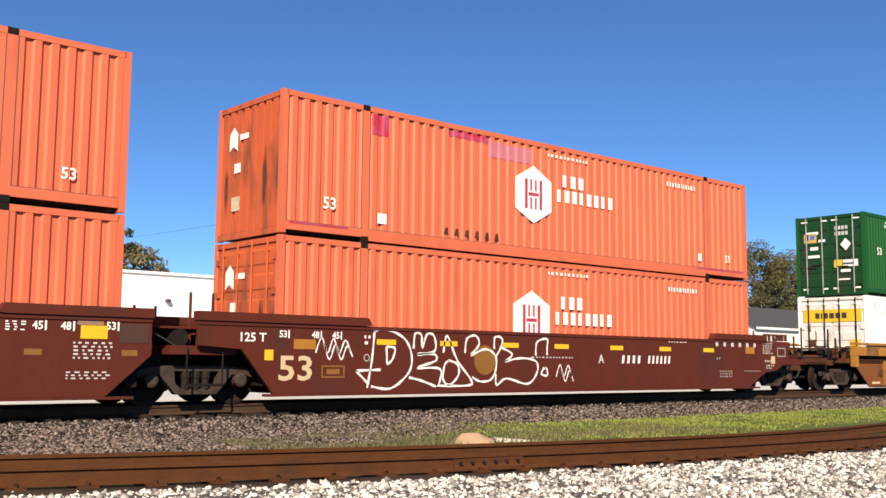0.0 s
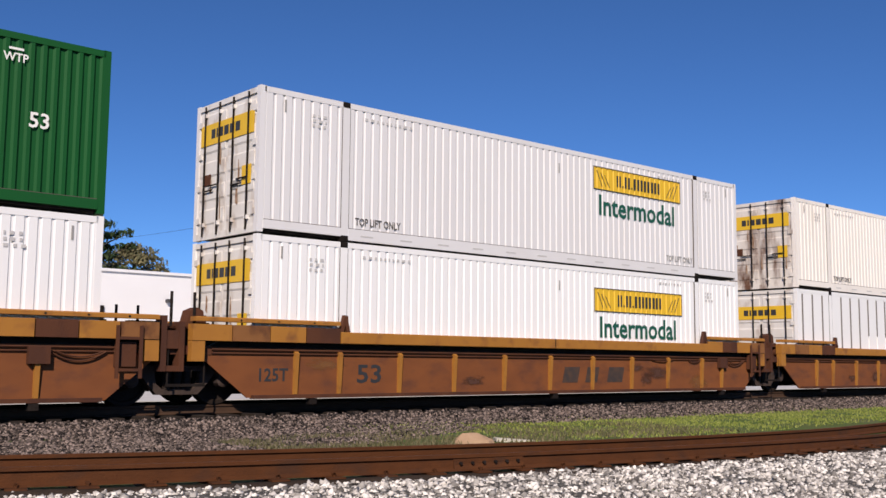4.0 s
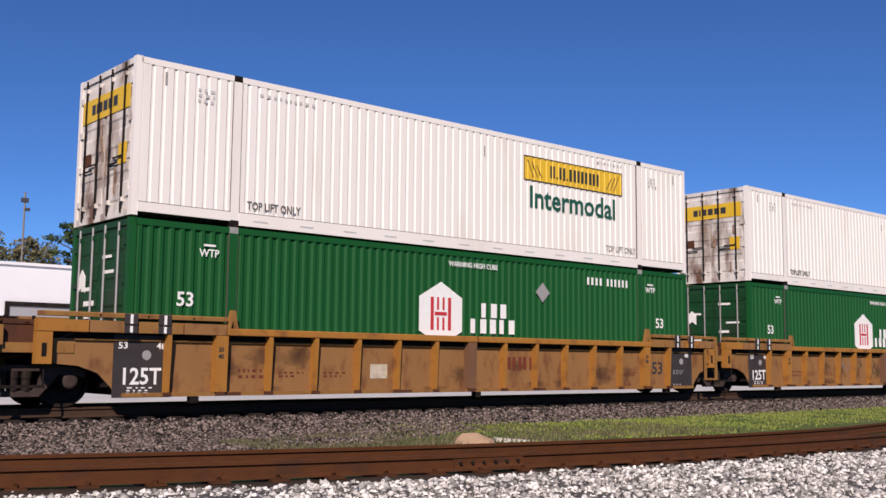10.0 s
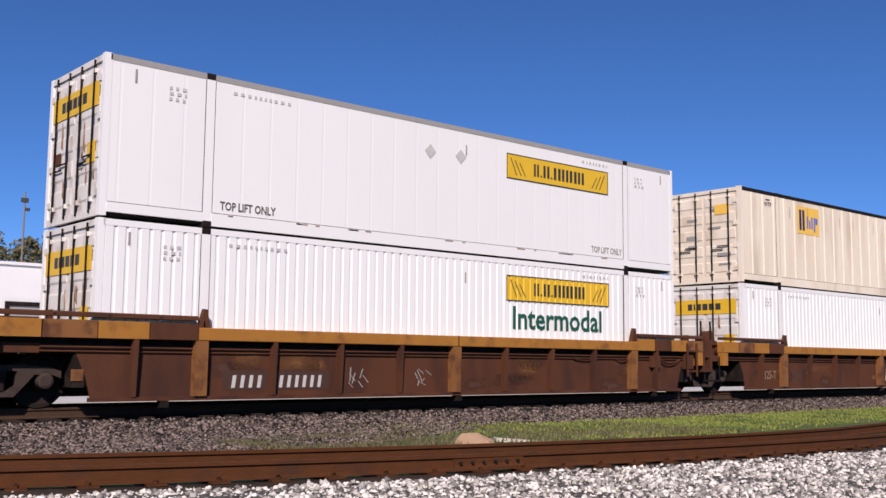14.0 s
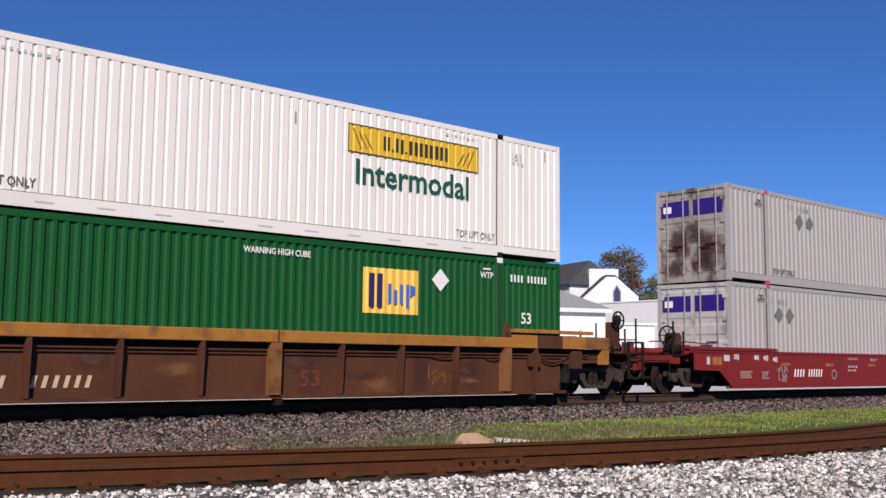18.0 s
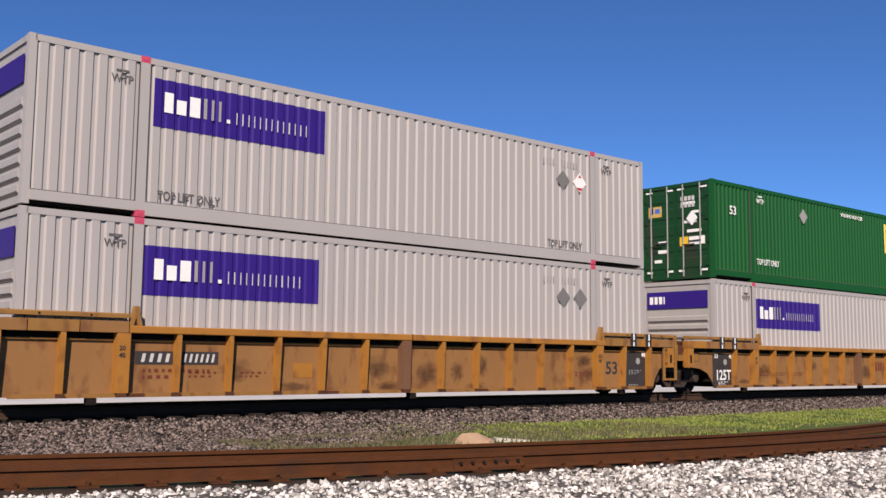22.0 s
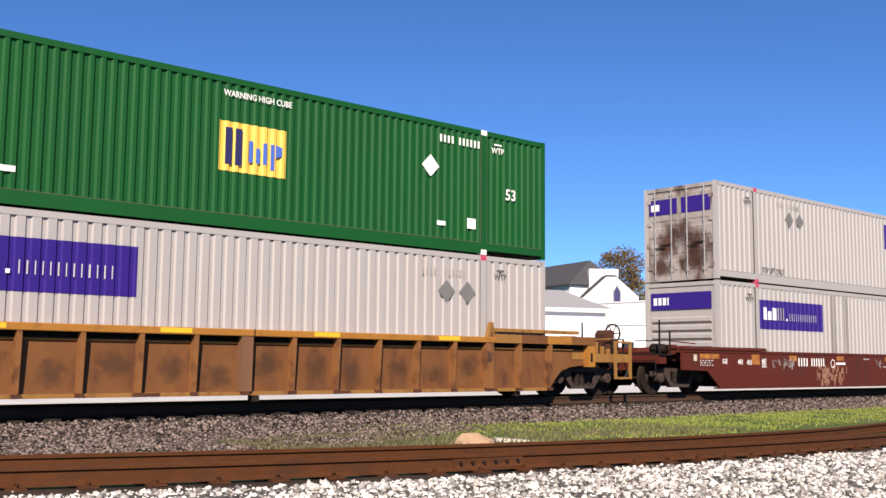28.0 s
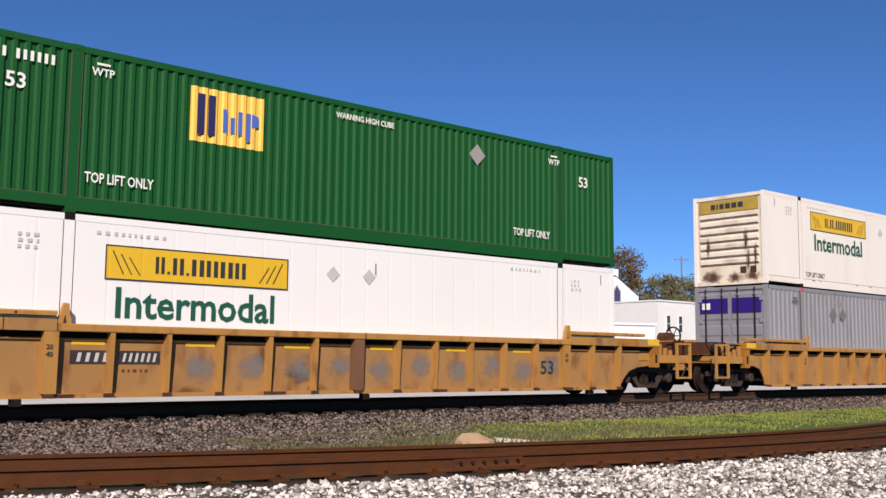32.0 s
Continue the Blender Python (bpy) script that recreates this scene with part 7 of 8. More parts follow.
def yellow_car_marks(car, seed, y):
    for x in (1.68, 14.04):
        for text, z in (("20", 0.98), ("40", 0.86)):
            word(text, 0.11, M_BLACK, car, pose(x, -1.524, z))
    if seed in (5, 12, 17):
        x = {5: 2.18, 12: 2.04, 17: 2.13}[seed]
        for a, b in ((x, x + 0.78), (x + 0.84, x + 1.60)):
            patch(car, "number_panel", a, b, 0.74, 0.97, y, M_BLACK_PANEL, "black number panel")
        number(car, x + 0.10, 0.78, 0.93, y - 0.004, M_TEXT_PALE, 0.60, 0.20, 0.66)
        notice(car, x + 0.90, x + 1.45, 0.58, 0.68, 1, y, M_LETTER_RUST)
    if seed in (7, 14):
        for a, b in ((11.44, 12.22), (12.28, 13.10)):
            patch(car, "number_panel", a, b, 0.76, 0.97, y, M_BLACK_PANEL, "black number panel")
        number(car, 11.55, 0.80, 0.93, y - 0.004, M_TEXT_PALE, 0.56, 0.24, 0.66)
        notice(car, 9.35, 9.95, 0.70, 0.81, 1, y, M_LETTER_RUST)
        patch(car, "dark_label", 15.44, 15.78, 0.58, 0.88, y, M_FADED_BLACK, "small dark notice plate")
    if seed == 15:
        number(car, 2.14, 0.73, 0.88, y, M_FADED_BLACK, 0.50, 0.15, 0.58)
        rng = random.Random(15)
        for k in range(13):
            stain(car, 1.26 + 1.03 * k + rng.uniform(-0.12, 0.12), rng.uniform(0.52, 0.78), rng.uniform(0.35, 0.50), rng.uniform(0.30, 0.48), y - 0.001, M_SOFT_BROWN, label="brown grime on the panel")
        for k in range(5):
            patch(car, "reflector", -0.7 + 3.2 * k + (0.5 if k else 0), -0.1 + 3.2 * k + (0.5 if k else 0), 1.30, 1.385, -1.531, M_YELLOW, "yellow reflector")
        return
    if seed in (6, 13):
        bars(8.98, 0.67, [0.30, 0.30, 0.32], 0.29, 0.05, y, M_LETTER_RUST, car, "letter_block")
    else:
        for a, b, d in ((5.25, 5.70, 0.50),) if seed in (12, 14) else ():
            patch(car, "faded_patch", a, b, d, d + 0.28, y, M_CAR_CHORD, "paler square of paint")
    if seed in (6, 7, 13, 14, 5, 12):
        for x, z in ((2.18, 0.47), (3.05, 0.50), (4.08, 0.50), (13.35, 0.50)):
            notice(car, x, x + 0.58, z, z + (0.22 if x < 3 else 0.13), 2, y, M_LETTER_RUST, seed)
    if seed == 6:
        patch(car, "faded_patch", 5.24, 5.68, 0.48, 0.77, y, M_LABEL, "pale square of paint")
    if seed == 5:
        strokes(car, 8.3, 8.9, 0.80, 0.96, y, M_FADED_BLACK, 12, 1, "dark blue scrawl")
        strokes(car, 9.42, 9.60, 0.86, 1.0, y, M_MOSS, 6, 2, "dark green scrawl")
    if seed == 7:
        strokes(car, 5.25, 5.85, 0.68, 0.93, y, M_BLUE_FADE, 13, 1, "pale blue scrawl")
        strokes(car, 7.2, 7.95, 0.50, 0.68, y, M_MOSS, 13, 2, "dark green scrawl")
        strokes(car, 8.4, 9.0, 0.50, 0.68, y, M_MOSS, 10, 3, "dark green scrawl")
        strokes(car, 6.42, 6.57, 0.78, 0.92, y, M_MOSS, 5, 4, "dark green scrawl")
        strokes(car, 7.28, 7.50, 0.80, 0.95, y, M_FADED_BLACK, 6, 5, "dark scrawl")
    if seed == 17:
        for k in range(12):
            x = 2.30 + 1.03 * k
            if k > 1:
                stain(car, x + 0.18 + 0.05 * math.sin(5 * k), 0.70 + 0.06 * math.sin(3 * k), 0.46, 0.36, y - 0.001, M_SOFT_BLUE, "faded_spray", "faded blue spray on the panel")
            if k % 2 == 0:
                patch(car, "reflector", x - 0.15, x + 0.42, 1.06, 1.16, y, M_YELLOW, "yellow reflector")
    for x in {15: (17.22,), 17: (17.22, -1.50), 18: (17.22, -1.50)}.get(seed, ()):
        patch(car, "reflector", x, x + 0.48, 1.31, 1.46, -1.520, M_YELLOW, "bright yellow reflector")
    rng = random.Random(100 + seed)
    for k in range(4 if seed > 16 else 12):
        low = k % 3 == 0
        stain(car, rng.uniform(0.9, 15.0), rng.uniform(0.25, 0.36) if low else rng.uniform(0.5, 1.0), rng.uniform(0.25, 0.6), rng.uniform(0.10, 0.2) if low else rng.uniform(0.18, 0.36), y - 0.0006, M_SOFT_BROWN, label="brown grime on the panel")
    xf = {17: 13.35, 18: 13.35}.get(seed, 14.50)
    figures(car, "53", xf, xf + 0.46, 0.57, 0.88, y, M_BLACK, "large stencilled figures")
    ends = {5: "r", 12: "r", 6: "fr", 13: "fr", 7: "f", 14: "f"}.get(seed, "")
    for e in ends:
        front = e == "f"
        a, b = (-0.22, 0.84) if front else (15.18, 16.25)
        part("black_panel", Mesh().box(a, b, y - 0.012, y, 0.17, 1.24), M_BLACK_PANEL, car, "black stencil panel")
        for k in (0.20, 0.82):
            part("black_chord", Mesh().box(a + k - 0.10, a + k + 0.14, -1.536, -1.531, 1.27, 1.40), M_BLACK_PANEL, car, "black band on the chord")
            part("black_chord", Mesh().box(a + k - 0.10, a + k + 0.14, -1.54, -1.52, 1.42, 1.60), M_BLACK_PANEL, car, "black band on the raised end")
            part("white_tick", Mesh().box(a + k, a + k + 0.05, -1.544, -1.541, 1.43, 1.59), M_TEXT_WHITE, car)
            part("white_tick", Mesh().box(a + k, a + k + 0.05, -1.541, -1.537, 1.28, 1.39), M_TEXT_WHITE, car)
        for fig, q in (("53", 0.08), ("48", 0.78)) if front else (("48", 0.74),):
            figures(car, fig, a + q, a + q + 0.17, 1.01, 1.12, y - 0.013, M_TEXT_WHITE)
        part("round_stencil", Mesh().lathe_y([(y - 0.014, 0.0), (y - 0.014, 0.085), (y - 0.012, 0.085)], a + 0.60, 0.90, 14), M_TEXT_GREY, car, "grey round stencil")
        if front:
            figures(car, "125T", a + 0.12, a + 0.88, 0.40, 0.68, y - 0.013, M_TEXT_WHITE, "white stencilled figures")
            notice(car, a + 0.25, a + 0.75, 0.22, 0.36, 3, y - 0.013, M_TEXT_WHITE, seed)
        else:
            notice(car, a + 0.22, a + 0.72, 0.55, 0.68, 3, y - 0.013, M_TEXT_GREY, seed)
            notice(car, a + 0.22, a + 0.60, 0.25, 0.32, 1, y - 0.013, M_TEXT_GREY, seed)


def car_marks(car, kind, seed):
    """Stencilled figures, notices and reflectors on the near side."""
    if kind == "brown":
        brown_car_marks(car, seed, -1.503)
    elif kind == "red":
        red_car_marks(car, -1.503)
    elif kind == "low":
        low_car_marks(car, -1.503)
    elif kind == "old":
        old_car_marks(car, seed, -1.348)
    else:
        yellow_car_marks(car, seed, -1.348)


# ---- the train ----
HUNT = hunt_white
TRAIN = [  # leading end of the box at the start, kind of car, front, rear, upper box, lower box
    (-8.867, "brown", "joint", "joint", lambda: hub_orange(False), lambda: hub_orange(False)),
    (10.420, "brown", "joint", "coupler", lambda: hub_orange(True, "corrugated"), lambda: hub_orange(False)),
    (33.872, "old", "coupler", "joint", lambda: emp_green("a", 1), lambda: HUNT("groove", 2, bright=True, sign_z=1.78)),
    (53.016, "old", "joint", "joint", lambda: HUNT("groove", 3, sign_z=2.01), lambda: HUNT("groove", 4, bright=True, sign_z=1.79)),
    (72.456, "old", "joint", "coupler", lambda: HUNT("groove", 5, sign_z=1.88), lambda: hunt_posts()),
    (95.789, "new", "coupler", "joint", lambda: HUNT("groove", 7, sign_z=2.03), lambda: emp_green("b", 8)),
    (115.270, "black", "joint", "joint", lambda: HUNT("groove", 9, sign_z=1.87), lambda: hub_green(10)),
    (134.553, "black", "joint", "coupler", lambda: HUNT("groove", 11), lambda: hub_green(12)),
    (158.181, "old", "coupler", "joint", lambda: HUNT("smooth", 13, lettered=False), lambda: HUNT("groove", 14, bright=True, sign_z=1.92)),
    (177.655, "old", "joint", "joint", lambda: cream_box(15), lambda: HUNT("groove", 16, bright=True)),
    (197.189, "old", "joint", "coupler", lambda: HUNT("groove", 17, sign_z=1.88), lambda: emp_green("b", 18)),
    (220.600, "red", "coupler", "coupler", lambda: parcel_grey(False, 19), lambda: parcel_grey(False, 20, low_marks=True)),
    (244.181, "new", "coupler", "joint", lambda: parcel_grey(True, 21, "ribs"), lambda: parcel_grey(True, 22, "ribs")),
    (263.525, "black", "joint", "joint", lambda: emp_green("c", 23), lambda: parcel_grey(True, 25, "ribs")),
    (283.006, "black", "joint", "coupler", lambda: emp_green("a", 26), lambda: parcel_grey(True, 28, "ribs")),
    (306.469, "new", "coupler", "coupler", lambda: emp_green("a", 29), lambda: parcel_grey(True, 31, "ribs")),
    (329.794, "low", "coupler", "coupler", lambda: parcel_grey(False, 32), lambda: parcel_grey(True, 34, "ribs", stains=True)),
    (353.237, "new", "coupler", "coupler", lambda: emp_green("d", 35, "corrugated"), lambda: HUNT("smooth", 36, True, "ribs", sign_z=1.82)),
    (376.549, "new", "coupler", "coupler", lambda: HUNT("smooth", 37, True, "ribs"), lambda: parcel_grey(False, 38, logo=False)),
]
CAR_LABEL = {"old": "rust-stained yellow articulated well car with side posts", "new": "weathered yellow well car with side posts", "black": "yellow well car with black stencil panels at its ends",
             "brown": "brown smooth-sided well car with white stencilling", "red": "red smooth-sided well car with white stencilling",
             "low": "brown low-sided well car with faded stencilling"}
MOVING = []
for i, (s, kind, front, rear, upper, lower) in enumerate(TRAIN):
    car = well_car(kind, front, rear, CAR_LABEL[kind], "well cars of the train", {4: "side", 7: "side", 10: "side", 16: "orange"}.get(i, ""), i > 6, i == 15, i > 16, BASE[i])
    car_marks(car, kind, i)
    MOVING.append((car, s, 0.0))
    MOVING.append((lower(), s, BASE[i]))
    MOVING.append((upper(), s, BASE[i] + CH + 0.012))


# ---- town behind the line ----
def wall_frame(x, y, deg):
    return pose(x, y, -0.35, 0, 0, deg)


def window(parent, x, z, w, h, y=0.0, trim=M_BUILDING_WHITE):
    """A window in a wall that runs along local x and faces -y."""
    fr = Mesh()
    t = 0.09
    for a, b, c, d in ((x - t, x + w + t, z - t, z), (x - t, x + w + t, z + h, z + h + t), (x - t, x, z, z + h), (x + w, x + w + t, z, z + h), (x, x + w, z + h / 2 - 0.03, z + h / 2 + 0.03)):
        fr.box(a, b, y - 0.06, y + 0.02, c, d)
    f = part("window", fr, trim, parent)
    part("pane", Mesh().box(x, x + w, y - 0.02, y + 0.0, z, z + h), M_GLASS, f)


def gable_building(name, label, x, y, deg, length, depth, eave, ridge, wall, roof_m, along=True, over=0.3):
    """Box with a pitched roof; local x along its front, y to the back; along: ridge runs along x."""
    b = thing(name, label, "building")
    b.matrix_basis = wall_frame(x, y, deg)
    eave, ridge = eave + 0.35, ridge + 0.35
    if along:
        part("outer_wall", Mesh().prism_x([(0, 0), (depth, 0), (depth, eave), (depth / 2, ridge - 0.12), (0, eave)], 0, length), wall, b)
        rf = Mesh()
        sl = (ridge - eave) / (depth / 2)
        for s in (0, 1):
            y0, y1 = (-over, depth / 2) if s == 0 else (depth + over, depth / 2)
            rf.prism_x([(y0, eave - over * sl), (y1, ridge), (y1, ridge + 0.12), (y0, eave - over * sl + 0.12)], -over, length + over)
        part("roof", rf, roof_m, b)
        part("eave_board", Mesh().box(-over, length + over, -over - 0.03, -over, eave - over * sl - 0.15, eave - over * sl + 0.10), M_BUILDING_WHITE, b)
    else:
        part("outer_wall", Mesh().prism_y([(0, 0), (length, 0), (length, eave), (length / 2, ridge - 0.12), (0, eave)], 0, depth), wall, b)
        rf = Mesh()
        sl = (ridge - eave) / (length / 2)
        for s in (0, 1):
            x0, x1 = (-over, length / 2) if s == 0 else (length + over, length / 2)
            rf.prism_y([(x0, eave - over * sl), (x1, ridge), (x1, ridge + 0.12), (x0, eave - over * sl + 0.12)], -over, depth + over)
        part("roof", rf, roof_m, b)
    return b


M_SIDING = mat("pale_siding", (0.74, 0.74, 0.75), 0.8, color2=(0.66, 0.66, 0.67), scale=0.6)

# white warehouse along the line
w = thing("warehouse", "long white flat-roofed warehouse with a grey roller door", "building")
w.matrix_basis = wall_frame(-30, 48, 0)
WX = 55.8
part("outer_wall", Mesh().box(0, WX, 0, 18, 0, 5.42), M_BUILDING_WHITE, w)
part("roof_trim", Mesh().box(-0.1, WX + 0.1, -0.1, 18.1, 5.424, 5.56), M_BUILDING_WHITE, w)
part("roller_door", Mesh().box(45.4, 49.6, -0.04, 0.0, 0.3, 3.55), M_DOOR_GREY, w, "grey roller door")
part("door_surround", Mesh().box(45.2, 49.8, -0.10, -0.0, 3.55, 3.75).box(45.2, 45.38, -0.10, 0.0, 0.0, 3.55).box(49.62, 49.8, -0.10, 0.0, 0.0, 3.55), M_STEEL, w)
part("wall_lamp", Mesh().box(53.0, 53.2, -0.25, 0.0, 4.05, 4.2), M_SLATE, w)
part("loading_kerb", Mesh().box(47.0, 52.5, -1.2, -0.2, 0, 0.55), mat("pale_yellow_kerb", (0.62, 0.50, 0.22), 0.8), w, "pale yellow loading kerb")

shed = gable_building("dark_roofed_shed", "low cream building with a dark slate roof", 33.3, 62, 0, 6.5, 4.6, 4.15, 5.3, mat("cream_wall", (0.66, 0.60, 0.55), 0.8, bump=0.1), M_SLATE)
part("door", Mesh().box(4.9, 5.8, -0.05, 0.0, 0.0, 2.6), mat("brown_door", (0.22, 0.13, 0.09), 0.7), shed, "brown door")
g = gable_building("gabled_hall", "white hall with a low grey shingle roof", 38.7, 48, -21.7, 13.4, 14.2, 4.3, 5.9, M_SIDING, M_SHINGLE)
for k in range(4):
    window(g, 1.2 + 3.0 * k, 1.6, 1.1, 1.3)
part("roof_vent", Mesh().tube((3.6, 3.4, 5.4), (3.6, 3.4, 6.2), 0.14, n=8), M_SHINGLE, g)
for bx, by, bl, bd, bh, lab in ((30.6, 45.0, 8.2, 3.0, 3.7, "low white flat-roofed lean-to before the hall"), (53.2, 47.4, 6.2, 6.0, 3.9, "plain white flat-roofed block behind the railway")):
    b = thing("flat_block", lab, "building")
    b.matrix_basis = wall_frame(bx, by, -21.7)
    part("outer_wall", Mesh().box(0, bl, 0, bd, 0, bh), M_BUILDING_WHITE, b)
    part("roof_trim", Mesh().box(-0.12, bl + 0.12, -0.12, bd + 0.12, bh + 0.004, bh + 0.16), M_BUILDING_WHITE, b)
    for k in range(int(bl / 2.7) if bx > 40 else 0):
        window(b, 0.9 + 2.6 * k, 1.5, 1.0, 1.2)

# brick house with a hipped roof
h = thing("brick_house", "red brick house with white trim and a grey hipped roof", "building")
h.matrix_basis = wall_frame(50.5, 70, -21.7)
L1, D1, E1, A1 = 9.6, 12.6, 7.85, 12.0
part("outer_wall", Mesh().box(0, L1, 0, D1, 0, E1), M_BRICK, h)
part("cornice", Mesh().box(-0.45, L1 + 0.45, -0.45, D1 + 0.45, E1 + 0.004, E1 + 0.28), M_BUILDING_WHITE, h, "white cornice")
rf = Mesh()
o = 0.5
rf.add([(-o, -o, E1 + 0.28), (L1 + o, -o, E1 + 0.28), (L1 + o, D1 + o, E1 + 0.28), (-o, D1 + o, E1 + 0.28), (L1 / 2 - 0.9, D1 / 2 - 2.2, A1), (L1 / 2 + 0.9, D1 / 2 - 2.2, A1), (L1 / 2 + 0.9, D1 / 2 + 2.2, A1), (L1 / 2 - 0.9, D1 / 2 + 2.2, A1)],
       [(0, 1, 5, 4), (1, 2, 6, 5), (2, 3, 7, 6), (3, 0, 4, 7), (4, 5, 6, 7), (3, 2, 1, 0)])
part("roof", rf, M_SHINGLE_DARK, h)
cr = Mesh()
for k in range(7):
    cr.box(L1 / 2 - 0.9 + 0.27 * k, L1 / 2 - 0.75 + 0.27 * k, D1 / 2 - 2.25, D1 / 2 - 2.15, A1, A1 + 0.18)
part("roof_crest", cr, M_SLATE, h)
dm = Mesh().prism_x([(3.6, E1), (6.4, E1), (5.0, E1 + 2.0)], -0.65, 2.0)
part("dormer", dm, M_BUILDING_WHITE, h, "white gabled dormer")
part("dormer_roof", Mesh().prism_x([(3.3, E1 - 0.1), (5.0, E1 + 2.15), (6.7, E1 - 0.1), (6.7, E1 + 0.15), (5.0, E1 + 2.4), (3.3, E1 + 0.15)], -0.6, 2.4), M_SHINGLE, h)
for k in range(3):
    window(h, 1.0 + 3.0 * k, 4.9, 1.2, 2.0)
for z in (1.6, 4.9):
    for k in range(4):
        f = Mesh().box(-0.06, 0.02, 0.9 + 3.0 * k, 2.3 + 3.0 * k, z - 0.1, z + 2.1)
        q = part("window", f, M_BUILDING_WHITE, h)
        part("pane", Mesh().box(-0.08, -0.062, 1.05 + 3.0 * k, 2.15 + 3.0 * k, z, z + 2.0), M_GLASS, q)

# church with its steeple
t = thing("church_steeple", "white church tower with a grey spire", "church")
t.matrix_basis = wall_frame(109.8, 110, -12)
part("tower", Mesh().box(-2.1, 2.1, -2.1, 2.1, 0, 19.4), M_BUILDING_WHITE, t)
for a in range(4):
    g = Mesh().prism_y([(-2.1, 19.4), (2.1, 19.4), (0, 21.5)], -2.12, -1.9)
    o = part("gablet", g, M_BUILDING_WHITE, t, at=pose(0, 0, 0, 0, 0, 90 * a))
    lv = Mesh().prism_y([(-0.55, 14.2), (0.55, 14.2), (0.55, 17.4), (0, 18.6), (-0.55, 17.4)], -2.16, -2.104)
    part("louvre_opening", lv, M_SLATE, o, "dark pointed louvre opening")
    for sx in (-1.9, 1.9):
        part("pinnacle", Mesh().tube((sx, -1.9, 19.4), (sx, -1.9, 21.4), 0.25, 0.02, n=6), M_BUILDING_WHITE, o)
sp = Mesh()
ring = [(1.75 * math.cos(math.pi / 8 + i * math.pi / 4), 1.75 * math.sin(math.pi / 8 + i * math.pi / 4), 19.4) for i in range(8)]
sp.add(ring + [(0, 0, 29.5)], [(i, (i + 1) % 8, 8) for i in range(8)] + [tuple(range(7, -1, -1))])
part("spire", sp, M_SHINGLE, t, "grey shingled spire")
part("finial", Mesh().tube((0, 0, 29.3), (0, 0, 30.6), 0.06, 0.03, n=6).box(-0.25, 0.25, -0.04, 0.04, 30.05, 30.15), M_SLATE, t)

n = thing("church_nave", "white gabled church front with a pointed window", "church")
n.matrix_basis = wall_frame(81.0, 71.2, -35)
part("outer_wall", Mesh().prism_y([(0, 0), (6.0, 0), (6.0, 8.2), (3.6, 10.3), (2.6, 10.3), (0, 8.0)], 0, 14), M_BUILDING_WHITE, n)
part("roof", Mesh().prism_y([(-0.4, 7.7), (2.6, 10.45), (3.6, 10.45), (6.4, 7.9), (6.4, 7.96), (3.6, 10.51), (2.6, 10.51), (-0.4, 7.76)], 0.25, 14.2), M_SLATE, n)
part("front_block", Mesh().box(1.2, 4.4, 2.0, 6.0, 8.0, 11.3), M_BUILDING_WHITE, n)
wn_ = part("pointed_window", Mesh().prism_y([(3.2, 7.4), (4.1, 7.4), (4.1, 8.8), (3.65, 9.5), (3.2, 8.8)], -0.10, 0.0), M_SHINGLE, n, "pointed window frame")
part("pane", Mesh().prism_y([(3.32, 7.5), (3.98, 7.5), (3.98, 8.7), (3.65, 9.3), (3.32, 8.7)], -0.13, -0.102), M_NAVY, wn_)
part("side_aisle", Mesh().box(6.0, 10.5, 1.0, 10, 0, 5.2), M_BUILDING_WHITE, n)
part("aisle_roof", Mesh().prism_y([(6.0, 6.4), (10.8, 5.0), (10.8, 5.2), (6.0, 6.6)], 0.8, 10.2), mat("red_brown_roof", (0.16, 0.06, 0.05), 0.8), n)
# nave roof behind the entrance wing
n2 = thing("church_nave", "long white church nave under a dark slate roof", "church")
n2.matrix_basis = wall_frame(81.1, 73.1, -15)
part("outer_wall", Mesh().box(0, 6.0, 0, 18, 0, 9.55), M_BUILDING_WHITE, n2)
part("roof", Mesh().add([(-0.4, -0.4, 9.55), (6.4, -0.4, 9.55), (6.4, 18.4, 9.55), (-0.4, 18.4, 9.55), (3.4, 1.2, 12.4), (3.4, 18.4, 12.4)], [(0, 1, 4), (1, 2, 5, 4), (2, 3, 5), (3, 0, 4, 5), (3, 2, 1, 0)]), M_SLATE, n2, "dark slate roof")
# stepped row of white store buildings
for k, (x0, x1, top, n_win) in enumerate(((79.0, 85.9, 6.80, 2), (86.05, 89.8, 6.60, 0), (89.95, 93.7, 6.35, 0))):
    b = thing("store_building", "plain white flat-roofed store with a dark narrow door", "building", "white stores")
    b.matrix_basis = wall_frame(x0, 60 + 0.4 * k, 0)
    part("outer_wall", Mesh().box(0, x1 - x0, 0, 8, 0, top + 0.35), M_BUILDING_WHITE, b)
    part("roof_trim", Mesh().box(-0.06, x1 - x0 + 0.06, -0.08, 8.08, top + 0.354, top + 0.50), M_BUILDING_WHITE, b)
    part("door", Mesh().box(x1 - x0 - 0.75, x1 - x0 - 0.25, -0.05, 0.0, 0.0, 5.9), M_DOOR_GREY, b, "narrow grey door")
    for q in range(n_win):
        window(b, 1.3 + 1.9 * q, 4.3, 0.55, 1.5)
b = thing("flat_block", "small white flat-roofed annexe with a brown canopy", "building")
b.matrix_basis = wall_frame(66.0, 58, 0)
part("outer_wall", Mesh().box(0, 6.8, 0, 5, 0, 4.5), M_BUILDING_WHITE, b)
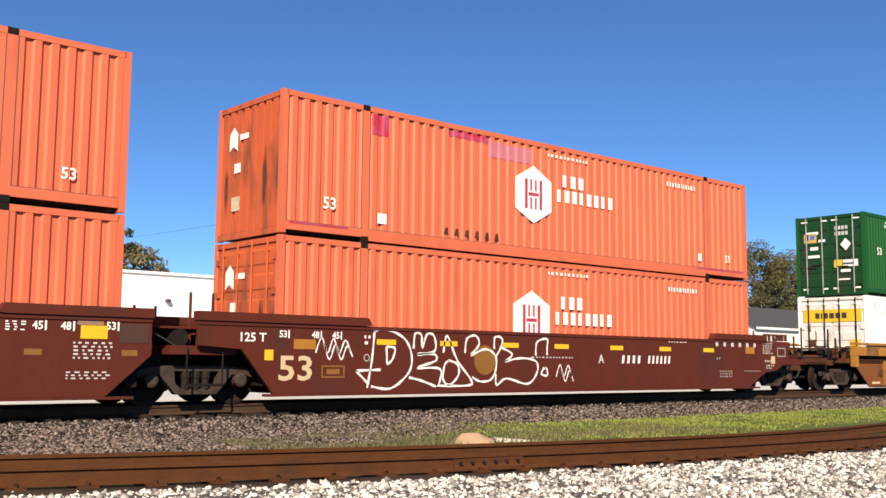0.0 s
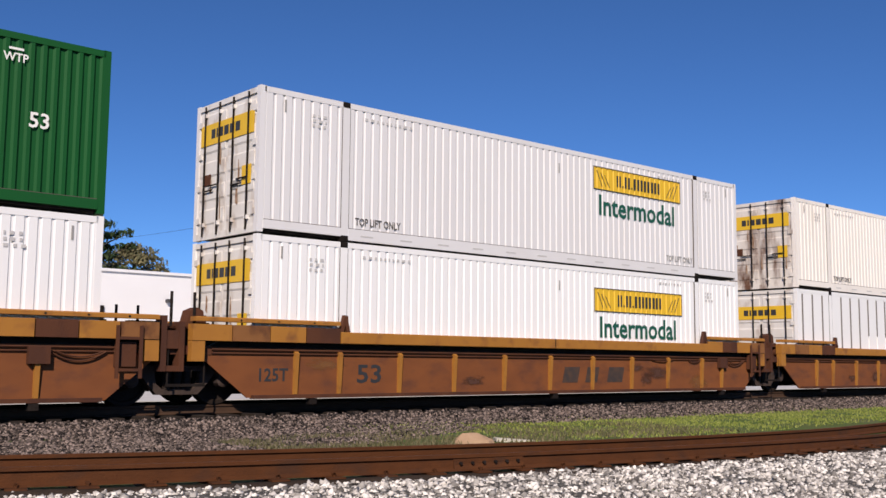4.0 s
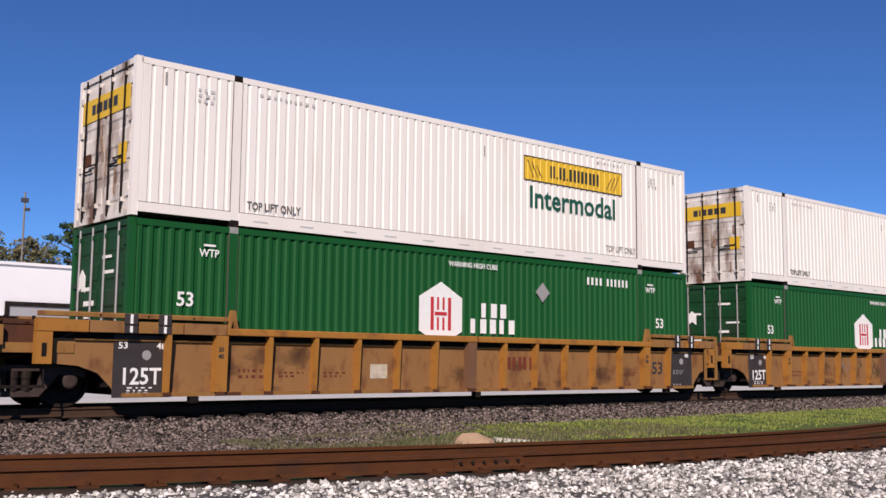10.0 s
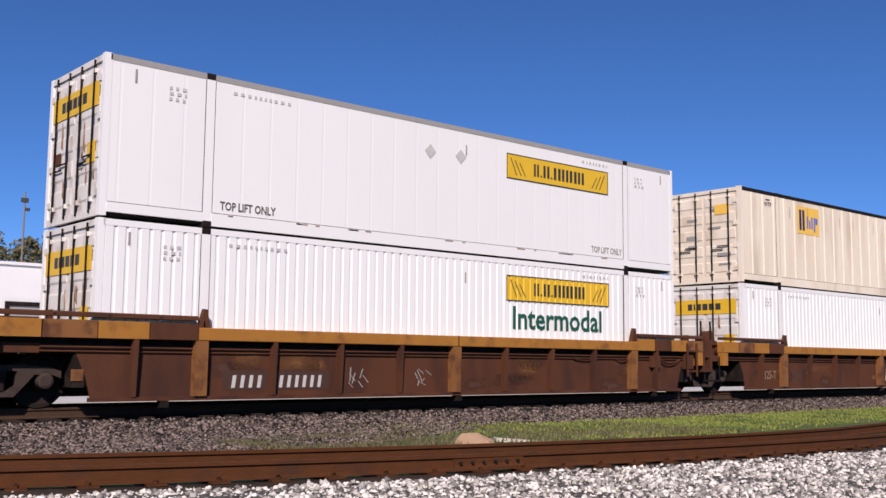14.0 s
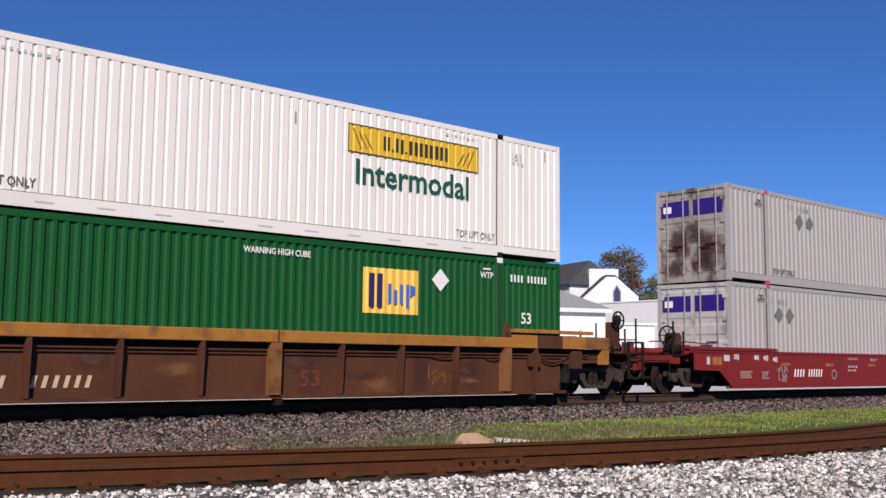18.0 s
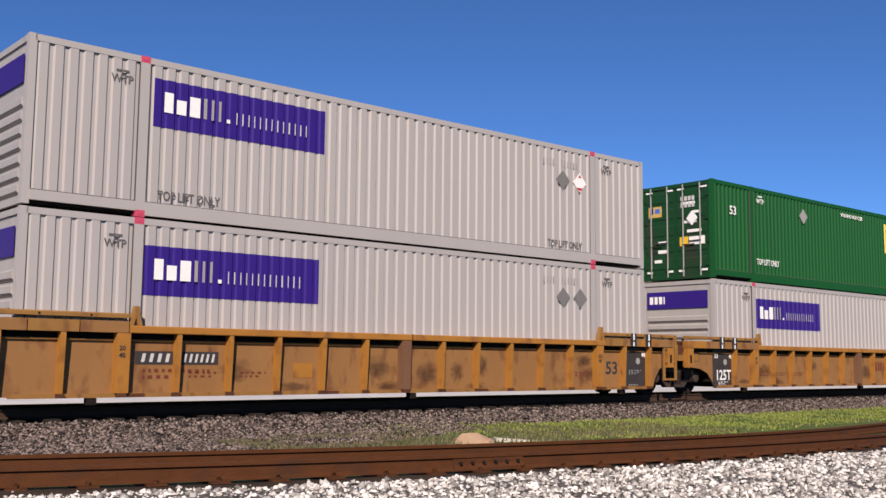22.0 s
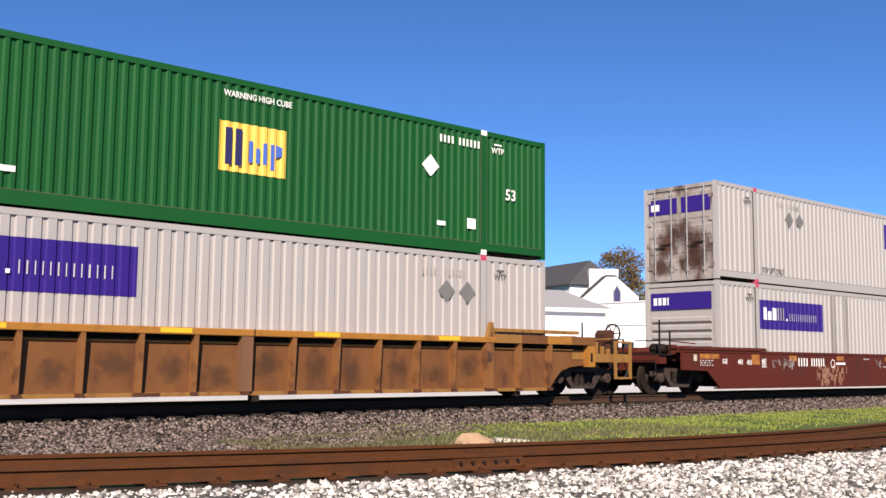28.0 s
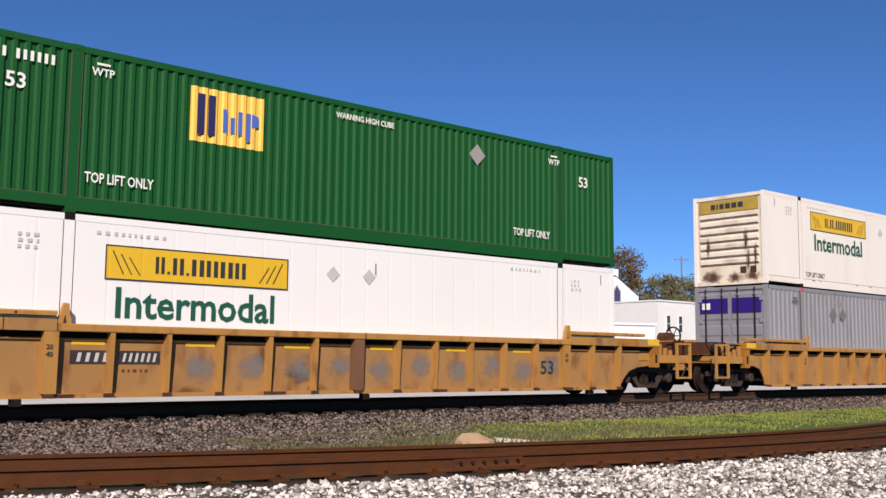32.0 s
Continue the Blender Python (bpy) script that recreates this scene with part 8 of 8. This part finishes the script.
part("canopy", Mesh().prism_y([(6.804, 4.3), (9.4, 3.6), (9.4, 3.72), (6.804, 4.42)], 0.3, 4.5), mat("red_brown_canopy", (0.13, 0.05, 0.04), 0.8), b, "red-brown canopy")
part("canopy_post", Mesh().box(9.1, 9.25, 0.4, 0.55, 0, 3.66), M_BUILDING_WHITE, b)
part("canopy_wall", Mesh().prism_y([(6.804, 0), (9.0, 0), (9.0, 3.68), (6.804, 4.26)], 1.2, 4.3), M_BUILDING_WHITE, b)
gable_building("dark_roofed_shed", "long white building with a dark roof", 95.6, 60, 0, 26, 10, 4.9, 7.3, mat("pinkish_wall", (0.72, 0.68, 0.68), 0.8), M_SLATE)

# poles and wires
def pole(x, y, z, r, material, label, arms=(), lamp=False, cans=False):
    p = thing("utility_pole", label, "utility pole", "utility poles")
    p.matrix_basis = pose(x, y, -0.35)
    part("shaft", Mesh().tube((0, 0, 0), (0, 0, z + 0.35), r, r * 0.75, n=10), material, p)
    for a in arms:
        part("cross_arm", Mesh().box(-1.1, 1.1, -0.06, 0.06, a + 0.35, a + 0.47), material, p, at=pose(0, 0, 0, 0, 0, -40))
        for k in (-0.95, -0.35, 0.35, 0.95):
            part("insulator", Mesh().tube((k, 0, a + 0.47), (k, 0, a + 0.62), 0.05, n=6), M_SLATE, p, at=pose(0, 0, 0, 0, 0, -40))
    if lamp:
        part("lamp_arm", Mesh().tube((0, 0, z - 0.1), (-0.55, -0.1, z + 0.15), 0.035, n=6), M_ROD, p)
        part("lamp_head", Mesh().lathe_y([(-0.2, 0.0), (-0.2, 0.16), (0.10, 0.22), (0.16, 0.12), (0.16, 0)], 0, 0, 12), M_ROD, p, "grey lamp head", at=pose(-0.58, -0.1, z + 0.05, 90, 0, 0))
    if cans:
        for k in (-0.3, 0.3):
            part("transformer", Mesh().tube((k, -0.3, z - 1.7), (k, -0.3, z - 0.8), 0.27, n=12), M_BUILDING_WHITE, p, "pale transformer can")
    return p


pole(29.1, 45, 8.7, 0.135, M_WOOD_POLE, "tan wooden pole with a lamp on top", lamp=True)
pole(44.8, 62, 10.0, 0.11, M_OLD_POLE, "thin grey utility pole with a cross arm", arms=(9.6,))
pole(46.2, 63, 10.8, 0.07, M_OLD_POLE, "thin grey mast beside the pole")
pole(93.6, 90, 15.0, 0.16, M_OLD_POLE, "grey utility pole with cross arms", arms=(14.6, 13.6))
pole(122, 70, 11.2, 0.17, M_OLD_POLE, "grey utility pole with pale transformer cans", cans=True)
mast = pole(28.05, 85, 14.4, 0.10, M_OLD_POLE, "tall thin grey mast with a fitting near its top")
part("fitting", Mesh().box(-0.28, 0.28, -0.12, 0.12, 13.9, 14.25).box(0.0, 0.42, -0.1, 0.1, 13.2, 13.45), M_SLATE, mast, "dark fitting")
pole(127, 92, 17.0, 0.16, M_OLD_POLE, "distant utility pole with a cross arm", arms=(16.4,))
wire = Mesh()
for z in (8.5,):
    pts = [(25.2 + 3.9 * u, 71.5 - 26.5 * u, z + 0.2 * u - 0.5 * u * (1 - u)) for u in [i / 16 for i in range(17)]]
    for a, b in zip(pts, pts[1:]):
        wire.tube(a, b, 0.008, n=5)
tagged(solo("overhead_wire", wire, M_WIRE, "thin dark overhead wire against the sky", "wire"))


# trees
def tree(name, x, y, height, width, leaf, seed, label, trunk=0.35, n=8000, leaf_size=0.16, needle=False):
    rng = np.random.default_rng(seed)
    t = thing(name, label, "tree", "trees")
    t.matrix_basis = pose(x, y, -0.4)
    tm = Mesh()
    crown0 = height * (0.12 if needle else 0.28)
    tm.tube((0, 0, 0), (0, 0, height * 0.55), trunk, trunk * 0.5, n=9)
    tm.tube((0, 0, height * 0.55), (0.1, 0, height * 0.95), trunk * 0.5, 0.04, n=7)
    centres = []
    k = 58 if needle else 34
    for i in range(k):
        u = (i + rng.random()) / k
        if needle:
            z = crown0 + (height - crown0) * u
            r = width / 2 * (1 - u ** 3.2) ** 0.7 * (0.55 + 0.45 * min(1, 2.2 * u)) * rng.uniform(0.35, 1.08)
        else:
            z = crown0 + (height - crown0) * (0.05 + 0.9 * u)
            r = width / 2 * math.sqrt(max(0.05, 1 - (2 * u - 0.85) ** 2 / 1.35)) * rng.uniform(0.35, 0.95)
        a = i * 2.4 + rng.random()
        c = np.array([r * math.cos(a), r * math.sin(a), z + (0.48 * r if needle else 0)])
        centres.append(c)
        tm.tube((0, 0, z - (0.25 * r if not needle else 0.1)), c, 0.10 * trunk / 0.35, 0.02, n=5)
        if needle:
            centres += [c * np.array([q, q, 1]) + np.array([0, 0, -0.25 * r * (1 - q) + 0.1]) for q in (0.45, 0.72)]
    part("trunk", tm, M_BARK, t)
    per = n // len(centres)
    v = []
    for c in centres:
        s = width * (0.055 if needle else 0.15) * rng.uniform(0.7, 1.25)
        d = rng.normal(0, 1, (per, 3))
        d /= np.linalg.norm(d, axis=1)[:, None]
        d *= (rng.random(per) ** 0.45)[:, None] * s * np.array([1.15, 1.15, 0.6 if needle else 0.8])
        p = c + d
        e1 = rng.normal(0, 1, (per, 3))
        e2 = rng.normal(0, 1, (per, 3))
        ls = leaf_size * rng.uniform(0.6, 1.3, (per, 1))
        e1 *= ls / np.linalg.norm(e1, axis=1)[:, None]
        e2 *= ls * (0.35 if needle else 0.7) / np.linalg.norm(e2, axis=1)[:, None]
        v.append(np.stack([p - e1, p + e2, p + e1, p - e2], 1).reshape(-1, 3))
    v = np.concatenate(v)
    me = bpy.data.meshes.new("crown")
    me.from_pydata(v.tolist(), [], np.arange(len(v)).reshape(-1, 4).tolist())
    me.materials.append(leaf)
    ob = new("crown", me)
    ob.parent = t
    return t


tree("conifer", 27.9, 70, 11.2, 8.0, M_NEEDLE, 1, "dark green pine with an open ragged crown", n=7200, leaf_size=0.24, needle=True)
tree("tree", 33.2, 75, 10.2, 6.0, M_LEAF_OLIVE, 2, "olive broadleaf tree behind the warehouse")
tree("tree", 26.0, 92, 12.6, 7.5, M_LEAF_OLIVE, 3, "pale olive broadleaf tree beyond the warehouse")
tree("tree", 32.5, 96, 12.4, 6.0, M_LEAF_OLIVE, 4, "pale olive broadleaf tree beyond the warehouse")
tree("tree", 61, 100, 9.6, 5.0, M_LEAF_DARK, 5, "small dark green tree behind the sheds")
tree("tree", 73.5, 85, 16.6, 9.5, M_LEAF_DARK, 6, "large dark green broadleaf tree", n=17000)
tree("tree", 79.0, 84, 13.0, 8.5, M_LEAF_OLIVE, 7, "olive broadleaf tree by the church", n=11000)
tree("tree", 86.5, 86, 12.5, 8.0, M_LEAF_OLIVE, 8, "olive broadleaf tree by the church", n=11000)
tree("tree", 116, 95, 17.8, 11.0, M_LEAF_RUST, 9, "broadleaf tree turning brown behind the church", n=14000)
tree("tree", 112, 84, 13.2, 8.5, M_LEAF_OLIVE, 10, "olive broadleaf tree near the church", n=11000)
tree("tree", 121, 86, 13.4, 8.5, M_LEAF_OLIVE, 11, "olive broadleaf tree near the church", n=11000)
tree("tree", 118, 74, 16.8, 11.0, M_LEAF_DARK, 12, "dark green broadleaf tree", n=17000)
tree("tree", 126, 74, 16.2, 10.5, M_LEAF_DARK, 13, "dark green broadleaf tree", n=17000)
tree("tree", 136, 76, 15.0, 10.5, M_LEAF_RUST, 14, "broadleaf tree turning brown", n=14000)
tree("tree", 146, 74, 15.0, 10.5, M_LEAF_DARK, 15, "dark green broadleaf tree", n=14000)

# wooded hill in the distance
hm = Mesh()
xs, yr = list(range(200, 620, 8)), [260, 290, 330, 380, 450]
for x in xs:
    u = (x - 200) / 420
    top = 40 * math.sin(min(1.0, u * 2.4) * math.pi / 2) * (1 - 0.25 * max(0, u - 0.5))
    for j, y in enumerate(yr):
        hm.v.append((x, y, -1 + top * (0, 0.55, 0.9, 1.0, 0.8)[j] + 2.5 * noise.noise((x * 0.05, y * 0.05, 0))))
for i in range(len(xs) - 1):
    for j in range(4):
        hm.f.append((i * 5 + j, (i + 1) * 5 + j, (i + 1) * 5 + j + 1, i * 5 + j + 1))
solo("wooded_hill", hm, mat("hill_woods", (0.05, 0.055, 0.035), 0.95, color2=(0.09, 0.075, 0.045), scale=0.15, bump=1.0, bscale=0.5), "dark wooded hill in the distance", "hill", "structure", smooth=True)


# ---- motion ----
# metres the train has gone, every half second
GONE = [0.00, 5.41, 10.81, 16.19, 21.55, 26.92, 32.30, 37.70, 43.11, 48.53, 53.96, 59.39, 64.83, 70.27, 75.72, 81.13, 86.52, 91.97, 97.42, 102.81, 107.89, 113.34, 118.77, 124.14, 129.56, 134.99, 140.42, 145.90, 151.37, 156.84, 162.30, 167.75, 173.19, 178.62, 184.05, 189.49, 194.95, 200.40, 205.83, 211.26, 216.73, 222.19, 227.65, 233.15, 238.67, 244.19, 249.69, 255.17, 260.67, 266.16, 271.61, 277.09, 282.59, 288.10, 293.63, 299.18, 304.75, 310.28, 315.77, 321.27, 326.83, 332.38, 337.91, 343.43, 348.95]


def gone_at(t):
    k = min(int(t * 2), len(GONE) - 2)
    return GONE[k] + (GONE[k + 1] - GONE[k]) * (t * 2 - k)


def motions():
    for ob, s, z in MOVING:
        walk(ob, [(k * 0.5, pose(s - g, YC, z)) for k, g in enumerate(GONE)])
    turns = [(f / 30.0, -math.degrees(gone_at(f / 30.0) / R_WHEEL)) for f in range(0, 961)]
    for x in (-0.89, 0.89):
        rows = [(t, pose(x, 0, R_WHEEL, 0, a % 360.0, 0)) for t, a in turns]
        for w, wx in WHEELS:
            if wx == x:
                walk(w, rows)


motions()
